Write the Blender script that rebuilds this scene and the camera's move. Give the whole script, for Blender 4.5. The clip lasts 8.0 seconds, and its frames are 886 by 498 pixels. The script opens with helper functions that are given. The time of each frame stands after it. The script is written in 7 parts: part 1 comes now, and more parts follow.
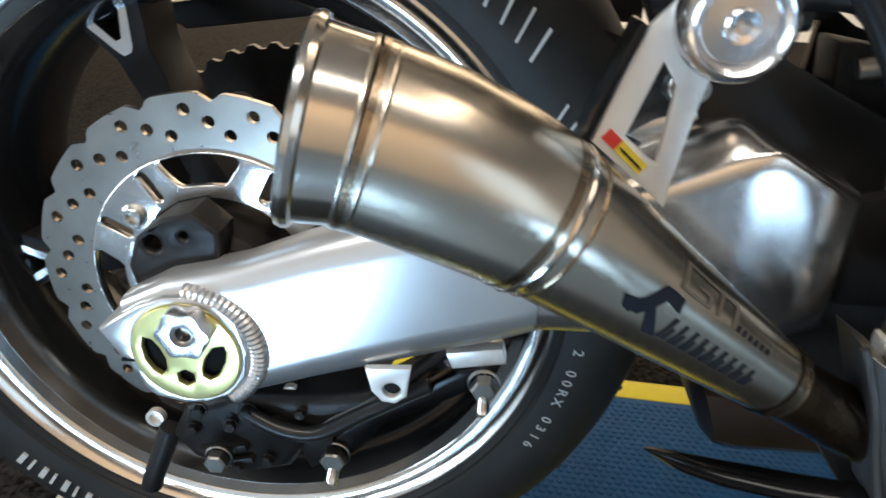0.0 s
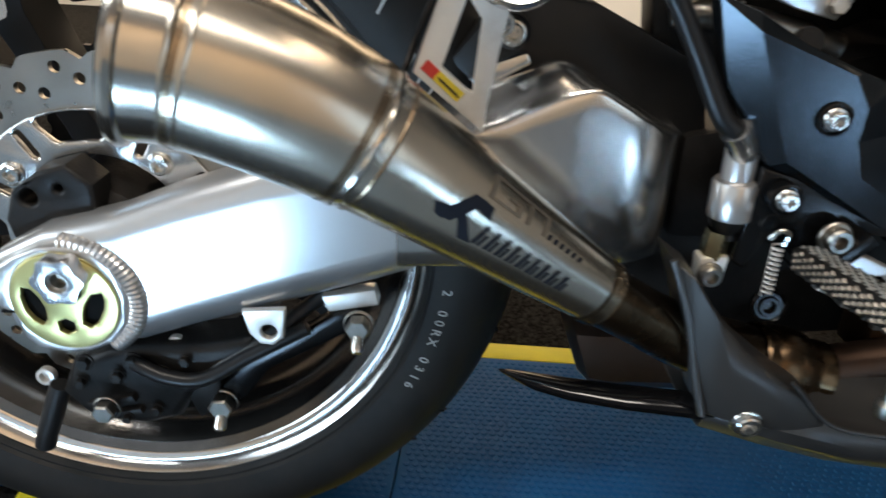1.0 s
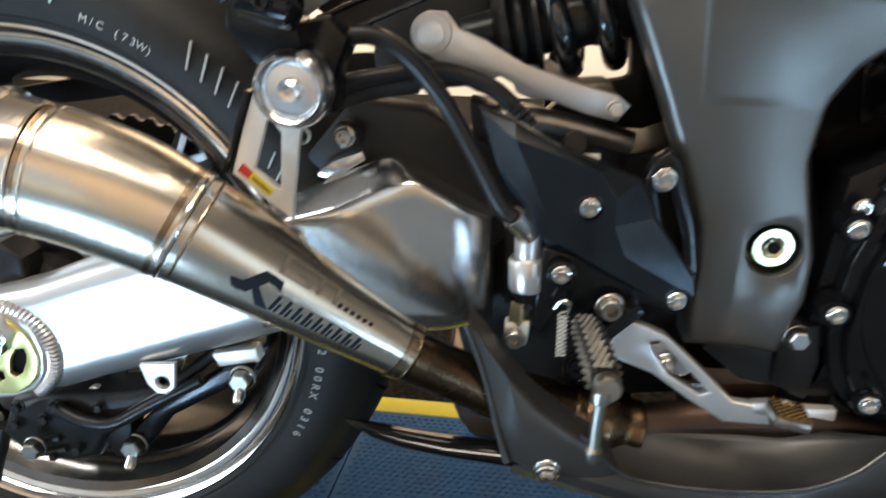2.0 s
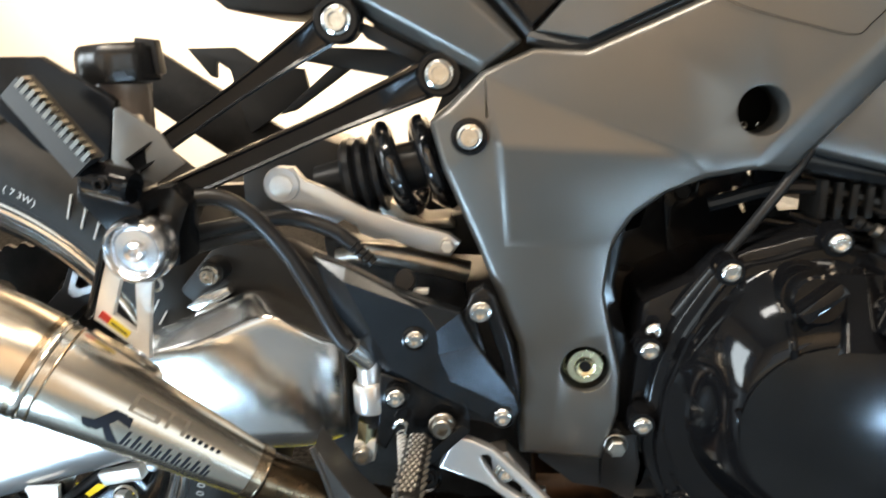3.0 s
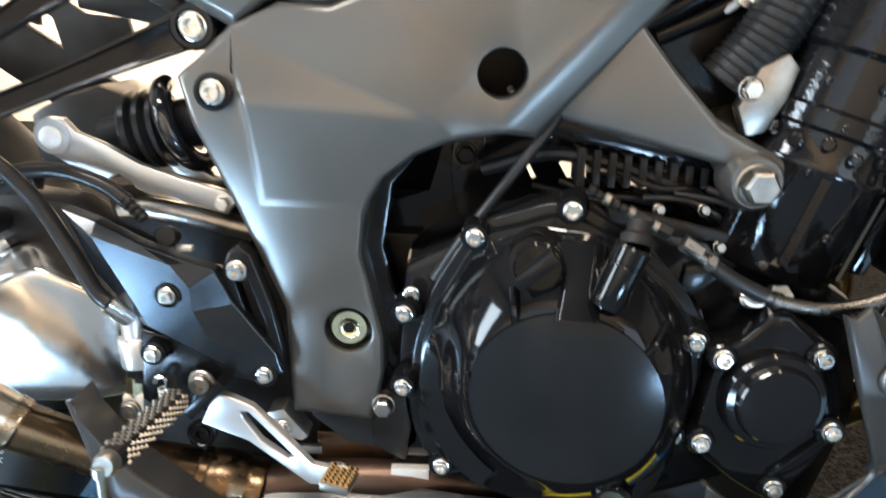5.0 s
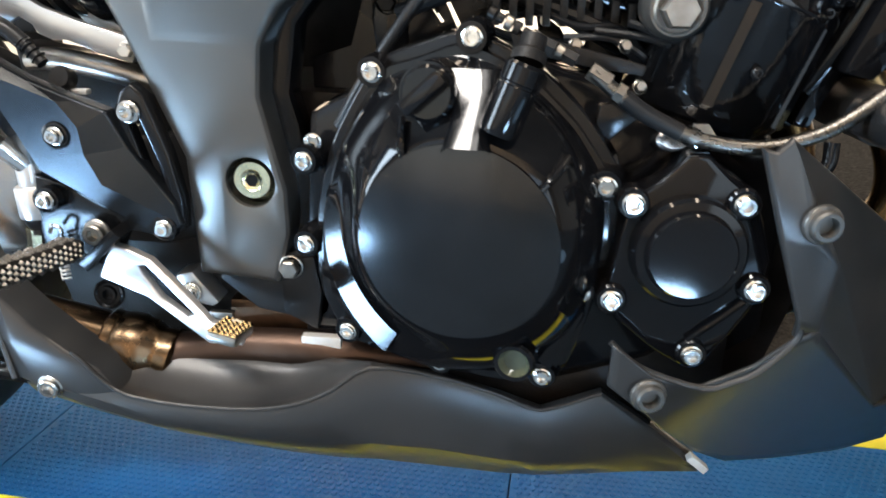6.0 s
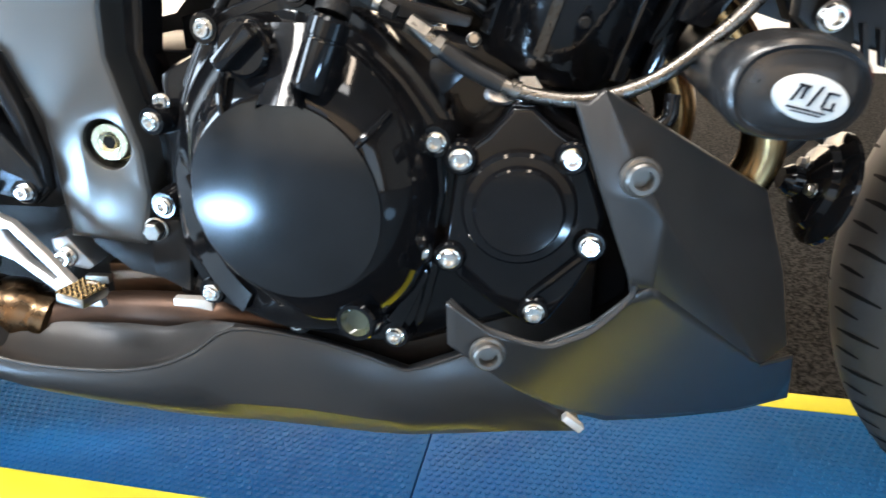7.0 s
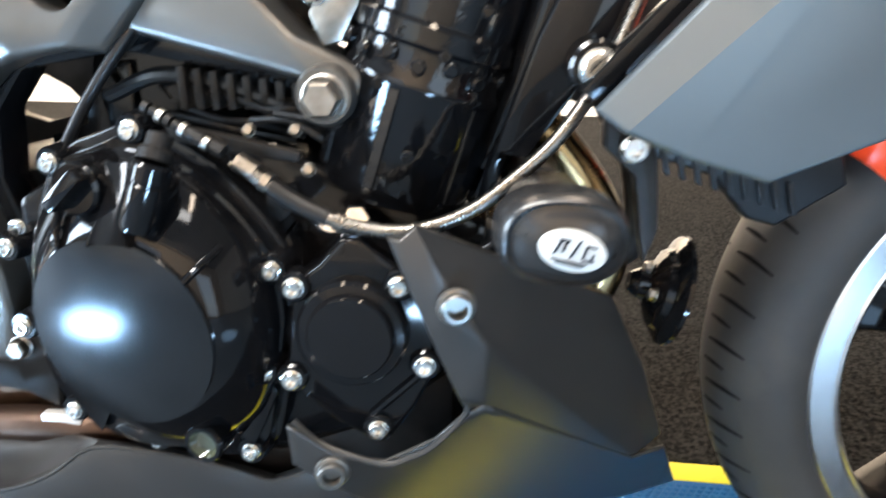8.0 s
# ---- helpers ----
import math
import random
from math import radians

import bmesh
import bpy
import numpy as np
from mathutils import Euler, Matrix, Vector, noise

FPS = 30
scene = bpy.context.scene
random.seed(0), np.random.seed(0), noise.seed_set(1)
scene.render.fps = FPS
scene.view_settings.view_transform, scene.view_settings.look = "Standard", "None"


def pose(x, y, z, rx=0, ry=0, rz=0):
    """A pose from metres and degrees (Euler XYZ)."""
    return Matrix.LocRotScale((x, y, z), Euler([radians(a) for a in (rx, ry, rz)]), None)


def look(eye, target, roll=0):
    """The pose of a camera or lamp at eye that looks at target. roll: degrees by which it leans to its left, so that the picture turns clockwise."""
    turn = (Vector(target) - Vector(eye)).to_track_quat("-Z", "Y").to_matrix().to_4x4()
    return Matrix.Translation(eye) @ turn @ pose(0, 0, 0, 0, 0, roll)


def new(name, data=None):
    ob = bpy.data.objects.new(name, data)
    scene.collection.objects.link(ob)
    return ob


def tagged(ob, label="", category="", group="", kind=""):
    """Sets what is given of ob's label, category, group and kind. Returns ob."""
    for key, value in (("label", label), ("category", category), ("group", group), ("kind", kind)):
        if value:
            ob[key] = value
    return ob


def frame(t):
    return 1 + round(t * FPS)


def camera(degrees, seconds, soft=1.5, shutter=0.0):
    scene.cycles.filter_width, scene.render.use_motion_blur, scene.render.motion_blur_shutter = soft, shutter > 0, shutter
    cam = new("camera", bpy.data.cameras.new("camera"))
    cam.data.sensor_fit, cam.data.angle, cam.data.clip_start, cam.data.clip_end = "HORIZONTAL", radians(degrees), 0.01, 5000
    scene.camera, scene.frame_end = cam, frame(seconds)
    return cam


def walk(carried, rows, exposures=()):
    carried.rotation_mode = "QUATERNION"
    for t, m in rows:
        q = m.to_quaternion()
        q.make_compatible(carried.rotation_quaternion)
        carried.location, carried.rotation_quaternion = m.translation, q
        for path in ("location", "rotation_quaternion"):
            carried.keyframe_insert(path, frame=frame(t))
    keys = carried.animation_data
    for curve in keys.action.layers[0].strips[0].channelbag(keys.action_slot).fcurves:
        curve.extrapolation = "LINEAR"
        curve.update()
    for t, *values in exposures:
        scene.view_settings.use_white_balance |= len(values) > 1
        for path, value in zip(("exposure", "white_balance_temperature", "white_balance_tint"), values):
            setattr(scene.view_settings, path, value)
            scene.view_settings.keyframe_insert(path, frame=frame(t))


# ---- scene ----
cam = camera(65.0, 8.0, 1.5, 0.5)
PATH = [
    (0, (0.1859, -0.5104, 0.5676), (0.1209, 0.3804, 0.1179), 1.28),
    (0.5, (0.2043, -0.5374, 0.5570), (0.1904, 0.3597, 0.1154), -0.24),
    (1, (0.2483, -0.5569, 0.5439), (0.2503, 0.3418, 0.1054), 1.39),
    (1.2, (0.2805, -0.5700, 0.5421), (0.2423, 0.3346, 0.1177), 1.26),
    (2.3, (0.4415, -0.6347, 0.6005), (0.3598, 0.3074, 0.2752), -0.29),
    (2.5, (0.4610, -0.6405, 0.6082), (0.3955, 0.3113, 0.3084), -0.66),
    (3, (0.5127, -0.6602, 0.6451), (0.4635, 0.3036, 0.3832), -1.42),
    (3.5, (0.5622, -0.6642, 0.6669), (0.5215, 0.3042, 0.4208), -1.55),
    (4, (0.6354, -0.6644, 0.6769), (0.5772, 0.2985, 0.4134), 0.31),
    (4.2, (0.6626, -0.6655, 0.6849), (0.5740, 0.2905, 0.4050), 1.42),
    (5.3, (0.7033, -0.6443, 0.6060), (0.6866, 0.3009, 0.2797), 0.56),
    (5.5, (0.7253, -0.6419, 0.5801), (0.7040, 0.2993, 0.2427), 1.28),
    (6, (0.7833, -0.6381, 0.5512), (0.7010, 0.2906, 0.1896), 0.82),
    (6.5, (0.8451, -0.6319, 0.5376), (0.7387, 0.2862, 0.1558), 0.22),
    (7, (0.8997, -0.6254, 0.5429), (0.7956, 0.2847, 0.1420), -0.28),
    (7.5, (0.9370, -0.6173, 0.5624), (0.8456, 0.3020, 0.1796), -0.74),
    (8, (0.9897, -0.6125, 0.5948), (0.9171, 0.3240, 0.2516), -1.02),
]
EXPOSURES = [(0, -0.80, 6580, 10), (0.5, -1.04, 6580, 10), (1.2, -1.12, 6580, 10), (2.3, -0.44, 6950, 10), (3.0, -0.02, 7150, 10), (4.2, 0.36, 7050, 10), (5.3, 0.37, 6420, 10), (6.2, 0.35, 6280, 10), (7.0, 0.61, 6130, 10), (8.0, 0.85, 6180, 10)]
walk(cam, [(t, look(eye, target, roll)) for t, eye, target, roll in PATH], EXPOSURES)

# ---- light: cool daylight through the front opening, warm lamps under the ceiling, added lights ----
world = bpy.data.worlds.new("room_air")
scene.world = world
world.use_nodes = True
sky = world.node_tree.nodes.new("ShaderNodeTexSky")
sky.sky_type, sky.sun_disc, sky.sun_elevation, sky.sun_rotation = "NISHITA", False, radians(38), radians(200)
world.node_tree.links.new(sky.outputs[0], world.node_tree.nodes["Background"].inputs[0])
world.node_tree.nodes["Background"].inputs[1].default_value = 0.08


def area(name, eye, target, size, watts, colour):
    lamp = bpy.data.lights.new(name, "AREA")
    lamp.shape, lamp.size, lamp.size_y = "RECTANGLE", size[0], size[1]
    lamp.energy, lamp.color = watts, colour
    ob = new(name, lamp)
    ob.matrix_world = look(eye, target)
    return ob


COOL, WARM = (0.72, 0.87, 1.0), (1.0, 0.80, 0.60)
area("window_light", (-0.9, -2.95, 1.05), (-0.9, 0, 1.0), (1.7, 1.9), 6, COOL)
area("window_light", (2.6, -2.95, 1.05), (2.2, 0, 0.9), (1.3, 1.9), 18, COOL)
area("window_light", (-2.95, -1.5, 1.10), (0, -1.0, 0.5), (0.9, 1.9), 150, COOL)
area("warm_strip_light", (0.1, 0.10, 2.70), (0.1, 0.10, 0), (0.14, 1.3), 12, WARM)
area("warm_strip_light", (1.5, -0.3, 2.70), (1.5, -0.3, 0), (0.14, 1.3), 15, WARM)
# strip added to wash the unseen tan wall, which the frame paint reflects
area("warm_strip_light", (0.7, -2.2, 2.50), (0.7, -3.0, 1.9), (3.2, 0.14), 52, WARM)
area("ceiling_panel", (0.05, -1.17, 2.76), (0.05, -1.17, 0), (1.3, 0.30), 78, (1.0, 0.93, 0.84))
area("ceiling_panel", (-1.08, -1.15, 2.76), (-1.08, -1.15, 0), (0.7, 0.25), 20, (0.92, 0.96, 1.0))
area("ceiling_panel", (1.20, -1.17, 2.76), (1.20, -1.17, 0), (0.8, 0.30), 9, (1.0, 0.95, 0.88))
# strip added to wash the cream wall bright
area("warm_strip_light", (-0.4, 2.45, 2.20), (-0.2, 3.38, 1.80), (3.4, 0.14), 330, WARM)


def added_floor_light(place, size, watts, colour):
    """An unseen disc light added at floor level for highlights in the glossy covers."""
    lamp = bpy.data.lights.new("added_floor_light", "AREA")
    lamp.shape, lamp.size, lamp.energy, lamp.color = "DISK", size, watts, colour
    ob = new("added_floor_light", lamp)
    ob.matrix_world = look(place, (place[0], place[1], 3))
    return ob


# no lamps stand here: added discs that only feed reflections
added_floor_light((-0.14, -0.79, 0.006), 0.30, 20, (0.42, 0.69, 1.0))
added_floor_light((1.13, -1.27, 0.006), 0.21, 11, (0.42, 0.69, 1.0))
added_floor_light((1.62, -0.88, 0.006), 0.45, 1.5, (0.42, 0.69, 1.0))


# ---- materials ----
def material(name, colour, rough, metal=0.0, vary=0.12, scale=18.0, grain=0.05, grain_scale=420.0, coat=0.0,
             brushed=None, spots=0.0, stain=None, stain_amount=0.0, stain_scale=9.0, random_tint=0.0, rough_vary=0.1, shine=0.5):
    m = bpy.data.materials.new(name)
    m.use_nodes = True
    t = m.node_tree
    shader = t.nodes["Principled BSDF"]
    link = t.links.new

    def node(kind, **inputs):
        n = t.nodes.new(kind)
        for k, v in inputs.items():
            n.inputs[k].default_value = v
        return n

    place = node("ShaderNodeTexCoord")
    broad = node("ShaderNodeTexNoise", Scale=scale, Detail=5.0, Roughness=0.6)
    link(place.outputs["Object"], broad.inputs["Vector"])
    fine = node("ShaderNodeTexNoise", Scale=grain_scale, Detail=3.0)
    if brushed:
        stretch = node("ShaderNodeVectorMath")
        stretch.operation = "MULTIPLY"
        stretch.inputs[1].default_value = brushed
        link(place.outputs["Object"], stretch.inputs[0])
        link(stretch.outputs[0], fine.inputs["Vector"])
    else:
        link(place.outputs["Object"], fine.inputs["Vector"])
    span = node("ShaderNodeMapRange")
    span.inputs["From Min"].default_value, span.inputs["From Max"].default_value = 0.3, 0.7
    span.inputs["To Min"].default_value, span.inputs["To Max"].default_value = 1 - vary, 1 + vary
    link(broad.outputs["Fac"], span.inputs["Value"])
    tint = node("ShaderNodeVectorMath")
    tint.operation = "SCALE"
    tint.inputs[0].default_value = colour
    link(span.outputs[0], tint.inputs["Scale"])
    result = tint.outputs[0]
    if spots:
        flecks = node("ShaderNodeMapRange")
        flecks.inputs["From Min"].default_value, flecks.inputs["From Max"].default_value = 0.35, 0.65
        flecks.inputs["To Min"].default_value, flecks.inputs["To Max"].default_value = 1 - spots, 1 + spots
        link(fine.outputs["Fac"], flecks.inputs["Value"])
        again = node("ShaderNodeVectorMath")
        again.operation = "SCALE"
        link(result, again.inputs[0])
        link(flecks.outputs[0], again.inputs["Scale"])
        result = again.outputs[0]
    if random_tint:
        info = node("ShaderNodeObjectInfo")
        each = node("ShaderNodeMapRange")
        each.inputs["To Min"].default_value, each.inputs["To Max"].default_value = 1 - random_tint, 1 + random_tint
        link(info.outputs["Random"], each.inputs["Value"])
        again = node("ShaderNodeVectorMath")
        again.operation = "SCALE"
        link(result, again.inputs[0])
        link(each.outputs[0], again.inputs["Scale"])
        result = again.outputs[0]
    if stain:
        patch = node("ShaderNodeTexNoise", Scale=stain_scale, Detail=6.0, Roughness=0.65)
        link(place.outputs["Object"], patch.inputs["Vector"])
        edge = node("ShaderNodeMapRange")
        edge.inputs["From Min"].default_value, edge.inputs["From Max"].default_value = 0.48, 0.72
        edge.inputs["To Max"].default_value = stain_amount
        link(patch.outputs["Fac"], edge.inputs["Value"])
        mix = t.nodes.new("ShaderNodeMix")
        mix.data_type = "RGBA"
        link(edge.outputs[0], mix.inputs["Factor"])
        link(result, mix.inputs["A"])
        mix.inputs["B"].default_value = (*stain, 1)
        result = mix.outputs["Result"]
    link(result, shader.inputs["Base Color"])
    gloss = node("ShaderNodeMapRange")
    gloss.inputs["From Min"].default_value, gloss.inputs["From Max"].default_value = 0.3, 0.7
    gloss.inputs["To Min"].default_value, gloss.inputs["To Max"].default_value = rough * (1 - rough_vary), rough * (1 + rough_vary)
    link(fine.outputs["Fac"] if brushed else broad.outputs["Fac"], gloss.inputs["Value"])
    link(gloss.outputs[0], shader.inputs["Roughness"])
    shader.inputs["Metallic"].default_value = metal
    shader.inputs["Coat Weight"].default_value = coat
    shader.inputs["Coat Roughness"].default_value = 0.08
    shader.inputs["Specular IOR Level"].default_value = shine
    if grain:
        bump = node("ShaderNodeBump", Strength=grain, Distance=0.001)
        link(fine.outputs["Fac"], bump.inputs["Height"])
        link(bump.outputs[0], shader.inputs["Normal"])
    return m


titanium = material("brushed_titanium", (0.66, 0.60, 0.51), 0.25, 1.0, 0.06, 9, 0.0, 300, stain=(0.46, 0.38, 0.28), stain_amount=0.3, stain_scale=6, rough_vary=0.05)
titanium_tip = material("polished_titanium", (0.70, 0.66, 0.60), 0.18, 1.0, 0.06, 20, 0.008, 60, brushed=(40, 4, 40), stain=(0.35, 0.27, 0.18), stain_amount=0.2)
weld_bead = material("heat_tinted_weld", (0.34, 0.26, 0.18), 0.26, 1.0, 0.35, 60, 0.2, 500)
hot_pipe = material("heat_browned_steel", (0.13, 0.085, 0.050), 0.27, 1.0, 0.35, 22, 0.04, 300, stain=(0.17, 0.12, 0.065), stain_amount=0.6)
hot_shell = material("heat_blued_brown_shell", (0.075, 0.047, 0.034), 0.42, 0.9, 0.35, 18, 0.04, 300, stain=(0.04, 0.036, 0.036), stain_amount=0.7)
hot_dark = material("sooty_brown_steel", (0.10, 0.055, 0.03), 0.38, 0.8, 0.4, 30, 0.1, 300)
header_gold = material("straw_coloured_steel", (0.27, 0.18, 0.085), 0.25, 1.0, 0.25, 25, 0.04, 300)
silver_paint = material("silver_satin_aluminium", (0.66, 0.65, 0.64), 0.30, 0.85, 0.05, 9, 0.03, 900, stain=(0.40, 0.38, 0.35), stain_amount=0.15)
cast_silver = material("cast_silver_aluminium", (0.74, 0.73, 0.71), 0.21, 0.97, 0.05, 16, 0.03, 900, stain=(0.50, 0.47, 0.44), stain_amount=0.12)
polished = material("polished_aluminium", (0.74, 0.74, 0.75), 0.24, 1.0, 0.06, 25, 0.02, 500)
steel = material("brushed_disc_steel", (0.40, 0.37, 0.33), 0.30, 1.0, 0.12, 15, 0.04, 90, brushed=(1, 1, 1), stain=(0.28, 0.24, 0.2), stain_amount=0.3)
bare_steel = material("bare_pale_steel", (0.74, 0.71, 0.66), 0.36, 0.5, 0.08, 20, 0.06, 500, stain=(0.36, 0.25, 0.17), stain_amount=0.35, stain_scale=28)
grey_bracket = material("dull_grey_bracket", (0.17, 0.165, 0.155), 0.38, 0.6, 0.12, 30, 0.06, 500)
zinc = material("zinc_plated_bolt", (0.68, 0.67, 0.64), 0.22, 1.0, 0.15, 90, 0.05, 800, random_tint=0.2)
dull_bolt = material("dull_steel_bolt", (0.31, 0.29, 0.26), 0.33, 1.0, 0.2, 90, 0.1, 800)
gold = material("gold_anodised", (0.70, 0.62, 0.27), 0.34, 0.9, 0.05, 20, 0.05, 500)
brass = material("yellow_zinc", (0.72, 0.67, 0.45), 0.25, 1.0, 0.12, 60, 0.05, 500)
rim_dust = material("dusty_rim_barrel", (0.16, 0.15, 0.14), 0.15, 0.95, 0.22, 14, 0.06, 350, stain=(0.07, 0.06, 0.05), stain_amount=0.5)
wheel_black = material("satin_black_wheel_paint", (0.010, 0.010, 0.011), 0.32, 0.0, 0.2, 12, 0.02, 240, shine=0.2)
gloss_black = material("gloss_black_paint", (0.004, 0.004, 0.0045), 0.08, 0.0, 0.2, 12, 0.015, 240, coat=0.04, shine=0.25)
cast_black = material("rough_cast_black_enamel", (0.004, 0.004, 0.0045), 0.09, 0.0, 0.2, 12, 0.22, 170, coat=0.04, shine=0.35)
spring_black = material("glossy_spring_paint", (0.010, 0.010, 0.011), 0.12, 0.0, 0.2, 12, 0.0, 240, coat=0.6)
case_black = material("engine_black_enamel", (0.006, 0.006, 0.0066), 0.14, 0.0, 0.25, 20, 0.05, 260, coat=0.05, shine=0.24)
cap_black = material("satin_black_cover", (0.038, 0.039, 0.041), 0.17, 0.9, 0.14, 24, 0.04, 700)
graphite = material("graphite_frame_paint", (0.114, 0.109, 0.101), 0.31, 0.7, 0.04, 7, 0.05, 1600)
belly_paint = material("dark_graphite_satin_paint", (0.046, 0.045, 0.044), 0.31, 0.42, 0.06, 8, 0.04, 1500, shine=0.34)
panel_blue = material("pale_grey_fairing_paint", (0.105, 0.125, 0.138), 0.28, 0.6, 0.04, 6, 0.03, 1500)
plate_black = material("anodised_dark_plate", (0.022, 0.022, 0.023), 0.19, 0.8, 0.12, 22, 0.08, 900)
# dark anodised plate with its cool reflection tinted into the colour
foot_metal = material("anodised_plate_cool_sheen", (0.036, 0.041, 0.047), 0.22, 0.85, 0.12, 22, 0.08, 900)
plastic = material("black_plastic", (0.012, 0.0115, 0.0115), 0.42, 0.0, 0.2, 25, 0.12, 700, shine=0.35)
slider_plastic = material("satin_black_nylon", (0.014, 0.0135, 0.0135), 0.25, 0.0, 0.2, 25, 0.10, 900)
dark_metal = material("oily_dark_metal", (0.012, 0.0108, 0.0100), 0.42, 0.1, 0.5, 35, 0.3, 400, shine=0.22)
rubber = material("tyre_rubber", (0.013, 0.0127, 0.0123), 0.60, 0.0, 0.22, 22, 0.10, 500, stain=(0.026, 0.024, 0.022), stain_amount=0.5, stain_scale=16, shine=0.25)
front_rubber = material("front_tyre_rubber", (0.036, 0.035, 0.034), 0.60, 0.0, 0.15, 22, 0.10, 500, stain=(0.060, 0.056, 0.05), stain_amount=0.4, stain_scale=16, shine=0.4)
groove_black = material("tyre_groove", (0.006, 0.006, 0.006), 0.8, 0.0, 0.1, shine=0.1)
hose_rubber = material("hose_rubber", (0.011, 0.011, 0.0115), 0.32, 0.0, 0.15, 40, 0.05, 500, shine=0.28)
braid = material("braided_steel_hose", (0.17, 0.16, 0.145), 0.28, 1.0, 0.1, 200, 0.25, 900)
machined_rim = material("machined_rim_aluminium", (0.70, 0.69, 0.67), 0.17, 1.0, 0.08, 25, 0.02, 500)
chrome = material("chrome", (0.80, 0.80, 0.80), 0.08, 1.0, 0.04, 30, 0.0)
white_paint = material("pale_lettering", (0.42, 0.42, 0.40), 0.6, 0.0, 0.1, 60, 0.0)
black_ink = material("black_etching", (0.012, 0.014, 0.020), 0.6, 0.0, 0.1, 60, 0.0, shine=0.1)
faint_etching = material("faint_etched_outline", (0.26, 0.23, 0.19), 0.4, 0.8, 0.1, 60, 0.0)
red_ink = material("red_sticker", (0.50, 0.03, 0.02), 0.4, 0.0, 0.08, 60, 0.0)
yellow_ink = material("yellow_sticker", (0.62, 0.46, 0.03), 0.4, 0.0, 0.08, 60, 0.0)
orange_red = material("orange_red_paint", (0.72, 0.065, 0.02), 0.3, 0.0, 0.05, 20, 0.02)
fluid = material("smoky_reservoir", (0.20, 0.165, 0.14), 0.22, 0.0, 0.15, 30, 0.02)
glass_sight = material("oil_sight_glass", (0.050, 0.055, 0.034), 0.06, 0.0, 0.15, 40, 0.0, coat=0.6)
carpet = material("charcoal_carpet", (0.0150, 0.0144, 0.0139), 0.95, 0.0, 0.25, 60, 0.9, 150, spots=0.85, rough_vary=0.02, shine=0.05)
mat_blue = material("blue_foam_mat", (0.0034, 0.086, 0.255), 0.55, 0.0, 0.10, 14, 0.12, 800, rough_vary=0.1, shine=0.10)
mat_yellow = material("yellow_foam_edge", (0.78, 0.70, 0.03), 0.5, 0.0, 0.05, 20, 0.1, 800, shine=0.2)
wall_white = material("cream_wall_paint", (0.82, 0.78, 0.70), 0.8, 0.0, 0.03, 2.5, 0.05, 200)
# blue puts cool light into the floor that lower faces reflect
bounce_floor = material("cool_bounce_blue", (0.078, 0.118, 0.160), 0.55, 0.0, 0.06, 6, 0.05, 300)
wall_tan = material("tan_wall_paint", (0.50, 0.41, 0.31), 0.8, 0.0, 0.05, 3, 0.05, 200)
wall_grey = material("grey_wall_paint", (0.45, 0.43, 0.40), 0.8, 0.0, 0.05, 3, 0.05, 200)
ceiling_grey = material("grey_ceiling_paint", (0.26, 0.25, 0.24), 0.85, 0.0, 0.03, 3, 0.05, 200)


# ---- mesh helpers ----
def finish(bm, material_used, name, parent, label, sharp):
    bmesh.ops.recalc_face_normals(bm, faces=bm.faces)
    for f in bm.faces:
        f.smooth = True
    limit = radians(sharp)
    for e in bm.edges:
        e.smooth = not (len(e.link_faces) == 2 and e.calc_face_angle(0) > limit)
    data = bpy.data.meshes.new(name)
    bm.to_mesh(data)
    bm.free()
    data.materials.append(material_used)
    ob = new(name, data)
    ob.parent = parent
    return tagged(ob, label) if label else ob


def part(name, bm, material_used, parent, label="", sharp=32):
    """One mesh under a thing or a part."""
    return finish(bm, material_used, name, parent, label, sharp)


def again(ob, m, parent=None):
    """The same mesh once more, as a part of its own."""
    o = ob.copy()
    scene.collection.objects.link(o)
    o.parent = parent or ob.parent
    o.matrix_local = m
    return o


def toward(axis):
    return Vector(axis).normalized().to_track_quat("Z", "Y").to_matrix()


def lathe(profile, origin, axis, segs=40, bm=None, squash=(1, 1)):
    """Turn (radius, height) pairs round an axis."""
    bm = bm or bmesh.new()
    turn, origin = toward(axis), Vector(origin)
    rings = []
    for r, h in profile:
        if r < 1e-6:
            rings.append([bm.verts.new(origin + turn @ Vector((0, 0, h)))])
        else:
            rings.append([bm.verts.new(origin + turn @ Vector((r * squash[0] * math.cos(math.tau * i / segs), r * squash[1] * math.sin(math.tau * i / segs), h))) for i in range(segs)])
    for a, b in zip(rings, rings[1:]):
        for i in range(segs):
            j = (i + 1) % segs
            if len(a) == 1 and len(b) == 1:
                continue
            if len(a) == 1:
                bm.faces.new((a[0], b[i], b[j]))
            elif len(b) == 1:
                bm.faces.new((a[i], b[0], a[j]))
            else:
                bm.faces.new((a[i], b[i], b[j], a[j]))
    return bm


def curve_points(points, steps=6):
    """A smooth line through points of any dimension."""
    p = [Vector(q) for q in points]
    p = [2 * p[0] - p[1]] + p + [2 * p[-1] - p[-2]]
    out = []
    for a, b, c, d in zip(p, p[1:], p[2:], p[3:]):
        for k in range(steps):
            t = k / steps
            out.append(0.5 * (2 * b + (c - a) * t + (2 * a - 5 * b + 4 * c - d) * t * t + (3 * b - a - 3 * c + d) * t ** 3))
    return out + [p[-2]]


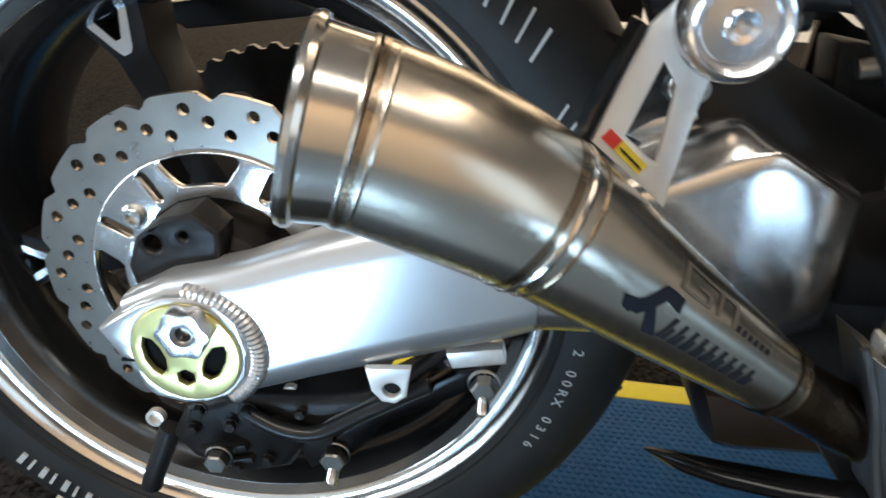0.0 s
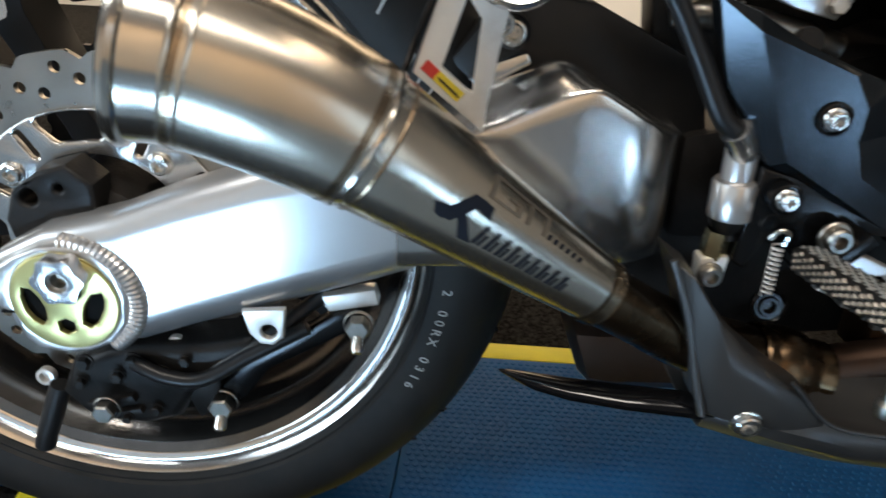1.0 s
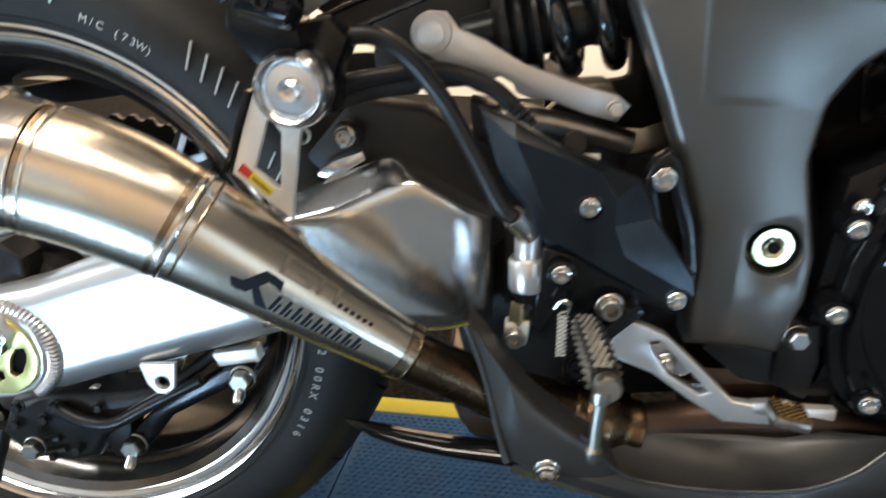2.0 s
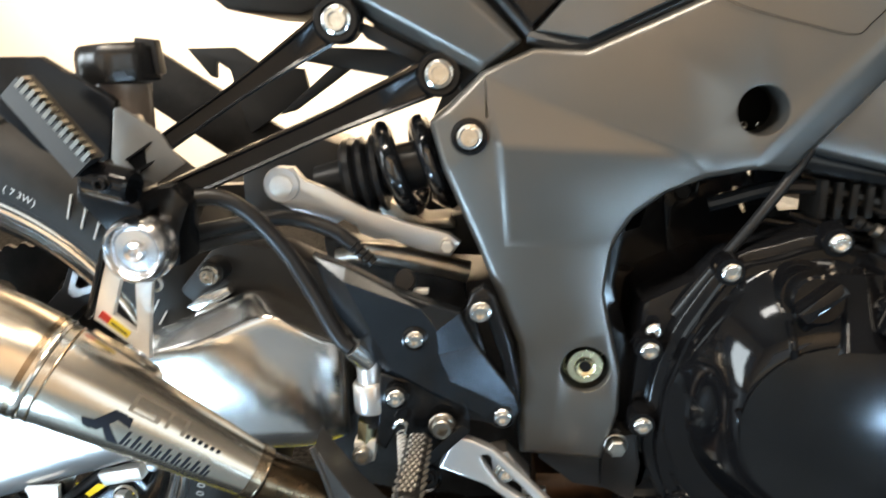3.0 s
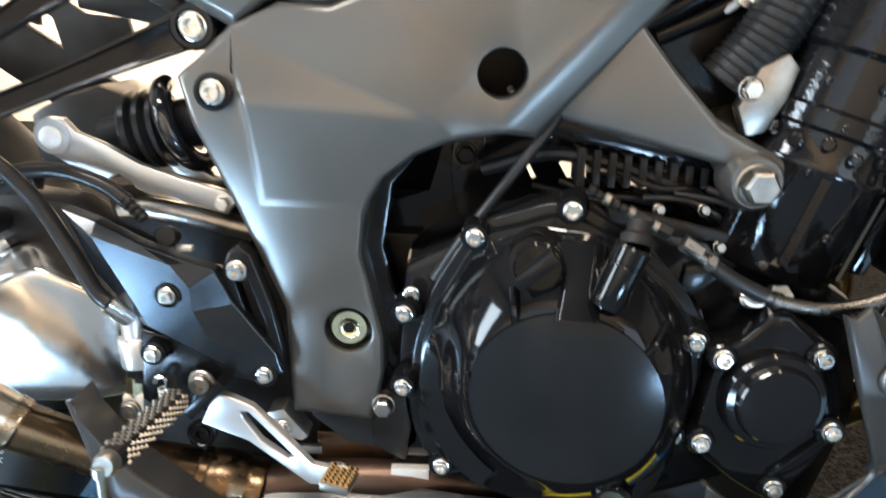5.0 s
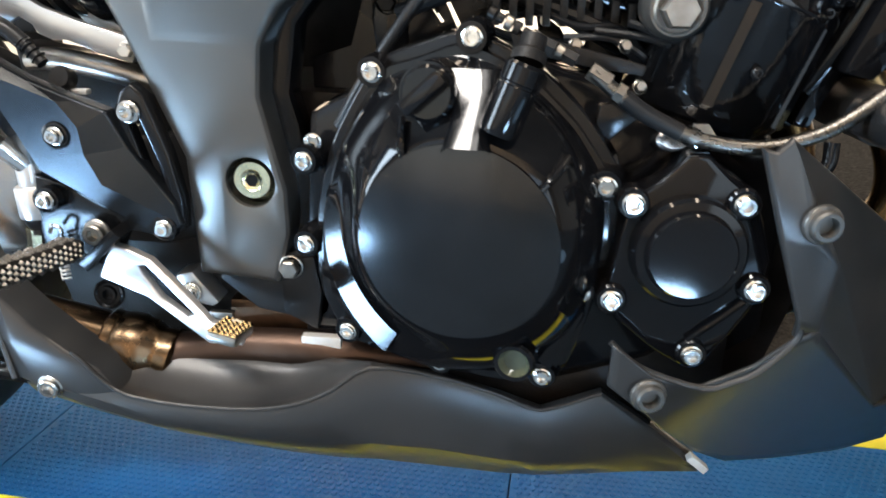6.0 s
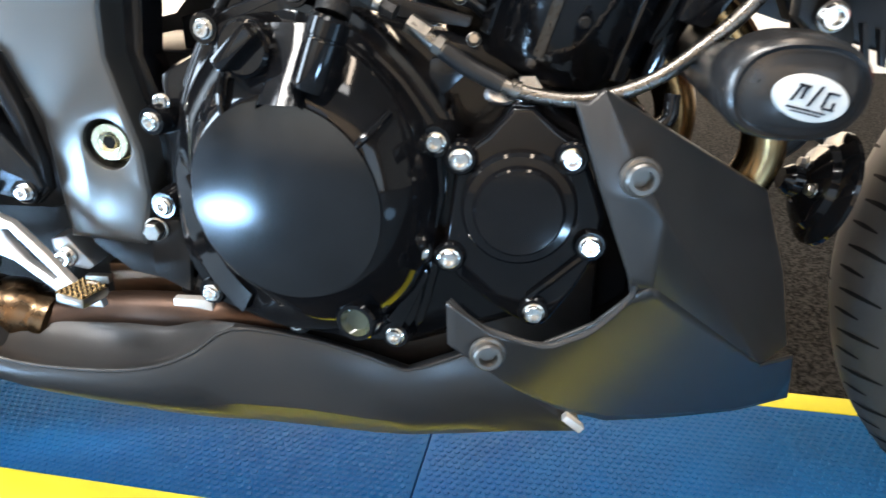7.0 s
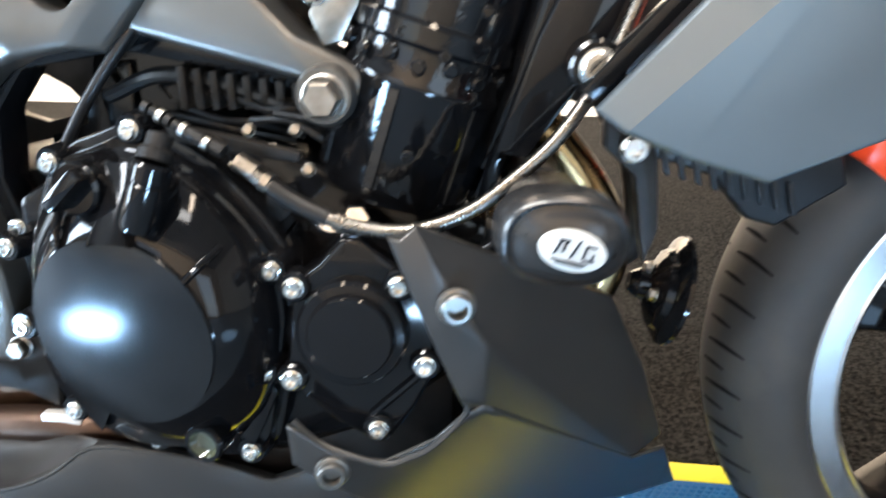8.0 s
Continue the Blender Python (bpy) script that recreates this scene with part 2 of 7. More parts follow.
def tube(points, radius, segs=14, steps=6, bm=None, caps=True):
    """A round bar along a smooth line; points may carry a radius of their own as fourth number."""
    bm = bm or bmesh.new()
    line = curve_points([(*q, radius) if len(q) == 3 else q for q in points], steps) if steps else [Vector((*q, radius) if len(q) == 3 else q) for q in points]
    xyz = [q.to_3d() for q in line]
    rings, side = [], None
    for i, q in enumerate(xyz):
        d = (xyz[min(i + 1, len(xyz) - 1)] - xyz[max(i - 1, 0)]).normalized()
        if side is None:
            side = d.orthogonal().normalized()
        side = (side - side.dot(d) * d).normalized()
        up = d.cross(side)
        rings.append([bm.verts.new(q + line[i][3] * (side * math.cos(math.tau * k / segs) + up * math.sin(math.tau * k / segs))) for k in range(segs)])
    for a, b in zip(rings, rings[1:]):
        for k in range(segs):
            bm.faces.new((a[k], b[k], b[(k + 1) % segs], a[(k + 1) % segs]))
    if caps:
        bm.faces.new(rings[0])
        bm.faces.new(rings[-1][::-1])
    return bm


def loft(rings, closed=True, caps=True, bm=None):
    """Skin rings of equal count."""
    bm = bm or bmesh.new()
    made = [[bm.verts.new(q) for q in ring] for ring in rings]
    n = len(made[0])
    for a, b in zip(made, made[1:]):
        for k in range(n if closed else n - 1):
            bm.faces.new((a[k], b[k], b[(k + 1) % n], a[(k + 1) % n]))
    if caps and closed:
        bm.faces.new(made[0])
        bm.faces.new(made[-1][::-1])
    return bm


def circle(cx, cz, r, n=20, rz=None, turn=0.0):
    rz = rz or r
    return [(cx + r * math.cos(math.tau * i / n + turn), cz + rz * math.sin(math.tau * i / n + turn)) for i in range(n)]


def bevel_sharp(bm, width, segments=2, angle=35):
    edges = [e for e in bm.edges if len(e.link_faces) == 2 and e.calc_face_angle(0) > radians(angle)]
    bmesh.ops.bevel(bm, geom=edges, offset=width, segments=segments, profile=0.6, affect="EDGES", clamp_overlap=True)
    return bm


def prism(outline, y0, y1, bevel=0.0, holes=(), lean=None, bm=None):
    """An outline in (x, z), from y0 (outer face) to y1; lean(x, z) moves it in y."""
    bm = bm or bmesh.new()
    lean = lean or (lambda x, z: 0.0)
    loops = []
    for loop in (outline, *holes):
        loops.append([bm.verts.new((x, y0 + lean(x, z), z)) for x, z in loop])
    edges = [bm.edges.new((a[i], a[(i + 1) % len(a)])) for a in loops for i in range(len(a))]
    if holes:
        faces = [g for g in bmesh.ops.triangle_fill(bm, use_beauty=True, edges=edges, normal=(0, -1, 0))["geom"] if isinstance(g, bmesh.types.BMFace)]
    else:
        faces = [bm.faces.new(loops[0])]
    up = bmesh.ops.extrude_face_region(bm, geom=faces)
    bmesh.ops.translate(bm, vec=(0, y1 - y0, 0), verts=[g for g in up["geom"] if isinstance(g, bmesh.types.BMVert)])
    if bevel:
        bmesh.ops.recalc_face_normals(bm, faces=bm.faces)
        rim = [e for e in bm.edges if len(e.link_faces) == 2 and e.calc_face_angle(0) > radians(50) and all(abs(v.co.y - y0 - lean(v.co.x, v.co.z)) < 1e-5 for v in e.verts)]
        bmesh.ops.bevel(bm, geom=rim, offset=bevel, segments=3, profile=0.5, affect="EDGES", clamp_overlap=True)
    return bm


def facets(verts, faces, back, bevel=0.0, holes=(), soft=0.0):
    """A creased shell from named corners (x, y, z) and faces of names; holes: (x, z, radius); soft: width of its rounded creases."""
    bm = bmesh.new()
    v = {k: bm.verts.new(p) for k, p in verts.items()}
    for names in faces:
        bm.faces.new([v[k] for k in names.split()])
    if soft:
        bmesh.ops.recalc_face_normals(bm, faces=bm.faces)
        creases = [e for e in bm.edges if len(e.link_faces) == 2 and e.calc_face_angle(0.0) > radians(3)]
        bmesh.ops.bevel(bm, geom=creases, offset=soft, segments=4, profile=0.5, affect="EDGES", clamp_overlap=True)
    crisp = set()
    for hx, hz, hr in holes:
        def inside(f):
            flat = [(q.co.x, q.co.z) for q in f.verts]
            return sum((z0 > hz) != (z1 > hz) and hx < x0 + (x1 - x0) * (hz - z0) / (z1 - z0) for (x0, z0), (x1, z1) in zip(flat, flat[1:] + flat[:1])) % 2 == 1
        f = next(g for g in bm.faces if inside(g))
        corner, a, n = list(f.verts), f.calc_center_median(), f.normal.copy()
        bm.faces.remove(f)
        ring = [bm.verts.new((x, a.y - (n.x * (x - a.x) + n.z * (z - a.z)) / n.y, z)) for x, z in circle(hx, hz, hr, 28)]
        crisp.update(ring)
        edges = [bm.edges.get((l[k], l[(k + 1) % len(l)])) or bm.edges.new((l[k], l[(k + 1) % len(l)])) for l in (corner, ring) for k in range(len(l))]
        bmesh.ops.triangle_fill(bm, use_beauty=True, edges=edges, normal=(0, -1, 0))
    rim = [e for e in bm.edges if len(e.link_faces) == 1]
    up = bmesh.ops.extrude_edge_only(bm, edges=rim)
    bmesh.ops.translate(bm, vec=(0, back, 0), verts=[g for g in up["geom"] if isinstance(g, bmesh.types.BMVert)])
    if bevel:
        bmesh.ops.recalc_face_normals(bm, faces=bm.faces)
        round_edges = [e for e in rim if not all(q in crisp for q in e.verts)]
        hole_edges = [e for e in rim if all(q in crisp for q in e.verts)]
        if hole_edges:
            bmesh.ops.bevel(bm, geom=hole_edges, offset=0.0012, segments=2, profile=0.5, affect="EDGES", clamp_overlap=True)
        bmesh.ops.bevel(bm, geom=[e for e in round_edges if e.is_valid and len(e.link_faces) == 2], offset=bevel, segments=3, profile=0.5, affect="EDGES", clamp_overlap=True)
    return bm


def box(x0, x1, y0, y1, z0, z1, bevel=0.0):
    bm = bmesh.new()
    bmesh.ops.create_cube(bm, size=1, matrix=Matrix.Translation(((x0 + x1) / 2, (y0 + y1) / 2, (z0 + z1) / 2)) @ Matrix.Diagonal((x1 - x0, y1 - y0, z1 - z0, 1)))
    if bevel:
        bevel_sharp(bm, bevel)
    return bm


bolt_meshes = {}


def bolt(parent, place, r=0.0065, kind="socket", used=None, axis=(0, -1, 0), name="bolt"):
    """A bolt head on its flange, of its own mesh under a part."""
    used = used or zinc
    key = (kind, r, used.name)
    if key not in bolt_meshes:
        if kind == "socket":
            prof = [(r, 0), (r, 0.16 * r), (0.93 * r, 0.24 * r), (0.76 * r, 0.28 * r), (0.76 * r, 0.72 * r), (0.66 * r, 0.86 * r), (0.42 * r, 0.86 * r), (0.38 * r, 0.3 * r), (0, 0.3 * r)]
            bm = lathe(prof, (0, 0, 0), (0, 0, 1), 18)
        elif kind == "button":
            prof = [(r, 0), (r, 0.14 * r), (0.95 * r, 0.22 * r), (0.82 * r, 0.28 * r), (0.80 * r, 0.54 * r), (0.70 * r, 0.64 * r), (0.50 * r, 0.64 * r), (0.45 * r, 0.14 * r), (0, 0.14 * r)]
            bm = lathe(prof, (0, 0, 0), (0, 0, 1), 18)
        else:
            bm = lathe([(r, 0), (r, 0.14 * r), (0.9 * r, 0.2 * r)], (0, 0, 0), (0, 0, 1), 18)
            lathe([(0.8 * r, 0.18 * r), (0.8 * r, 0.85 * r), (0.68 * r, 0.98 * r), (0, 0.98 * r)], (0, 0, 0), (0, 0, 1), 6, bm)
        bolt_meshes[key] = part(name, bm, used, parent)
        ob = bolt_meshes[key]
    else:
        ob = again(bolt_meshes[key], Matrix(), parent)
    ob.parent = parent
    ob.matrix_local = Matrix.Translation(place) @ toward(axis).to_4x4()
    return ob


def thing(name, label, category, group="", kind=""):
    return tagged(new(name), label, category, group, kind)


# ---- the room ----
def slab(name, bm, used, label, category):
    ob = part(name, bm, used, None, label)
    return tagged(ob, "", category, "", "structure")


slab("floor", box(-3.2, 4.6, -3.2, 4.3, -0.12, -0.004), carpet, "charcoal speckled carpet floor of the showroom", "floor")
# added slab, out of view, that reflects cool light onto the motorcycle
slab("floor_walkway", box(-3.0, 4.4, -3.0, -0.42, -0.004, -0.001), bounce_floor, "unseen blue-grey floor strip added for cool reflections", "floor")
north = box(-3.2, 4.6, 3.18, 3.38, -0.004, 2.8)
for v in north.verts:
    v.co.y -= 0.205 * (v.co.x - 0.7)
slab("wall_north", north, wall_white, "plain cream painted wall behind the motorcycle", "wall")
for y0, y1, z0, z1 in ((-3.0, -2.8, -0.004, 2.8), (-0.6, 4.2, -0.004, 2.8), (-2.8, -0.6, 2.15, 2.8), (-2.8, -0.6, -0.004, 0.15)):
    slab("wall_west", box(-3.2, -3.0, y0, y1, z0, z1), wall_grey, "plain grey painted side wall beside a wide window opening", "wall")
slab("wall_east", box(4.4, 4.6, -3.0, 3.0, -0.004, 2.8), wall_grey, "plain grey painted side wall", "wall")
front = prism([(-3.2, -0.004), (4.6, -0.004), (4.6, 2.8), (-3.2, 2.8)], -3.2, -3.0, holes=[
    [(-1.8, 0.06), (0.0, 0.06), (0.0, 2.05), (-1.8, 2.05)], [(1.9, 0.06), (3.3, 0.06), (3.3, 2.05), (1.9, 2.05)]])
slab("wall_south", front, wall_tan, "tan painted wall with two tall window openings", "wall")
slab("ceiling", box(-3.2, 4.6, -3.2, 4.3, 2.8, 2.95), ceiling_grey, "plain grey ceiling", "ceiling")

# ---- the blue mat ----
MAT = Matrix.Translation((0.7, 0.046, 0)) @ Matrix.Rotation(radians(-4.7), 4, "Z")
floor_mat = thing("floor_mat", "blue textured foam mat with yellow edge strips under the motorcycle", "mat")
floor_mat.matrix_world = MAT
SEAMS = [-0.90, -0.49, 0.108, 0.70]
for x0, x1 in zip(SEAMS, SEAMS[1:]):
    bm = box(x0 + 0.0008, x1 - 0.0008, -0.14, 0.14, -0.004, 0.005, 0.0015)
    part("mat_tile", bm, mat_blue, floor_mat)
for y0, y1 in ((-0.182, -0.1405), (0.1405, 0.182)):
    bm = box(-0.865 if y0 < 0 else -0.9, 0.70, y0, y1, -0.004, 0.005)
    for v in bm.verts:
        if v.co.z > 0 and abs(v.co.y) > 0.17:
            v.co.z = 0.001
    part("edge_strip", bevel_sharp(bm, 0.001), mat_yellow, floor_mat, "yellow sloped edge strip")
part("end_strip", box(-0.94, -0.9005, -0.182, 0.14, -0.004, 0.004, 0.001), bare_steel, floor_mat, "pale worn end strip")
data_v, data_f = [], []
step = 0.0096
for i in range(int(1.6 / step)):
    for j in range(int(0.28 / (step * 0.866))):
        x, y = -0.897 + (i + 0.5 * (j % 2)) * step + 0.004, -0.136 + j * step * 0.866
        if x < -0.893 or x > 0.693 or min(abs(x - s) for s in SEAMS) < 0.006:
            continue
        base = len(data_v)
        for r, z in ((0.0038, 0.0049), (0.0026, 0.0058)):
            data_v += [(x + r * math.cos(math.tau * q / 6), y + r * math.sin(math.tau * q / 6), z) for q in range(6)]
        data_f += [tuple(base + 6 + q for q in range(6))] + [(base + q, base + (q + 1) % 6, base + 6 + (q + 1) % 6, base + 6 + q) for q in range(6)]
data = bpy.data.meshes.new("mat_texture")
data.from_pydata(data_v, [], data_f)
data.materials.append(mat_blue)
bumps = new("mat_texture", data)
bumps.parent = floor_mat
tagged(bumps, "raised honeycomb texture of the mat", "", "", "stuff")

# ---- the motorcycle ----
bike = thing("motorcycle", "dark graphite sports motorcycle with titanium silencer standing on a mat", "motorcycle")
AXLE = Vector((0, 0, 0.32))


def wheel_ring(profile, centre, segs=96, bm=None):
    """Turn (radius, y) pairs round a wheel's axle."""
    return lathe([(r, -y) for r, y in profile], centre, (0, -1, 0), segs, bm)


def polar(centre, r, degrees):
    a = radians(degrees)
    return (centre[0] + r * math.cos(a), centre[2] + r * math.sin(a))


def groove(parent, centre, track, width, name="tread_groove"):
    """A tread groove: a dark sliver along (degrees, radius, y) points."""
    line = curve_points(track, 4)
    rows = []
    for i, q in enumerate(line):
        q = Vector((q[0], q[1] + 0.0009, q[2] + (0.0007 if q[2] > 0 else -0.0007)))
        w = width * (0.35 + 0.65 * math.sin(math.pi * min(1, max(0.05, i / (len(line) - 1)))) )
        ring = []
        for s in (-1, 1):
            x, z = polar((centre[0], 0, centre[2]), q[1], q[0] + s * math.degrees(w / q[1]) / 2)
            ring.append((x, centre[1] + q[2], z))
        rows.append(ring)
    return part(name, loft(rows, closed=False), groove_black, parent)


def letters(text, parent, centre, r, degrees, y, size, used, step=None, lean=0.0, spread=0.0):
    """Raised sidewall characters set along an arc, reading clockwise, tops outward."""
    step = step or math.degrees(size * 0.78 / r)
    for i, c in enumerate(text):
        if c == " ":
            continue
        a = degrees - i * step
        x, z = polar((centre[0], 0, centre[2]), r, a)
        glyph(c, parent, (x, centre[1] + y, z), size, used, a - 90, spread)


glyph_data = {}


def glyph(c, parent, place, size, used, turn, tip=0.0):
    if (c, used.name) not in glyph_data:
        curve = bpy.data.curves.new("letter", "FONT")
        curve.body, curve.size, curve.extrude, curve.align_x, curve.align_y = c, 1.0, 0.02, "CENTER", "CENTER"
        holder = bpy.data.objects.new("letter", curve)
        data = bpy.data.meshes.new_from_object(holder)
        data.materials.append(used)
        bpy.data.objects.remove(holder)
        glyph_data[(c, used.name)] = data
    ob = new("letter", glyph_data[(c, used.name)])
    ob.parent = parent
    ob.matrix_local = Matrix.Translation(place) @ Matrix.Rotation(radians(-turn), 4, "Y") @ Matrix.Rotation(radians(90 + tip), 4, "X") @ Matrix.Diagonal((size, size, size, 1))
    return ob


# rear wheel
rim_profile = [(0.2230, -0.0780), (0.2180, -0.0755), (0.2125, -0.0725), (0.2110, -0.0735), (0.2050, -0.066), (0.1990, -0.058), (0.1965, -0.052), (0.1945, -0.047), (0.1905, -0.035), (0.187, -0.012), (0.187, 0.012), (0.1905, 0.035), (0.1965, 0.052), (0.205, 0.066), (0.2385, 0.084), (0.232, 0.074), (0.205, 0.05), (0.2, 0), (0.205, -0.05), (0.2230, -0.0780)]
rear_wheel = part("rear_wheel", wheel_ring(rim_profile, AXLE), rim_dust, bike, "black cast rear wheel with a bright machined rim edge")
lip = [(0.2200, -0.0770), (0.2215, -0.0785), (0.2265, -0.0800), (0.2285, -0.0790), (0.2305, -0.0825), (0.2350, -0.0862), (0.2385, -0.0855), (0.2395, -0.080), (0.226, -0.074), (0.2200, -0.0770)]
part("rim_edge", wheel_ring(lip, AXLE, 120), machined_rim, rear_wheel, "bright polished rim edge")
tyre_profile = [(0.236, -0.080), (0.2375, -0.0865), (0.2405, -0.0895), (0.2425, -0.0895), (0.2445, -0.0925), (0.256, -0.0965), (0.268, -0.0975), (0.280, -0.0955), (0.290, -0.0895), (0.300, -0.078), (0.3085, -0.0625), (0.3145, -0.045), (0.3185, -0.023), (0.3200, 0)]
tyre_profile += [(r, -y) for r, y in tyre_profile[-2::-1]]
part("tyre", wheel_ring(tyre_profile, AXLE, 128), rubber, rear_wheel, "black road tyre with pale sidewall lettering")
for i in range(14):
    a = 4 + i * 360 / 14
    groove(rear_wheel, AXLE, [(a, 0.3193, -0.018), (a + 2.5, 0.3150, -0.046), (a + 6.0, 0.3050, -0.0715)], 0.0045)
    groove(rear_wheel, AXLE, [(a + 11, 0.3153, -0.044), (a + 13, 0.3080, -0.0650), (a + 15, 0.2950, -0.0855)], 0.0035)
    groove(rear_wheel, AXLE, [(a + 4, 0.3193, 0.018), (a + 6.5, 0.3150, 0.046), (a + 10.0, 0.3050, 0.0715)], 0.0045)

SPOKES = [44, 116, 188, 260, 332]


def spoke(degrees):
    def at(r, side):
        return polar(AXLE, r, degrees + side)
    body = [at(0.035, -26), at(0.08, -8.5), at(0.13, -5.5), at(0.163, -5.5), at(0.193, -8), at(0.193, 6.5), at(0.163, 4.0), at(0.13, 5.0), at(0.08, 8.5), at(0.035, 26)]
    eye = [at(0.174, -0.6), at(0.191, -3.4), at(0.191, 3.0), at(0.174, 1.0)]
    s = part("spoke", prism(body, -0.034, 0.016, 0.006, [eye]), wheel_black, rear_wheel)
    face = [at(0.163, -0.9), at(0.166, -2.0), at(0.1925, -5.4), at(0.1925, 5.0), at(0.166, 1.9), at(0.163, 1.1)]
    part("machined_face", prism(face, -0.0362, -0.0335, 0.0, [eye]), polished, rear_wheel, "bright machined face")
    return s


for a in SPOKES:
    spoke(a)
hub = lathe([(0.0, -0.02), (0.03, -0.02), (0.05, 0.0), (0.052, 0.05), (0.046, 0.075), (0.040, 0.095), (0.033, 0.1), (0.033, 0.105), (0.022, 0.105), (0.022, 0.118), (0.0, 0.118)], (0, 0.0, 0.32), (0, -1, 0), 40)
part("hub", hub, dark_metal, rear_wheel)
part("spacer", lathe([(0.024, 0.098), (0.024, 0.104), (0.0215, 0.106), (0.0215, 0.128), (0.0, 0.128)], (0, 0, 0.32), (0, -1, 0), 36), bare_steel, rear_wheel, "bright axle spacer")

# brake disc, wavy edge, drilled
wave = []
for i in range(272):
    a = 360 * i / 272
    u = (17 * a / 360) % 1.0
    dip = max(0.0, (u - 0.66) / 0.14) if u < 0.80 else max(0.0, 1 - (u - 0.80) / 0.20)
    wave.append(polar(AXLE, 0.1352 - 0.0062 * dip, a + 7.5))
drill = []
for i in range(17):
    for r, off in ((0.1247, 0), (0.1163, -7.2), (0.1085, 6.6)):
        drill.append(circle(*polar(AXLE, r, i * 360 / 17 + 96.4 + off), 0.0043, 12))
part("brake_disc", prism(wave, -0.0875, -0.0825, 0.0, [circle(0, 0.32, 0.0955, 80)] + drill), steel, rear_wheel, "wavy drilled steel brake disc")
slots = []
for i in range(4):
    a = 90 * i + 95.3
    slots.append([polar(AXLE, r, a + s) for r, s in ((0.0742, -11.5), (0.0770, -13.5), (0.0900, -17.5), (0.0935, -17.6), (0.0950, -15.5), (0.0952, -8), (0.0952, 0), (0.0952, 8), (0.0950, 15.5), (0.0935, 17.6), (0.0900, 17.5), (0.0770, 13.5), (0.0742, 11.5), (0.0738, 4), (0.0738, -4))])
    for c in (a + 27, a + 57):
        x, z = polar(AXLE, 1.0, c)
        d, n = Vector((x, z - 0.32)), Vector((-(z - 0.32), x))
        ring = []
        for k in range(16):
            q = math.tau * (k + 0.5) / 16
            w = d * (0.0825 + 0.0035 * math.cos(q) + math.copysign(0.0085, math.cos(q))) + n * (0.0036 * math.sin(q))
            ring.append((w.x, 0.32 + w.y))
        slots.append(ring)
part("disc_carrier", prism(circle(0, 0.32, 0.0968, 96), -0.0905, -0.0855, 0.0010, [circle(0, 0.32, 0.0640, 48)] + slots), cast_silver, rear_wheel, "slotted silver disc carrier")
for i in range(4):
    x, z = polar(AXLE, 0.0755, 90 * i + 50.3)
    bolt(rear_wheel, (x, -0.0905, z), 0.0090, "button", zinc)

# sprocket and chain guard on the far side
teeth = [polar(AXLE, 0.1345 if (i // 2) % 2 else 0.1300, 360 * i / 164) for i in range(164)]
part("sprocket", prism(teeth, 0.088, 0.095, 0, [circle(*polar(AXLE, 0.085, 60 * i), 0.018, 14) for i in range(6)] + [circle(0, 0.32, 0.045, 30)]), dark_metal, rear_wheel, "black chain-covered rear sprocket")
guard = [(-0.1145, 0.4815), (-0.083, 0.4632), (-0.04, 0.4685), (0.0314, 0.478), (0.12, 0.489), (0.30, 0.48), (0.30, 0.52), (0.12, 0.514), (0.02, 0.500), (-0.06, 0.490)]
part("chain_guard", bevel_sharp(prism(guard, 0.088, 0.106), 0.002), plastic, bike, "black pointed chain guard blade")

# sidewall writing
for k in range(8):
    a = 222 + k * 2.3
    bar = [polar(AXLE, r, b) for r, b in ((0.258, a), (0.2705, a + 0.2), (0.2705, a + 1.25 - 0.5 * (k % 2)), (0.258, a + 1.05 - 0.5 * (k % 2)))]
    part("sidewall_mark", prism(bar, -0.0985, -0.0965), white_paint, rear_wheel, "pale sidewall lettering")
for k, (a, w) in enumerate(((51, 2.4), (48, 2.6), (45, 2.4), (42, 2.0), (39, 2.4), (30, 2.0), (27.4, 2.0), (24.8, 2.0))):
    lo, hi = (0.262, 0.282) if k < 5 else (0.256, 0.268)
    bar = [polar(AXLE, r, b) for r, b in ((lo, a), (hi, a + 1.6), (hi, a + 1.6 - w * 0.16), (lo, a - w * 0.16))]
    part("sidewall_mark", prism(bar, -0.0990, -0.0962), white_paint, rear_wheel, "pale sidewall lettering")
letters("ZR 17", rear_wheel, AXLE, 0.2655, 88, -0.0979, 0.0185, white_paint, 3.3)
letters("M/C (73W)", rear_wheel, AXLE, 0.2560, 69.5, -0.0972, 0.0085, white_paint, 1.5)
letters("2 00RX 0316", rear_wheel, AXLE, 0.2560, -8.5, -0.0972, 0.0105, white_paint, 2.05)

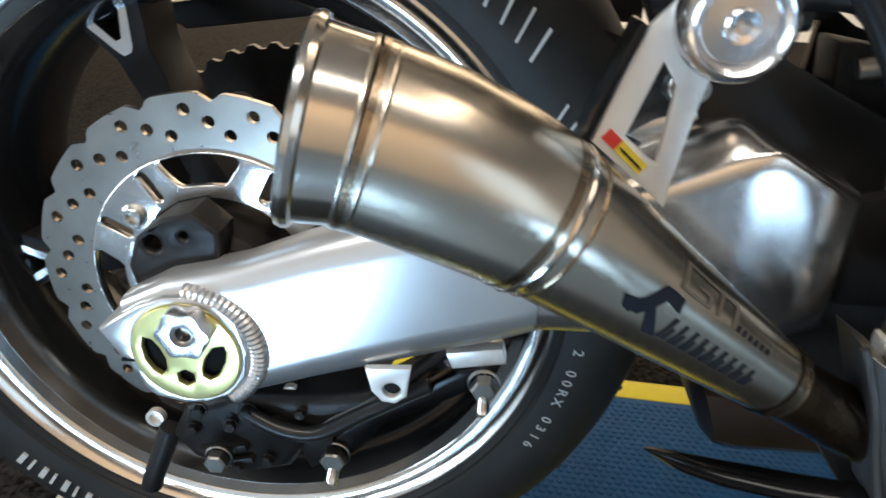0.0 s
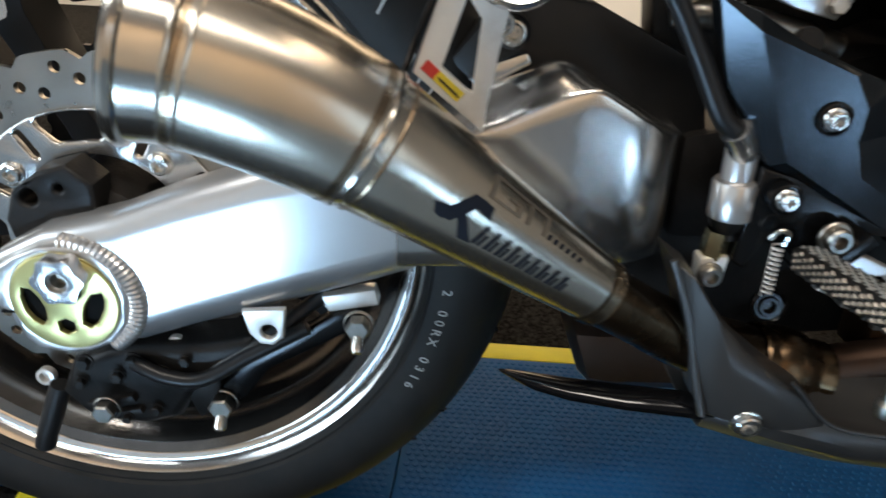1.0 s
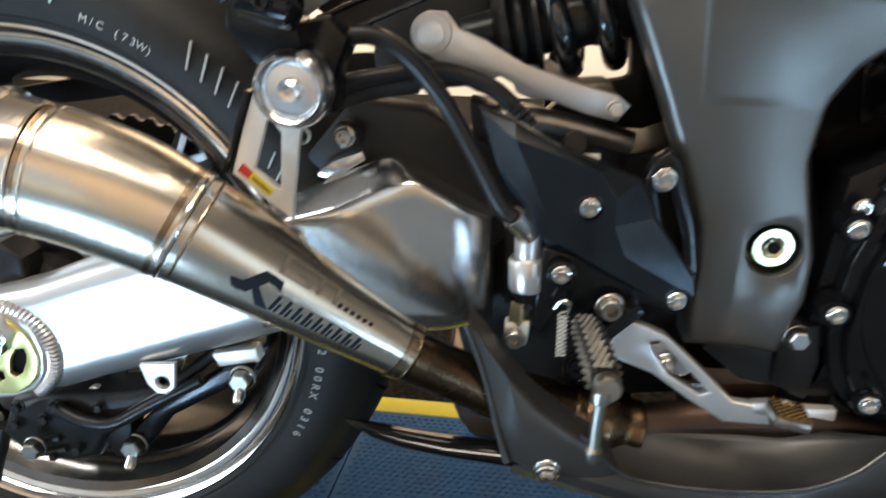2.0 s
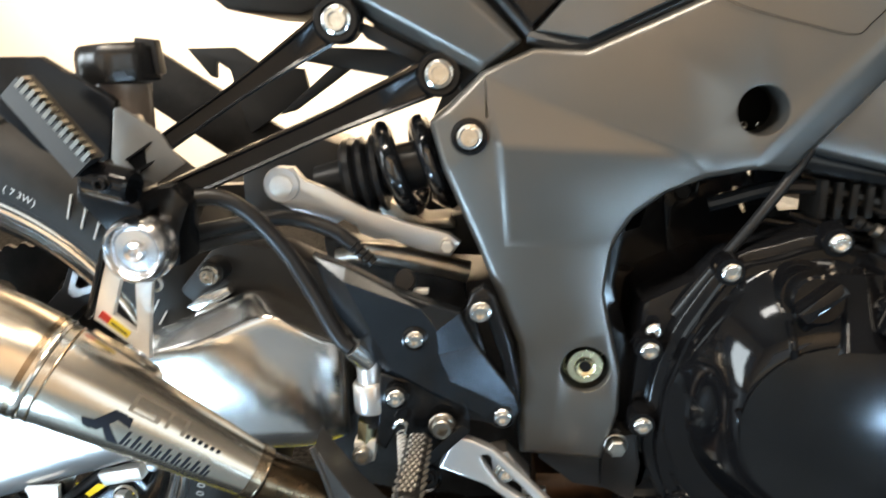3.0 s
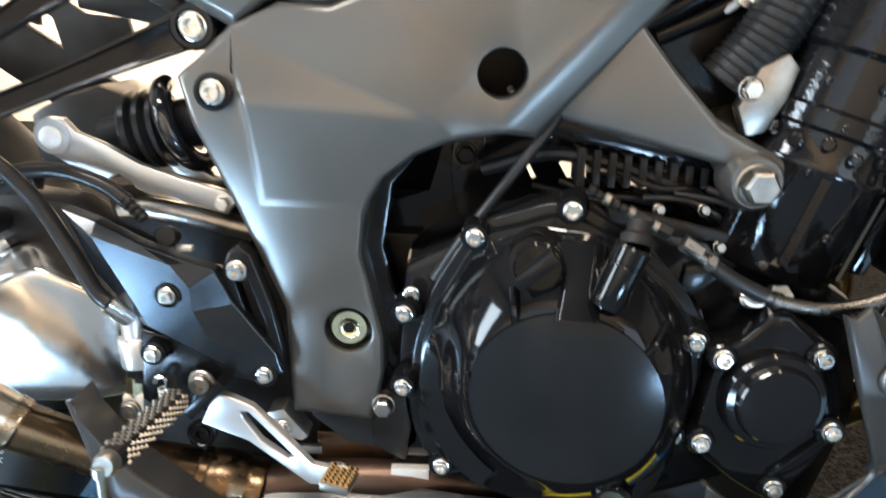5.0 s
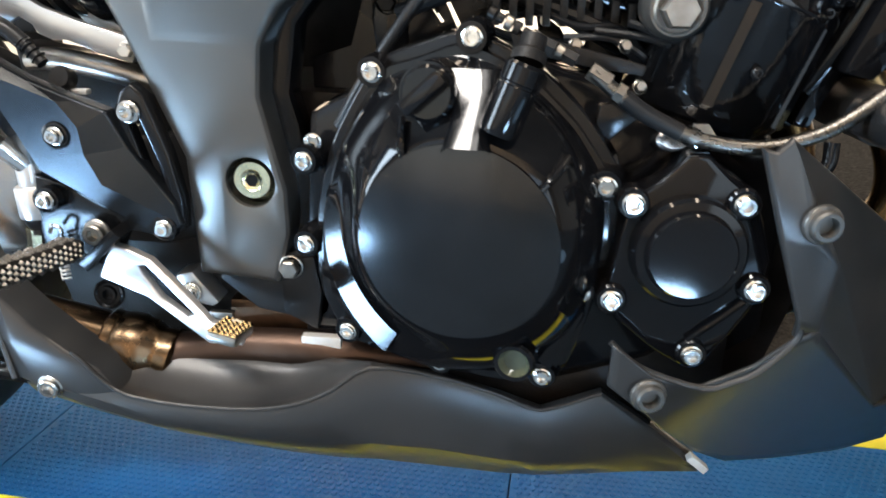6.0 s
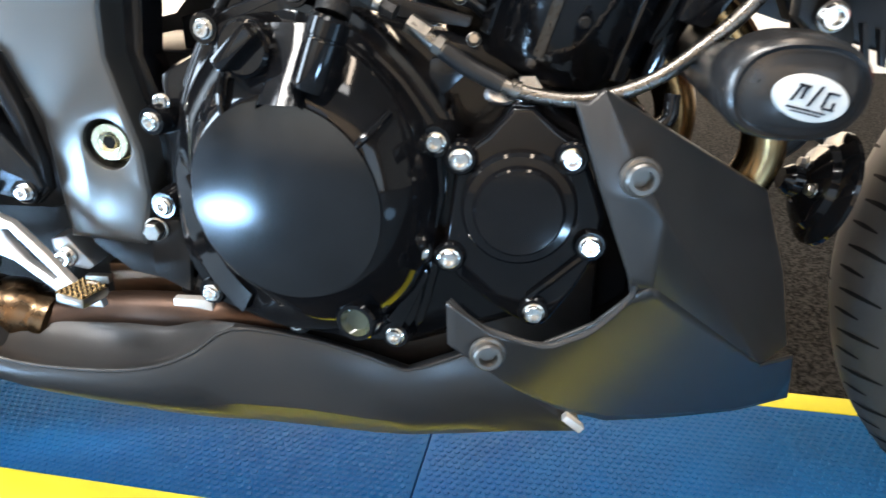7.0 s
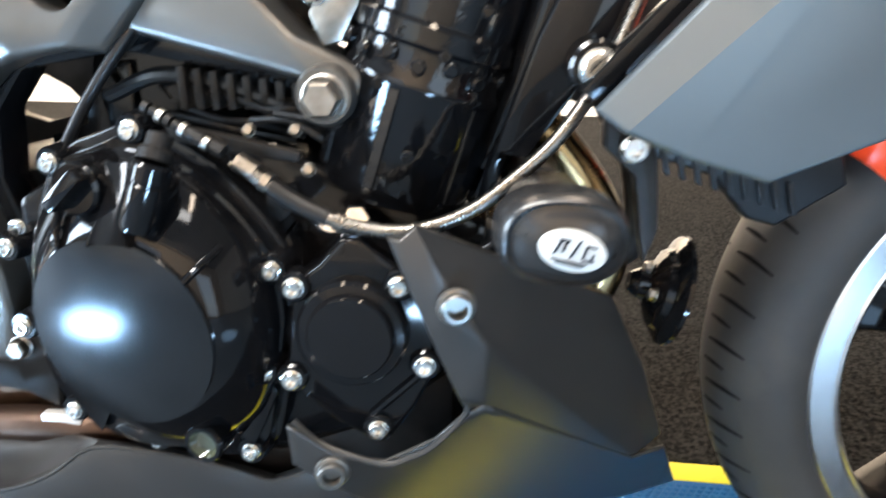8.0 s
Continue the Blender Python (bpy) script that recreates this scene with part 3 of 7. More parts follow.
# swingarm: box section at the axle, tall braced section at the front
sw = []
for x, top, bot, y_out, y_in, rad in ((-0.052, 0.330, 0.268, -0.140, -0.118, 0.008), (-0.02, 0.347, 0.250, -0.1405, -0.112, 0.012), (0.03, 0.3590, 0.2530, -0.1400, -0.105, 0.018), (0.07, 0.374, 0.265, -0.1385, -0.100, 0.020), (0.13, 0.393, 0.281, -0.136, -0.096, 0.022),
                                      (0.20, 0.408, 0.300, -0.131, -0.09, 0.022), (0.27, 0.418, 0.322, -0.125, -0.085, 0.022)):
    ring = []
    for cy, cz, a0, q in ((y_out + rad, top - rad, 90, rad), (y_out + rad * 1.3, bot + rad * 1.3, 180, rad * 1.3), (y_in - rad * 0.6, bot + rad, 270, rad), (y_in - rad * 0.6, top - rad, 0, rad)):
        for k in range(5):
            a = radians(a0 + k * 22.5)
            ring.append((x, cy + q * math.cos(a), cz + q * math.sin(a)))
        if a0 == 90:
            high, low = top - rad, bot + rad * 1.3
            ring += [(x, y_out, high + (low - high) * u) for u in (0.04, 0.5, 0.96)]
    sw.append(ring)
swingarm = part("swingarm", loft(sw), silver_paint, bike, "silver aluminium swingarm with a welded axle block", 60)

def run(table, x):
    """Value at x along a table of (x, value) pairs, eased a little at its corners."""
    def plain(q):
        for (x0, v0), (x1, v1) in zip(table, table[1:]):
            if q <= x1:
                return v0 + (v1 - v0) * (q - x0) / (x1 - x0)
        return table[-1][1]
    return sum(plain(x + d) for d in (-0.005, -0.0025, 0.0, 0.0025, 0.005)) / 5


edge_z = ((0.200, 0.4085), (0.270, 0.4405), (0.318, 0.4605), (0.326, 0.4605), (0.366, 0.4365), (0.420, 0.4055))
ridge_z = ((0.200, 0.4060), (0.247, 0.4180), (0.279, 0.4225), (0.312, 0.4365), (0.342, 0.4490), (0.372, 0.4315), (0.420, 0.3990))


def face_y(x, z):
    return -0.1390 + (0.03 if x < 0.330 else 0.10) * (x - 0.330) + (7.0 * (x - 0.362) ** 2 if x > 0.362 else 0.0) + 1.6 * max(0.0, 0.385 - z) ** 2


rows = []
for k in range(45):
    x = 0.218 + k * 0.0041
    top, low = run(edge_z, x), run(ridge_z, x)
    y_top, y_low = -0.1165 - 0.07 * (x - 0.322), face_y(x, low)
    row = [(x, -0.092, top - 0.002), (x, y_top + 0.004, top + 0.0006)]
    for u in (0.0, 0.2, 0.5, 0.8, 0.93):
        row.append((x, y_top + (y_low - y_top) * u - 0.0012 * math.sin(math.pi * u), top + (low - top) * u + 0.0010 * math.sin(math.pi * u)))
    foot = 0.326 + 0.10 * max(0.0, x - 0.36)
    for u in (0.03, 0.10, 0.25, 0.45, 0.65, 0.85, 1.0):
        z = low + (foot - low) * u
        row.append((x, face_y(x, z), z))
    row += [(x, face_y(x, foot) + 0.006, foot - 0.004), (x, -0.092, foot - 0.005)]
    rows.append(row)
last = rows[-1]
rows.append([(x + 0.0025, min(-0.092, y + 0.005), z) for x, y, z in last])
rows.append([(x + 0.0035, -0.092, z) for x, y, z in last])
part("brace", loft(rows, closed=False), cast_silver, swingarm, "polished upper brace of the swingarm", 60)
part("lug", bevel_sharp(prism([(0.262, 0.446), (0.277, 0.456), (0.300, 0.464), (0.303, 0.457), (0.275, 0.440)], -0.108, -0.085), 0.002), cast_silver, swingarm)
part("arm_root", bevel_sharp(prism([(0.41, 0.41), (0.60, 0.45), (0.60, 0.36), (0.50, 0.335), (0.41, 0.335)], -0.102, 0.10), 0.006), dark_metal, swingarm, "dark front end of the swingarm")
# dark inner body behind the brace, carrying the guard bolt
part("hugger_mount", bevel_sharp(prism([(0.25, 0.455), (0.29, 0.50), (0.345, 0.492), (0.42, 0.455), (0.43, 0.40), (0.36, 0.36), (0.30, 0.41)], -0.092, -0.05), 0.004), plastic, bike, "black plastic guard behind the swingarm brace")
bolt(bike, (0.289, -0.1145, 0.477), 0.0085, "socket", zinc)
part("boss", lathe([(0.011, 0), (0.011, 0.020), (0.009, 0.022), (0, 0.022)], (0.289, -0.092, 0.477), (0, -1, 0), 20), plastic, bike)

# axle block: plate with a gold eccentric, welded on
block = [(-0.067, 0.311), (-0.054, 0.320), (-0.038, 0.330), (-0.020, 0.3375), (0.0, 0.3390), (0.016, 0.3350), (0.028, 0.3230), (0.0335, 0.3000), (0.030, 0.2790), (0.018, 0.2635), (0.0, 0.2560), (-0.016, 0.2540), (-0.036, 0.2585), (-0.043, 0.2660), (-0.048, 0.2860), (-0.056, 0.2910)]
GX, GZ = -0.0090, 0.2965
axle_block = part("axle_block", prism(block, -0.1465, -0.118, 0.0025, [circle(GX, GZ, 0.0362, 48)]), silver_paint, bike, "machined aluminium axle block")
for k in range(31):
    a = radians(84 - k * 4.6)
    x, z = -0.010 + 0.0480 * math.cos(a), 0.2955 + 0.0435 * math.sin(a)
    part("weld_ripple", lathe([(0.0062, -0.0020), (0.0071, 0.0), (0.0062, 0.0020)], (x, -0.1395, z), (-math.sin(a), 0, math.cos(a)), 12), silver_paint, axle_block)
petal = [[(-0.0360, 0.3080), (-0.0300, 0.3065), (-0.0255, 0.3000), (-0.0228, 0.2920), (-0.0232, 0.2830), (-0.0275, 0.2785), (-0.0330, 0.2825), (-0.0370, 0.2900), (-0.0380, 0.3000)],
         [(0.0180, 0.3045), (0.0190, 0.2990), (0.0175, 0.2920), (0.0115, 0.2805), (0.0055, 0.2770), (0.0005, 0.2800), (0.0020, 0.2880), (0.0045, 0.2950), (0.0105, 0.3030)]]
hexa = [(GX - 0.002 + 0.0066 * math.cos(radians(60 * i + 30)), GZ - 0.0190 + 0.0066 * math.sin(radians(60 * i + 30))) for i in range(6)]
part("eccentric_adjuster", prism(circle(GX, GZ, 0.0366, 56), -0.1482, -0.1440, 0.0008, petal + [hexa]), gold, axle_block, "gold anodised chain adjuster with three openings")
part("adjuster_recess", lathe([(0.0360, 0), (0.0360, 0.002), (0, 0.002)], (GX, -0.1400, GZ), (0, -1, 0), 40), groove_black, axle_block)
nut_turns = []
for i in range(48):
    a = math.tau * i / 48
    nut_turns.append((-0.0030 + (0.0165 + 0.0014 * math.cos(6 * a)) * math.cos(a), 0.3190 + (0.0165 + 0.0014 * math.cos(6 * a)) * math.sin(a)))
part("axle_nut", bevel_sharp(prism(nut_turns, -0.1610, -0.1482, 0.0015, [circle(-0.0030, 0.3190, 0.0075, 20)]), 0.0004), polished, axle_block, "castellated zinc axle nut")
part("axle_end", lathe([(0.0074, 0), (0.0074, 0.008), (0.0052, 0.0085), (0.0045, 0.003), (0, 0.003)], (-0.0030, -0.1495, 0.3190), (0, -1, 0), 24), dull_bolt, axle_block)
part("pinch_slot", box(-0.0545, -0.0445, -0.1472, -0.1452, 0.2872, 0.2890), groove_black, axle_block)

# rear caliper and its links under the swingarm
hanger = [(-0.053, 0.345), (-0.045, 0.366), (-0.026, 0.380), (-0.004, 0.386), (0.012, 0.372), (0.010, 0.345), (-0.01, 0.325), (-0.048, 0.318)]
caliper_hanger = part("caliper_hanger", prism(hanger, -0.120, -0.092, 0.005, [circle(-0.034, 0.362, 0.0062, 16), circle(-0.012, 0.369, 0.0028, 12)]), dark_metal, bike, "dark cast caliper hanger")
body = [(-0.045, 0.200), (-0.030, 0.232), (0.01, 0.245), (0.052, 0.246), (0.085, 0.250), (0.110, 0.256), (0.112, 0.236), (0.085, 0.222), (0.062, 0.206), (0.045, 0.178), (0.018, 0.170), (-0.008, 0.172), (-0.030, 0.180)]
caliper = part("caliper", prism(body, -0.124, -0.070, 0.009), dark_metal, bike, "dark dusty rear brake caliper")
bolt(caliper, (-0.003, -0.136, 0.198), 0.0105, "hex", dull_bolt)
bolt(caliper, (0.020, -0.128, 0.236), 0.0075, "hex", dark_metal)
bolt(caliper, (-0.015, -0.130, 0.236), 0.0065, "hex", dark_metal)
for x, y, z in ((-0.065, -0.105, 0.202), (0.047, -0.112, 0.240)):
    part("hose_stub", lathe([(0.0072, 0), (0.0072, 0.006), (0.0045, 0.0065), (0.0040, 0.002), (0, 0.002)], (x, y + 0.004, z), (0, -1, 0.1), 20), bare_steel, caliper, "pale ring-shaped fitting")
part("bleed_arm", tube([(-0.050, -0.112, 0.200), (-0.058, -0.114, 0.18), (-0.068, -0.116, 0.156), (-0.073, -0.116, 0.142)], 0.0082, 14), plastic, caliper, "black rubber-capped arm")
part("stay_arm", bevel_sharp(prism([(0.074, 0.200), (0.082, 0.180), (0.098, 0.196), (0.118, 0.222), (0.178, 0.256), (0.190, 0.262), (0.186, 0.276), (0.170, 0.272), (0.100, 0.226)], -0.116, -0.100), 0.003), plate_black, bike, "grey-black caliper stay arm")
for x, z, r in ((0.079, 0.191, 0.0120), (0.188, 0.266, 0.0115)):
    bolt(bike, (x, -0.117, z), r, "hex", dull_bolt)
    part("bolt_end", lathe([(0.0048, 0), (0.0048, 0.014), (0.0036, 0.0165), (0, 0.0165)], (x, -0.122, z - 0.0045), (0, -0.8, -0.6), 14), zinc, bike)
tab = [(0.108, 0.2865), (0.112, 0.268), (0.119, 0.2595), (0.128, 0.2585), (0.136, 0.265), (0.139, 0.2885)]
part("hose_tab", prism(tab, -0.137, -0.132, 0.001, [circle(0.126, 0.2695, 0.0062, 18)]), bare_steel, bike, "pale steel tab with a round eye")
part("brake_hose", tube([(0.02, -0.115, 0.20), (0.05, -0.118, 0.205), (0.085, -0.120, 0.230), (0.12, -0.118, 0.252), (0.16, -0.10, 0.280), (0.24, -0.09, 0.33)], 0.0058), hose_rubber, bike)
part("stay_plate", bevel_sharp(prism([(0.160, 0.285), (0.200, 0.292), (0.203, 0.279), (0.165, 0.272)], -0.112, -0.098), 0.002), bare_steel, bike)

# silencer
M0, M1, M2, M3, M4 = (0.1066, -0.235, 0.4845), (0.1325, -0.232, 0.478), (0.2084, -0.222, 0.4410), (0.3435, -0.195, 0.3405), (0.42, -0.165, 0.285)


def silencer_line(u):
    """Centre and radius along the silencer, 0 at the mouth, 1 at the cone's end."""
    pts = curve_points([(*M0, 0.0425), (*M1, 0.0405), (0.170, -0.2275, 0.4630, 0.0400), (*M2, 0.0370), (0.276, -0.2085, 0.3908, 0.0285), (*M3, 0.0200)], 8)
    k = u * (len(pts) - 1)
    i = min(int(k), len(pts) - 2)
    return pts[i].lerp(pts[i + 1], k - i)


def silencer_tube(u0, u1, extra=0.0, n=24):
    pts = [silencer_line(u0 + (u1 - u0) * i / n) for i in range(n + 1)]
    return tube([(p[0], p[1], p[2], p[3] + extra) for p in pts], 0, 56, 0, caps=False)


silencer = part("silencer", silencer_tube(0.595, 1.0), titanium, bike, "short brushed titanium silencer with etched marks")
part("can", silencer_tube(0.175, 0.595, 0.0008), titanium, silencer, "curved titanium can")
part("mouth", silencer_tube(0.0, 0.175, 0.0), titanium_tip, silencer, "flared bright outlet")
part("inner_pipe", silencer_tube(0.01, 0.5, -0.004), hot_dark, silencer, "sooty inner pipe")
for u, w, used in ((0.002, 0.0030, titanium_tip), (0.165, 0.0011, titanium), (0.188, 0.0011, weld_bead), (0.213, 0.0012, titanium), (0.575, 0.0010, weld_bead), (0.597, 0.0017, titanium_tip), (0.62, 0.0008, weld_bead), (0.999, 0.0012, weld_bead)):
    p, q = silencer_line(max(0, u - 0.01)), silencer_line(min(1, u + 0.01))
    c = silencer_line(u)
    ring = [(c[3] + w * math.cos(a) * 1.0, w * math.sin(a) * 1.3) for a in [math.tau * i / 8 for i in range(9)]]
    part("weld_ring", lathe(ring, c.to_3d(), q.to_3d() - p.to_3d(), 56), used, silencer)
for u0, u1 in ((0.176, 0.194), (0.572, 0.584), (0.980, 0.998)):
    part("tinted_band", silencer_tube(u0, u1, 0.0011, 4), weld_bead, silencer, "straw and brown heat tint beside the weld")
part("link_pipe", tube([(*M3, 0.0192), (0.372, -0.184, 0.3195, 0.0190), (0.41, -0.170, 0.294, 0.021), (0.45, -0.156, 0.274, 0.0225), (0.475, -0.151, 0.264, 0.0228)], 0, 36, 6), hot_pipe, silencer, "heat-browned link pipe")


def on_silencer(u, phi, lift=0.0004):
    c = silencer_line(u)
    d = (silencer_line(min(1, u + 0.01)).to_3d() - silencer_line(max(0, u - 0.01)).to_3d()).normalized()
    out = Vector((0, -1, 0))
    out = (out - out.dot(d) * d).normalized()
    up = out.cross(d)
    a = radians(phi)
    return c.to_3d() + (c[3] + lift) * (out * math.cos(a) + up * math.sin(a))


def etch(corners, used=None, n=5, name="etched_mark", label=""):
    """A thin patch that hugs the silencer between four (u, phi) corners."""
    (a, b, c, d) = [Vector(q) for q in corners]
    rows = []
    for i in range(n + 1):
        s = i / n
        rows.append([on_silencer(*(a.lerp(d, s).lerp(b.lerp(c, s), t / n))) for t in range(n + 1)])
    return part(name, loft(rows, closed=False), used or black_ink, silencer, label)


# etched marks: a crossed sign and nine slanted pairs of strokes
def sign(u, phi):
    return (0.695 + (u - 0.682) * 0.78, phi)


etch([sign(0.690, -2), sign(0.728, 31), sign(0.752, 31), sign(0.716, -2)], label="black etched sign")
etch([sign(0.728, 31), sign(0.730, 22), sign(0.768, 17), sign(0.764, 30)])
etch([sign(0.680, 7), sign(0.708, 10), sign(0.704, -4), sign(0.690, -2)])
etch([sign(0.714, 12), sign(0.726, 15), sign(0.766, -12), sign(0.744, -13)])
for i in range(9):
    u = 0.7600 + i * 0.0172
    etch([(u, -10), (u + 0.0035, 13), (u + 0.0085, 13), (u + 0.0050, -10)], n=3, label="black etched lettering")
    etch([(u + 0.0078, -10), (u + 0.0100, 4), (u + 0.0135, 4), (u + 0.0115, -10)], n=3, label="black etched lettering")
for i in range(6):
    u = 0.845 + i * 0.0115
    etch([(u, 36), (u + 0.001, 43), (u + 0.007, 43), (u + 0.006, 36)], n=2)
for a, b, lo, hi in ((0.745, 0.752, 36, 62), (0.752, 0.835, 58, 62), (0.752, 0.795, 36, 39), (0.788, 0.796, 39, 48), (0.772, 0.79, 46, 49), (0.835, 0.842, 36, 62), (0.806, 0.812, 36, 60)):
    etch([(a, lo), (a, hi), (b, hi), (b, lo)], faint_etching, n=3)

# silencer hanger with its sticker, and the chrome bobbin above it
hang = [(0.2310, 0.4680), (0.2420, 0.5000), (0.2500, 0.5200), (0.262, 0.534), (0.284, 0.530), (0.2805, 0.5030), (0.2760, 0.4820), (0.2705, 0.4510), (0.2690, 0.4360), (0.2640, 0.4410)]
hang_hole = [(0.2462, 0.4710), (0.2585, 0.5060), (0.2660, 0.4950), (0.2625, 0.4580), (0.2590, 0.4600)]
silencer_hanger = part("silencer_hanger", prism(hang, -0.1935, -0.1885, 0.0006, [hang_hole]), bare_steel, bike, "pale steel triangular silencer hanger")
part("hanger_rib", bevel_sharp(prism([(0.2290, 0.468), (0.2490, 0.521), (0.2455, 0.522), (0.2255, 0.470)], -0.196, -0.170), 0.001), plate_black, silencer_hanger)
part("sticker", prism([(0.2352, 0.4702), (0.2390, 0.4748), (0.2452, 0.4692), (0.2414, 0.4646)], -0.1944, -0.1934), red_ink, silencer_hanger, "red and yellow sticker")
part("sticker", prism([(0.2452, 0.4692), (0.2582, 0.4576), (0.2544, 0.4530), (0.2414, 0.4646)], -0.1944, -0.1934), yellow_ink, silencer_hanger, "red and yellow sticker")
for i in range(7):
    x, z = 0.2450 + i * 0.0015, 0.4662 - i * 0.00134
    part("sticker_mark", prism([(x, z), (x + 0.0014, z - 0.0024), (x + 0.0007, z - 0.0029), (x - 0.0007, z - 0.0005)], -0.1949, -0.1943), black_ink, silencer_hanger)
part("clamp_foot", bevel_sharp(prism([(0.228, 0.459), (0.272, 0.428), (0.276, 0.420), (0.270, 0.416), (0.222, 0.452)], -0.205, -0.187), 0.0015), titanium, silencer_hanger)
bobbin = lathe([(0.0, 0.034), (0.0030, 0.034), (0.0034, 0.0405), (0.0062, 0.0415), (0.0072, 0.0405), (0.0076, 0.0375), (0.0150, 0.0370), (0.0165, 0.0405), (0.0192, 0.0425), (0.0215, 0.0405), (0.0235, 0.036), (0.0243, 0.030), (0.0235, 0.022), (0.020, 0.018), (0.015, 0.0), (0, 0)], (0.281, -0.178, 0.525), (0, -1, 0), 48)
part("bobbin", bobbin, polished, bike, "polished round bobbin on the passenger footrest")
part("clip", lathe([(0.0050, -0.0012), (0.0062, 0), (0.0050, 0.0012), (0.0038, 0), (0.0050, -0.0012)], (0.277, -0.186, 0.492), (0, -1, 0), 18), bare_steel, silencer_hanger, "small steel ring clip")

# dusty bolts, unions and pipes round the caliper
for x, y, z, r in ((0.006, -0.128, 0.222, 0.0058), (0.040, -0.127, 0.226, 0.0062), (0.058, -0.126, 0.236, 0.0050), (0.030, -0.127, 0.190, 0.0052), (0.008, -0.130, 0.184, 0.0048), (-0.024, -0.126, 0.214, 0.0055)):
    bolt(caliper, (x, y, z), r, "hex", dark_metal)
part("bleed_pipe", tube([(0.020, -0.130, 0.236), (0.045, -0.134, 0.226), (0.072, -0.133, 0.224), (0.105, -0.126, 0.240), (0.150, -0.118, 0.262)], 0.0058, 12), hose_rubber, caliper)
part("pad_spring", bevel_sharp(prism([(0.050, 0.205), (0.066, 0.226), (0.080, 0.214), (0.075, 0.186), (0.060, 0.176)], -0.120, -0.095), 0.002), dark_metal, caliper)
part("heat_fin", bevel_sharp(prism([(-0.022, 0.196), (0.014, 0.204), (0.016, 0.198), (-0.020, 0.190)], -0.130, -0.120), 0.001), dark_metal, caliper)
part("heat_fin", bevel_sharp(prism([(-0.018, 0.184), (0.018, 0.192), (0.020, 0.187), (-0.016, 0.179)], -0.130, -0.120), 0.001), dark_metal, caliper)

# ---- main frame ----
fv = {
    "l0": (0.5460, -0.1495, 0.3300), "l1": (0.6120, -0.1545, 0.3270), "l2": (0.6240, -0.1565, 0.3700), "l2b": (0.6240, -0.1570, 0.4040), "l3": (0.6150, -0.1572, 0.4430), "l4": (0.6090, -0.1578, 0.4720), "l5": (0.6130, -0.1595, 0.5080), "l6": (0.6270, -0.1615, 0.5310), "l7": (0.6500, -0.163, 0.5490), "l8": (0.6750, -0.1655, 0.5590), "l9": (0.7120, -0.167, 0.5655),
    "k0": (0.5450, -0.1505, 0.4240), "k1": (0.5120, -0.1525, 0.5100), "k2": (0.4880, -0.1560, 0.5680), "k3": (0.4790, -0.1530, 0.6020), "k4": (0.4870, -0.1520, 0.6095), "k5": (0.5220, -0.1460, 0.6310), "j": (0.5550, -0.1500, 0.6520),
    "t1": (0.5910, -0.1535, 0.6500), "t2": (0.6300, -0.1545, 0.6660), "t3": (0.7150, -0.157, 0.7020), "t4": (0.8400, -0.163, 0.7550), "d2": (0.8330, -0.166, 0.6980), "d3": (0.8750, -0.168, 0.7450),
    "c0": (0.5700, -0.1535, 0.4260), "c1": (0.5360, -0.1548, 0.5120), "c2": (0.5290, -0.1636, 0.5860), "tip": (0.6600, -0.1668, 0.5760), "c3": (0.5660, -0.1520, 0.3300), "m": (0.5240, -0.1565, 0.6000),
    "e1": (0.7360, -0.1605, 0.5620), "e2": (0.8560, -0.1605, 0.6900), "e3": (0.9000, -0.1605, 0.7380),
}
frame_faces = ["l0 c3 c0 k0", "k0 c0 c1 k1", "k1 c1 c2 m k2", "k2 m k4 k3", "m k5 k4", "c3 l1 l2 l2b l3 c0", "c0 l3 l4 l5 c1", "c1 l5 l6 l7 l8 tip c2", "m c2 tip k5", "k5 tip l8 l9 d2 d3 t4 t3 t2 t1 j", "l9 e1 e2 d2", "d2 e2 e3 d3"]
bmf = facets(fv, frame_faces, 0.032, 0.006, [(0.5962, 0.4085, 0.0192), (0.7105, 0.6065, 0.0172)], 0.0040)
main_frame = part("main_frame", bmf, graphite, bike, "graphite grey painted aluminium frame with creased side", 30)
spar = [(0.752, 0.655), (0.742, 0.600), (0.738, 0.5785), (0.745, 0.5765), (0.785, 0.5665), (0.866, 0.5455), (0.880, 0.5240), (0.895, 0.5210), (0.912, 0.5330), (0.905, 0.5520), (0.862, 0.5740), (0.829, 0.6090), (0.807, 0.6360), (0.8005, 0.6520), (0.806, 0.6740), (0.850, 0.7210), (0.90, 0.76), (0.84, 0.76), (0.76, 0.67)]
front_spar = part("front_spar", prism(spar, -0.153, -0.100, 0.006, lean=lambda x, z: -0.12 * (x - 0.74)), graphite, main_frame, "front arm of the frame")
# dark inner cradle that the cut-out shows
part("inner_cradle", bevel_sharp(prism([(0.560, 0.330), (0.632, 0.335), (0.640, 0.40), (0.622, 0.47), (0.630, 0.520), (0.655, 0.550), (0.73, 0.562), (0.80, 0.548), (0.885, 0.525), (0.89, 0.545), (0.80, 0.575), (0.72, 0.585), (0.60, 0.56), (0.56, 0.50)], -0.128, -0.095), 0.004), case_black, main_frame, "black inner wall of the frame")
part("air_box", bevel_sharp(prism([(0.545, 0.592), (0.60, 0.575), (0.72, 0.572), (0.84, 0.565), (0.90, 0.60), (0.93, 0.80), (0.60, 0.80), (0.55, 0.66)], -0.085, 0.09), 0.006), plastic, bike, "black plastic air box between the frame spars")
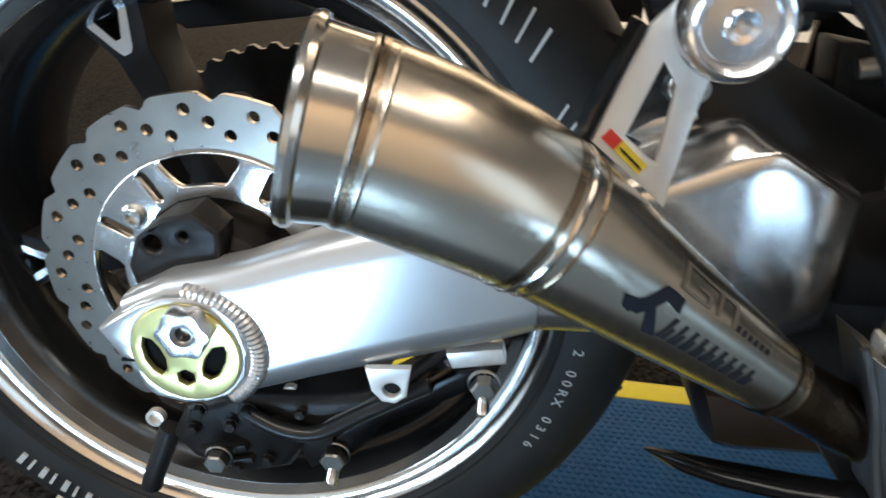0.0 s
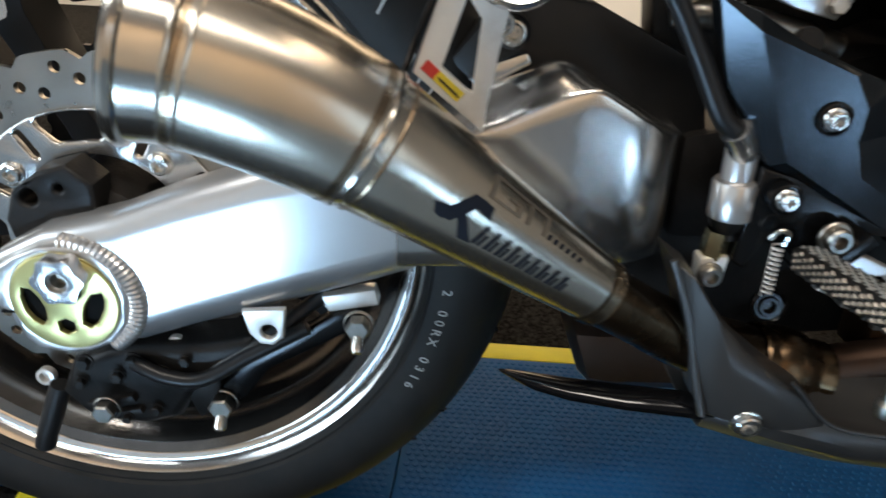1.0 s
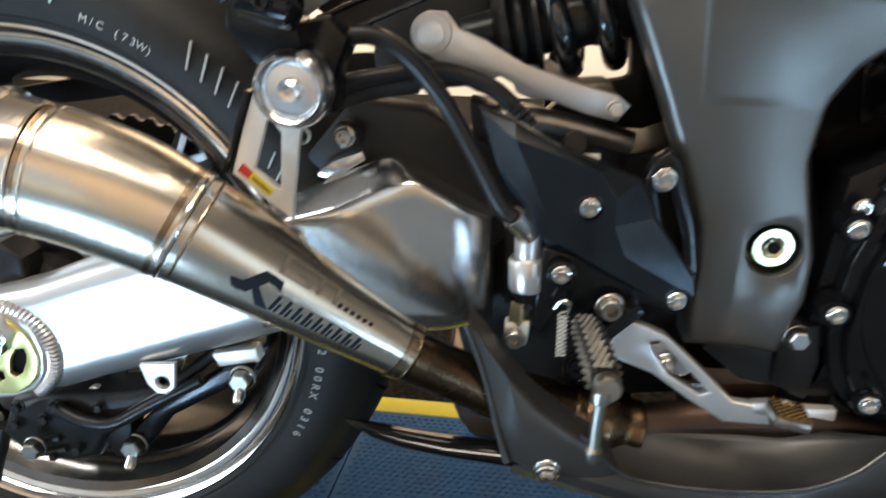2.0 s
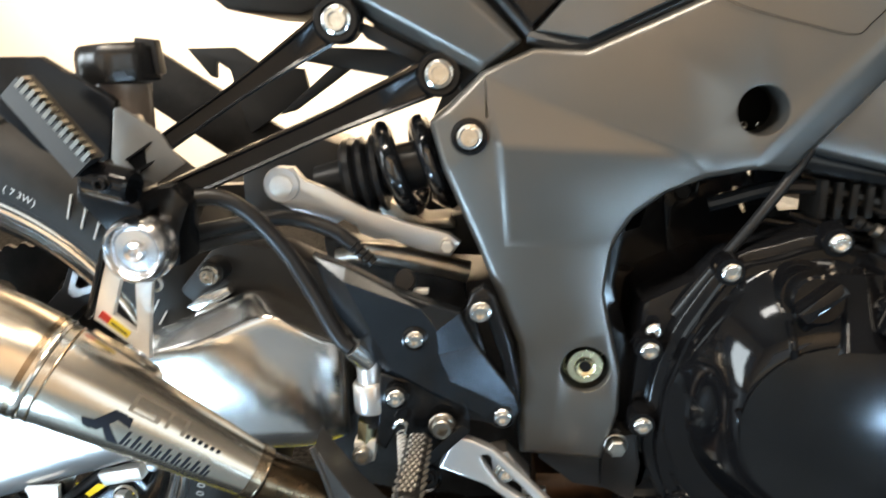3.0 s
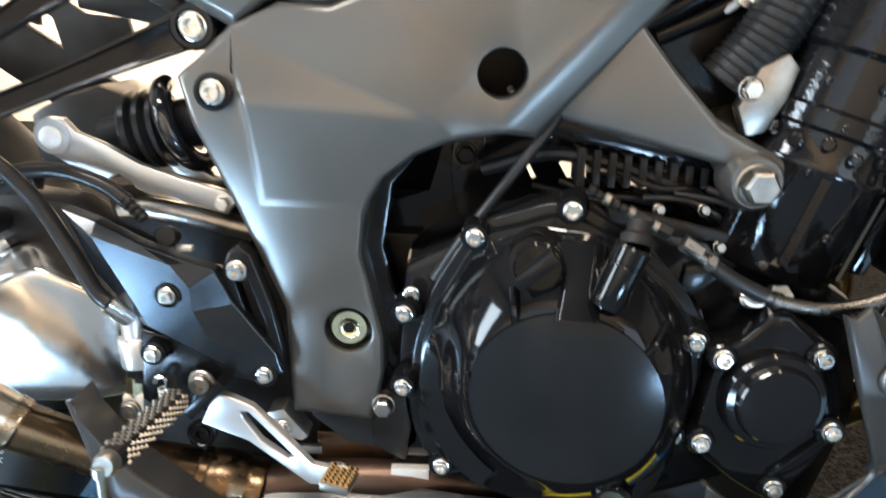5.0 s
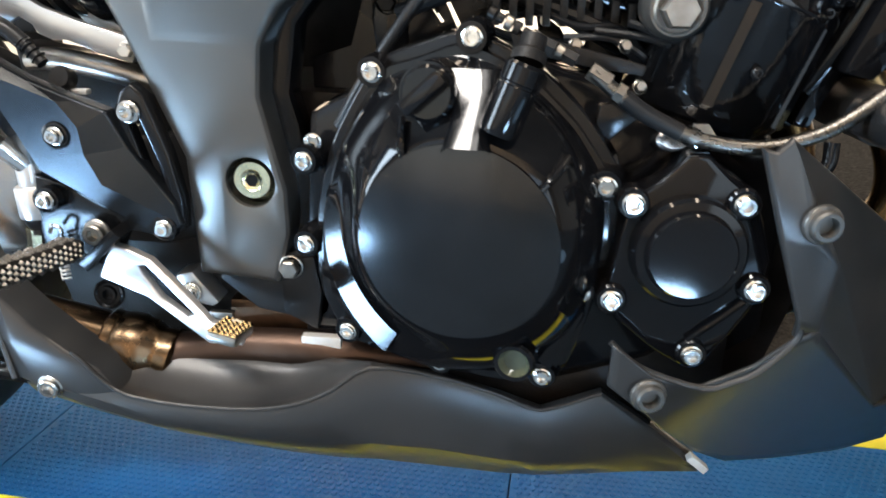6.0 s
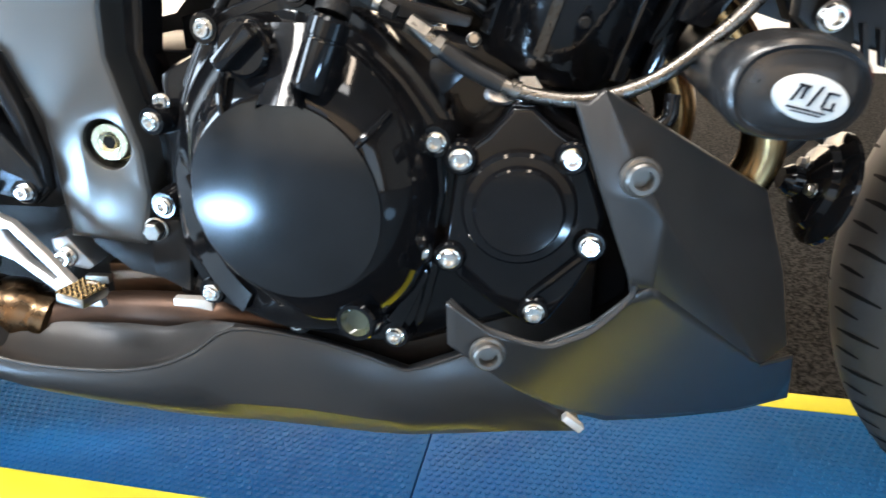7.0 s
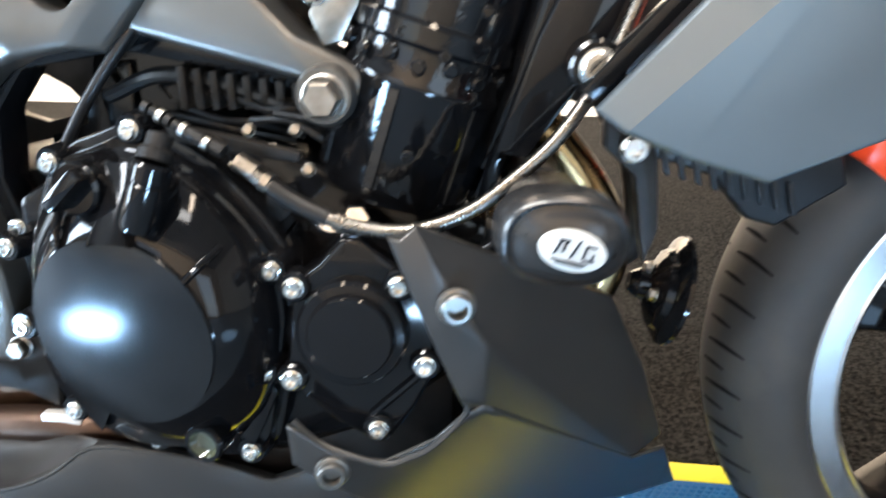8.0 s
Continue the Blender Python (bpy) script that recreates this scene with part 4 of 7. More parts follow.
gaps = [[(0.738, 0.556), (0.749, 0.556), (0.7495, 0.537)], [(0.754, 0.5545), (0.765, 0.5540), (0.763, 0.548), (0.757, 0.547)], [(0.732, 0.534), (0.735, 0.535), (0.7465, 0.513), (0.743, 0.511)], [(0.721, 0.529), (0.724, 0.5295), (0.7305, 0.520), (0.728, 0.519)], [(0.765, 0.526), (0.772, 0.530), (0.790, 0.527), (0.803, 0.525), (0.805, 0.515), (0.773, 0.513)], [(0.813, 0.523), (0.834, 0.524), (0.845, 0.514), (0.841, 0.504), (0.828, 0.507), (0.822, 0.517)]]
part("bay_wall", prism([(0.622, 0.455), (0.87, 0.455), (0.885, 0.53), (0.80, 0.560), (0.70, 0.569), (0.672, 0.560), (0.655, 0.500), (0.622, 0.490)], -0.060, -0.050, 0.0, gaps), case_black, bike, "black throttle bay with gaps behind the engine")
part("under_seat", bevel_sharp(prism([(0.395, 0.705), (0.44, 0.668), (0.49, 0.642), (0.505, 0.615), (0.56, 0.64), (0.60, 0.70), (0.56, 0.80), (0.40, 0.80)], -0.108, -0.06), 0.004), plastic, bike, "black bracket under the seat panels")
part("gearbox_back", bevel_sharp(prism([(0.37, 0.300), (0.385, 0.238), (0.50, 0.235), (0.66, 0.25), (0.68, 0.464), (0.60, 0.466), (0.545, 0.464), (0.50, 0.455), (0.43, 0.40), (0.37, 0.35)], -0.075, 0.09), 0.006), dark_metal, bike, "dark oily back of the gearbox")
bolt(main_frame, (0.508, -0.1590, 0.592), 0.0095, "socket", zinc)
part("bolt_well", lathe([(0.0135, 0), (0.0135, 0.0035), (0.0105, 0.004), (0.0100, 0.001), (0, 0.001)], (0.508, -0.1572, 0.592), (0, -1, 0), 28), plate_black, main_frame)
# two tiny bright heads added to stand for glints inside the hole
for x in (0.7195, 0.7325):
    bolt(main_frame, (x, -0.1050, 0.5905), 0.0034, "button", zinc)
# pivot in its recess
part("pivot_well", lathe([(0.0188, -0.004), (0.0188, 0.028), (0, 0.028)], (0.5962, -0.146, 0.4085), (0, 1, 0), 32), dark_metal, main_frame)
part("pivot_bolt", lathe([(0.0150, -0.016), (0.0150, 0.000), (0.0138, 0.0025), (0.0085, 0.0025), (0.0075, 0.0015), (0.0055, 0.001), (0.0050, -0.006), (0, -0.006)], (0.5965, -0.149, 0.4095), (0, -1, 0), 32), brass, main_frame, "yellow zinc swingarm pivot bolt")
part("socket", lathe([(0.0050, 0), (0.0050, 0.0008), (0, 0.0008)], (0.5965, -0.1512, 0.4095), (0, -1, 0), 6), groove_black, main_frame)
part("slotted_ring", lathe([(0.0150, -0.016), (0.0180, -0.016), (0.0180, -0.004), (0.0150, -0.003)], (0.5962, -0.1445, 0.4085), (0, -1, 0), 32), brass, main_frame)
# engine mount at the front
part("engine_mount", lathe([(0.0195, -0.02), (0.0195, 0.006), (0.0170, 0.010), (0, 0.010)], (0.884, -0.172, 0.537), (0, -1, 0), 32), graphite, main_frame)
bolt(main_frame, (0.884, -0.180, 0.536), 0.0150, "hex", dull_bolt)
# black guard strip along the far lower edge of the cut-out
part("frame_foot", bevel_sharp(prism([(0.575, 0.345), (0.625, 0.352), (0.655, 0.325), (0.650, 0.300), (0.640, 0.290), (0.590, 0.30), (0.560, 0.325)], -0.145, -0.10), 0.003), plastic, main_frame, "black plastic foot below the frame")
part("cover_plate_seam", tube([(0.684, -0.1622, 0.694), (0.676, -0.1620, 0.685), (0.690, -0.1626, 0.6755), (0.735, -0.1640, 0.662), (0.765, -0.1650, 0.655), (0.775, -0.1655, 0.662), (0.790, -0.1660, 0.678)], 0.0004, 6, 4), plate_black, main_frame)

# ---- tank and seat side panels ----
tank = part("tank_side", facets({"a": (0.556, -0.136, 0.664), "b": (0.592, -0.150, 0.657), "c": (0.632, -0.153, 0.674), "d": (0.716, -0.158, 0.710), "e": (0.84, -0.160, 0.765), "f": (0.84, -0.130, 0.86), "g": (0.68, -0.130, 0.83), "h": (0.606, -0.140, 0.716)}, ["a b c h", "c d h", "d e f g h"], 0.03, 0.003), graphite, bike, "graphite grey tank side panel", 14)
part("tank_gap", tube([(0.552, -0.128, 0.660), (0.592, -0.138, 0.6535), (0.632, -0.141, 0.670), (0.716, -0.146, 0.706), (0.83, -0.15, 0.758)], 0.006, 8, 4), plastic, tank)
part("knee_panel", facets({"a": (0.512, -0.136, 0.720), "b": (0.5535, -0.136, 0.667), "c": (0.6055, -0.138, 0.716), "d": (0.63, -0.128, 0.80), "e": (0.50, -0.126, 0.80), "m": (0.552, -0.1335, 0.700)}, ["a b m", "b c m", "c d m", "d e m", "e a m"], 0.03, 0.002), plate_black, tank, "dark knee panel", 12)
seat_side = part("seat_side_panel", facets({"a": (0.3960, -0.1240, 0.7220), "b": (0.4120, -0.1220, 0.6950), "c": (0.4370, -0.1230, 0.6770), "d": (0.4840, -0.1270, 0.6520), "e": (0.5165, -0.1300, 0.6340), "f": (0.5475, -0.1330, 0.6570), "g": (0.4870, -0.1310, 0.7200), "h": (0.44, -0.122, 0.80), "i": (0.33, -0.11, 0.80), "n": (0.5195, -0.1370, 0.6415), "o": (0.4180, -0.1320, 0.6970), "p": (0.4700, -0.1360, 0.7210), "q": (0.5420, -0.1385, 0.6570)},
                                            ["b c o", "c d n o", "d e n", "a b o", "n q p o", "n e f q", "q f g p", "a o p g h i"], 0.025, 0.0012, (), 0.0025), graphite, bike, "graphite grey side panel under the seat", 24)
part("panel_gap", tube([(0.553, -0.128, 0.663), (0.52, -0.124, 0.70), (0.493, -0.124, 0.728), (0.45, -0.12, 0.80)], 0.005, 8, 3), plastic, seat_side)
# black tail plastics, near and far side
tail = part("tail_tray", bevel_sharp(prism([(0.262, 0.80), (0.285, 0.745), (0.298, 0.700), (0.312, 0.688), (0.372, 0.683), (0.392, 0.690), (0.404, 0.704), (0.398, 0.735), (0.37, 0.80)], -0.075, 0.09), 0.005), plastic, bike, "black plastic tray under the seat")
part("tray_rib", bevel_sharp(prism([(0.300, 0.760), (0.325, 0.722), (0.334, 0.700), (0.340, 0.700), (0.331, 0.726), (0.345, 0.755), (0.340, 0.762)], -0.080, -0.072), 0.002), plastic, tail)
far_side = part("far_tail_panel", bevel_sharp(prism([(-0.10, 0.733), (0.24, 0.7285), (0.27, 0.745), (0.26, 0.80), (-0.10, 0.80)], 0.107, 0.120), 0.002), plate_black, bike, "dark far side tail panel")
bolt(far_side, (0.163, 0.105, 0.7395), 0.0042, "button", zinc)
far_hook = [(0.205, 0.664), (0.257, 0.664), (0.285, 0.645), (0.330, 0.640), (0.335, 0.615), (0.310, 0.600), (0.266, 0.572), (0.258, 0.600), (0.250, 0.640), (0.236, 0.650), (0.234, 0.632), (0.228, 0.634)]
part("far_footrest_hanger", bevel_sharp(prism(far_hook, 0.100, 0.108), 0.001), plastic, bike, "black far side footrest hanger")
part("far_stay", bevel_sharp(prism([(0.318, 0.596), (0.300, 0.592), (0.372, 0.650), (0.398, 0.650)], 0.095, 0.108), 0.002), plastic, bike)
part("far_stay", bevel_sharp(prism([(0.10, 0.640), (0.16, 0.668), (0.30, 0.575), (0.33, 0.545), (0.25, 0.535)], 0.11, 0.125), 0.004), dark_metal, bike, "dark far side exhaust guard")
part("cross_plate", bevel_sharp(prism([(0.360, 0.660), (0.450, 0.655), (0.475, 0.640), (0.470, 0.628), (0.44, 0.632), (0.36, 0.648)], -0.05, 0.06), 0.003), plastic, bike)


# ---- passenger footrest hanger: two struts, root, folded rest ----
def strut(a, b, wide, thin, depth):
    """A tapered bar of I section from a boss at a to its root at b."""
    a, b = Vector(a), Vector(b)
    d = (b - a).normalized()
    up = Vector((0, 0, 1))
    up = (up - up.dot(d) * d).normalized()
    out = d.cross(up)
    out = -out if out.y > 0 else out
    rings = []
    for s in range(9):
        t = s / 8
        w, c = wide + (thin - wide) * min(1, t * 2.2), a.lerp(b, t)
        h = w / 2
        rings.append([c + up * (h * p) + out * (depth * q) for p, q in ((1, 0.9), (0.82, 1.0), (0.60, 0.72), (-0.60, 0.72), (-0.82, 1.0), (-1, 0.9), (-1, -0.9), (1, -0.9))])
    return loft(rings)


hanger_part = part("footrest_hanger", strut((0.412, -0.124, 0.6754), (0.262, -0.164, 0.576), 0.027, 0.0135, 0.006), plate_black, bike, "black passenger footrest hanger with two struts")
part("lower_strut", strut((0.4856, -0.117, 0.6354), (0.290, -0.168, 0.556), 0.029, 0.0175, 0.0065), plate_black, hanger_part)
for x, y, z in ((0.412, -0.129, 0.6754), (0.4856, -0.122, 0.6354)):
    part("boss", lathe([(0.0175, -0.016), (0.0175, 0.004), (0.0155, 0.0065), (0.0120, 0.0065), (0.0115, 0.003), (0, 0.003)], (x, y, z), (0, -1, 0), 32), plate_black, hanger_part)
    bolt(hanger_part, (x, y - 0.003, z), 0.0112, "button", zinc)
part("subframe_strip", bevel_sharp(prism([(0.418, 0.678), (0.437, 0.671), (0.484, 0.646), (0.480, 0.637), (0.43, 0.662)], -0.112, -0.09), 0.002), plastic, hanger_part)
part("heel_plate", bevel_sharp(prism([(0.2540, 0.6176), (0.2589, 0.6183), (0.2856, 0.6003), (0.2915, 0.5890), (0.3016, 0.5774), (0.2704, 0.5580), (0.2542, 0.5646), (0.2471, 0.5815)], -0.1655, -0.1625), 0.001), grey_bracket, hanger_part, "dull grey metal heel plate")
part("hanger_root", bevel_sharp(prism([(0.252, 0.556), (0.300, 0.566), (0.312, 0.552), (0.302, 0.530), (0.300, 0.505), (0.262, 0.505), (0.250, 0.530)], -0.190, -0.150), 0.006), plate_black, hanger_part)
part("clevis", lathe([(0, -0.016), (0.0105, -0.016), (0.0120, -0.014), (0.0120, 0.014), (0.0105, 0.016), (0.0, 0.016)], (0.2755, -0.222, 0.5735), (1, -0.1, -0.25), 28), gloss_black, hanger_part)
part("clevis_block", bevel_sharp(prism([(0.2480, 0.5800), (0.2640, 0.5720), (0.2860, 0.5660), (0.2900, 0.5500), (0.2640, 0.5360), (0.2440, 0.5600)], -0.214, -0.176), 0.004), plate_black, hanger_part)
bolt(hanger_part, (0.2755, -0.2335, 0.5745), 0.0060, "socket", plate_black)
rest = []
pa, pb = Vector((0.2660, -0.230, 0.5850)), Vector((0.2200, -0.218, 0.6360))
for s in range(5):
    c = pa.lerp(pb, s / 4)
    rest.append([c + Vector((x, y, x * 0.8)) for x, y in ((-0.0075, -0.006), (0.0070, -0.008), (0.0080, 0.007), (-0.0070, 0.008))])
passenger_rest = part("passenger_footrest", bevel_sharp(loft(rest), 0.003), plastic, bike, "folded passenger footrest with a ribbed pad")
for i in range(13):
    c = pa.lerp(pb, 0.05 + i / 13.5)
    part("pad_rib", bevel_sharp(loft([[c + Vector((x + o * -0.0026, -0.0128 + y, x * 0.8 + o * 0.0032)) for x, y in ((0.0030, 0.0045), (0.0098, 0.0030), (0.0098, 0.0100), (0.0030, 0.0090))] for o in (-0.30, 0.30)]), 0.0006), dull_bolt, passenger_rest)
part("rest_plate", bevel_sharp(prism([(0.1600, 0.6551), (0.2023, 0.6546), (0.2492, 0.6257), (0.2538, 0.6215), (0.2423, 0.5804), (0.2231, 0.5720), (0.1896, 0.5900), (0.1600, 0.6200)], -0.160, -0.150), 0.002), plate_black, hanger_part, "dark backing plate")

# fluid reservoir
reservoir = part("fluid_reservoir", lathe([(0.0, 0.0), (0.020, 0.0), (0.0225, 0.004), (0.0225, 0.046), (0.0, 0.046)], (0.230, -0.105, 0.588), (0.05, 0, 1), 32), fluid, bike, "smoky brake fluid reservoir with a black cap")
cap_ring = []
for k in range(48):
    a = math.tau * k / 48
    cap_ring.append((0.2315 + (0.0305 + (0.0012 if k % 6 < 3 else 0)) * math.cos(a), (0.0305 + (0.0012 if k % 6 < 3 else 0)) * math.sin(a)))
bm = loft([[(0.2315 + (x - 0.2315) * w, -0.105 + y * w, z + 0.04 * (x - 0.23)) for x, y in cap_ring] for z, w in ((0.634, 0.97), (0.636, 1.0), (0.653, 1.0), (0.659, 0.96), (0.6625, 0.86), (0.6635, 0.70))])
part("cap", bm, slider_plastic, reservoir, "black ribbed cap")
part("cap_bracket", bevel_sharp(prism([(0.250, 0.668), (0.266, 0.666), (0.268, 0.640), (0.264, 0.640), (0.262, 0.660), (0.250, 0.663)], -0.112, -0.100), 0.001), plastic, reservoir)
part("hose_clip", lathe([(0.0052, 0), (0.0052, 0.006), (0, 0.006)], (0.254, -0.130, 0.606), (0, -1, 0), 14), dull_bolt, reservoir)

# ---- rider footrest plate ----
plate_points = {"a": (0.3900, -0.1685, 0.5080), "b": (0.4150, -0.1700, 0.4990), "c": (0.4440, -0.1700, 0.4830), "d": (0.4780, -0.1690, 0.4690), "e": (0.4990, -0.1670, 0.4610), "f": (0.5110, -0.1660, 0.4350), "g": (0.5410, -0.1660, 0.3930), "h": (0.5450, -0.1660, 0.3770), "i": (0.5320, -0.1660, 0.3640), "j": (0.4800, -0.1660, 0.3900), "k": (0.4390, -0.1640, 0.4110), "l": (0.4060, -0.1640, 0.4560),
                "m": (0.4143, -0.1775, 0.4898), "n": (0.4461, -0.1729, 0.4169), "o": (0.4845, -0.1724, 0.3946), "p": (0.4914, -0.1736, 0.4081), "q": (0.4826, -0.1751, 0.4305), "r": (0.4819, -0.1765, 0.4504), "s": (0.4700, -0.1775, 0.4683)}
foot_plate = part("footrest_plate", facets(plate_points, ["m n o p q r s", "a l m", "l k n m", "a m b", "b m s c", "c s d", "d s r e", "e r q f", "f q p g", "g p h", "h p o i", "i o j", "j o n k"], 0.012, 0.0018), foot_metal, bike, "dark anodised rider footrest plate", 9)
for x, y, z in ((0.465, -0.1770, 0.444), (0.449, -0.178, 0.396), (0.531, -0.167, 0.374)):
    part("bolt_well", lathe([(0.0098, -0.006), (0.0098, 0.0015), (0.0082, 0.002), (0.0078, 0.0004), (0, 0.0004)], (x, y + 0.001, z), (0, -1, 0), 24), plate_black, foot_plate)
    bolt(foot_plate, (x, y, z), 0.0068, "socket", zinc)
link = [(0.508, 0.474), (0.517, 0.480), (0.526, 0.472), (0.5395, 0.430), (0.546, 0.395), (0.545, 0.372), (0.531, 0.360), (0.517, 0.385), (0.497, 0.448)]
part("rear_plate", prism(link, -0.1615, -0.150, 0.003, [[(0.512, 0.450), (0.520, 0.452), (0.530, 0.420), (0.533, 0.398), (0.524, 0.405)]]), plate_black, foot_plate, "open plate behind the footrest plate")
bolt(foot_plate, (0.5145, -0.1625, 0.460), 0.0084, "socket", zinc)
low = [(0.436, 0.412), (0.455, 0.407), (0.530, 0.384), (0.535, 0.366), (0.502, 0.372), (0.492, 0.352), (0.486, 0.338), (0.470, 0.345), (0.448, 0.365), (0.438, 0.345), (0.430, 0.350), (0.434, 0.390)]
part("pedal_bracket", prism(low, -0.168, -0.156, 0.002), plate_black, foot_plate, "black pedal bracket")
bolt(foot_plate, (0.484, -0.176, 0.372), 0.0105, "socket", dull_bolt)
part("bracket_rib", bevel_sharp(prism([(0.470, 0.350), (0.500, 0.378), (0.506, 0.372), (0.476, 0.343)], -0.186, -0.166), 0.001), plate_black, foot_plate)
# rider footrest sticking out towards the side, knurled, with a feeler below its end
fa, fb = Vector((0.4664, -0.180, 0.3605)), Vector((0.4664, -0.288, 0.3770))
fd = (fb - fa).normalized()
fu = Vector((0, -fd.z, fd.y)) * -1
rings = []
for t, w, h in ((0, 0.0068, 0.0060), (0.08, 0.0088, 0.0080), (0.9, 0.0080, 0.0072), (1.0, 0.0066, 0.0060)):
    c = fa.lerp(fb, t)
    rings.append([c + Vector((x * w, 0, 0)) + fu * (z * h) for x, z in ((-1, -0.7), (-0.7, -1), (0.7, -1), (1, -0.7), (1, 0.7), (0.7, 1), (-0.7, 1), (-1, 0.7))])
footrest = part("rider_footrest", loft(rings), dark_metal, bike, "knurled steel rider footrest")
kv, kf = [], []
for face, (sx, sz) in enumerate(((1, 0), (-1, 0), (0, 1), (0, -1))):
    for i in range(17):
        for j in range(3):
            t = 0.07 + i * 0.052
            o = (-0.62 + j * 0.52 + (0.26 if i % 2 else 0)) * 0.0078
            c = fa.lerp(fb, t)
            n = Vector((sx, 0, 0)) + fu * sz
            s = Vector((0, 0, 0)) + (fu if sx else Vector((1, 0, 0)))
            c = c + n * (0.0082 if sx else 0.0075) + s * o
            base = len(kv)
            for a, b in ((-1, 0), (0, -1), (1, 0), (0, 1)):
                kv.append(c + fd * (a * 0.0026) + s * (b * 0.0021))
            for a, b in ((-1, 0), (0, -1), (1, 0), (0, 1)):
                kv.append(c + fd * (a * 0.0012) + s * (b * 0.0010) + n * 0.0016)
            kf += [(base + 4, base + 5, base + 6, base + 7)] + [(base + q, base + (q + 1) % 4, base + 4 + (q + 1) % 4, base + 4 + q) for q in range(4)]
data = bpy.data.meshes.new("knurling")
data.from_pydata(kv, [], kf)
data.materials.append(dull_bolt)
knurl = new("knurling", data)
tagged(knurl, "diamond knurling of the footrest", "", "", "stuff")
knurl.parent = footrest
part("end_cap", lathe([(0.0080, 0), (0.0080, 0.006), (0.0065, 0.0085), (0, 0.0085)], fb - fd * 0.002, fd, 20), dull_bolt, footrest)
part("feeler", lathe([(0.0, 0.0), (0.0042, 0.001), (0.0052, 0.004), (0.0052, 0.008), (0.0034, 0.010), (0.0034, 0.038), (0.0056, 0.040), (0.0056, 0.047), (0, 0.047)], (0.4610, -0.2915, 0.330), (0.05, 0.0, 1), 16), dull_bolt, footrest, "thin steel feeler below the footrest")
part("spring_anchor", lathe([(0.0125, 0), (0.0125, 0.003), (0.0110, 0.004), (0.0095, 0.0025), (0.0075, 0.0025), (0.0065, 0.0045), (0.0045, 0.0045), (0.0035, 0.001), (0, 0.001)], (0.4685, -0.150, 0.3090), (0, -1, 0.15), 30), plate_black, foot_plate)
part("return_spring", tube([(0.452 + 0.0035 * math.cos(i * 1.05), -0.176 + 0.0035 * math.sin(i * 1.05), 0.366 - i * 0.00055) for i in range(64)], 0.0007, 5, 1), bare_steel, foot_plate, "thin coil return spring")
part("spring_hook", tube([(0.446, -0.176, 0.370), (0.450, -0.178, 0.376), (0.456, -0.178, 0.374), (0.455, -0.177, 0.366)], 0.0016, 8), zinc, foot_plate)

# brake pedal
pedal_line = [(0.481, 0.337), (0.488, 0.352), (0.495, 0.364), (0.508, 0.360), (0.523, 0.353), (0.548, 0.331), (0.571, 0.3095), (0.592, 0.3095), (0.596, 0.296), (0.567, 0.2915), (0.545, 0.303), (0.517, 0.322)]
pedal_slot = [(0.5135, 0.3475), (0.5190, 0.3480), (0.5560, 0.3135), (0.5500, 0.3100), (0.5280, 0.3220), (0.5150, 0.3420)]
brake_pedal = part("brake_pedal", prism(pedal_line, -0.1800, -0.1725, 0.0016, [pedal_slot], lean=lambda x, z: -0.30 * max(0.0, x - 0.53)), silver_paint, bike, "silver slotted brake pedal with a knurled toe pad")
toe_pad = part("toe_pad", box(-0.0115, 0.0115, -0.0135, 0.0135, -0.008, 0.0, 0.003), dull_bolt, brake_pedal)
PAD = Matrix.Translation((0.5975, -0.2190, 0.3215)) @ Matrix.Rotation(radians(-8), 4, "Z") @ Matrix.Rotation(radians(-5), 4, "X") @ Matrix.Rotation(radians(8), 4, "Y")
toe_pad.matrix_local = PAD
kv = [(-0.0110 + 0.0044 * i, -0.0132 + 0.0044 * j, 0.0002) for i in range(6) for j in range(7)]
kf = []
for i in range(5):
    for j in range(6):
        a = 7 * i + j
        ring = (a, a + 7, a + 8, a + 1)
        kv.append((-0.0088 + 0.0044 * i, -0.0110 + 0.0044 * j, 0.0030))
        kf += [(ring[q], ring[(q + 1) % 4], len(kv) - 1) for q in range(4)]
data = bpy.data.meshes.new("knurling")
data.from_pydata(kv, [], kf)
data.materials.append(header_gold)
pad = new("knurling", data)
pad.parent = brake_pedal
pad.matrix_local = PAD
tagged(pad, "straw coloured knurling")
part("pad_stem", tube([(0.586, -0.190, 0.3050), (0.594, -0.200, 0.3120), (0.598, -0.212, 0.3180)], 0.0060, 12), silver_paint, brake_pedal)
lug = part("case_lug", bevel_sharp(prism([(0.522, 0.325), (0.536, 0.328), (0.556, 0.302), (0.550, 0.298), (0.524, 0.303)], -0.142, -0.12), 0.002), silver_paint, bike, "silver crankcase lug")
bolt(lug, (0.534, -0.1435, 0.3105), 0.0088, "socket", zinc)

# rear master cylinder, its hose and push rod
master = lathe([(0.0, -0.012), (0.0135, -0.012), (0.0140, -0.010), (0.0140, 0.010), (0.0128, 0.012), (0.0100, 0.013), (0.0098, 0.036), (0.0085, 0.040), (0.0, 0.040)], (0.4268, -0.157, 0.3885), (-0.02, 0, 1), 32)
master_cylinder = part("master_cylinder", master, silver_paint, bike, "cast silver rear brake master cylinder")
part("hose_union", tube([(0.4262, -0.160, 0.418, 0.0085), (0.4215, -0.164, 0.4260, 0.0088), (0.4150, -0.168, 0.4345, 0.0090)], 0, 18, 2), cast_silver, master_cylinder)
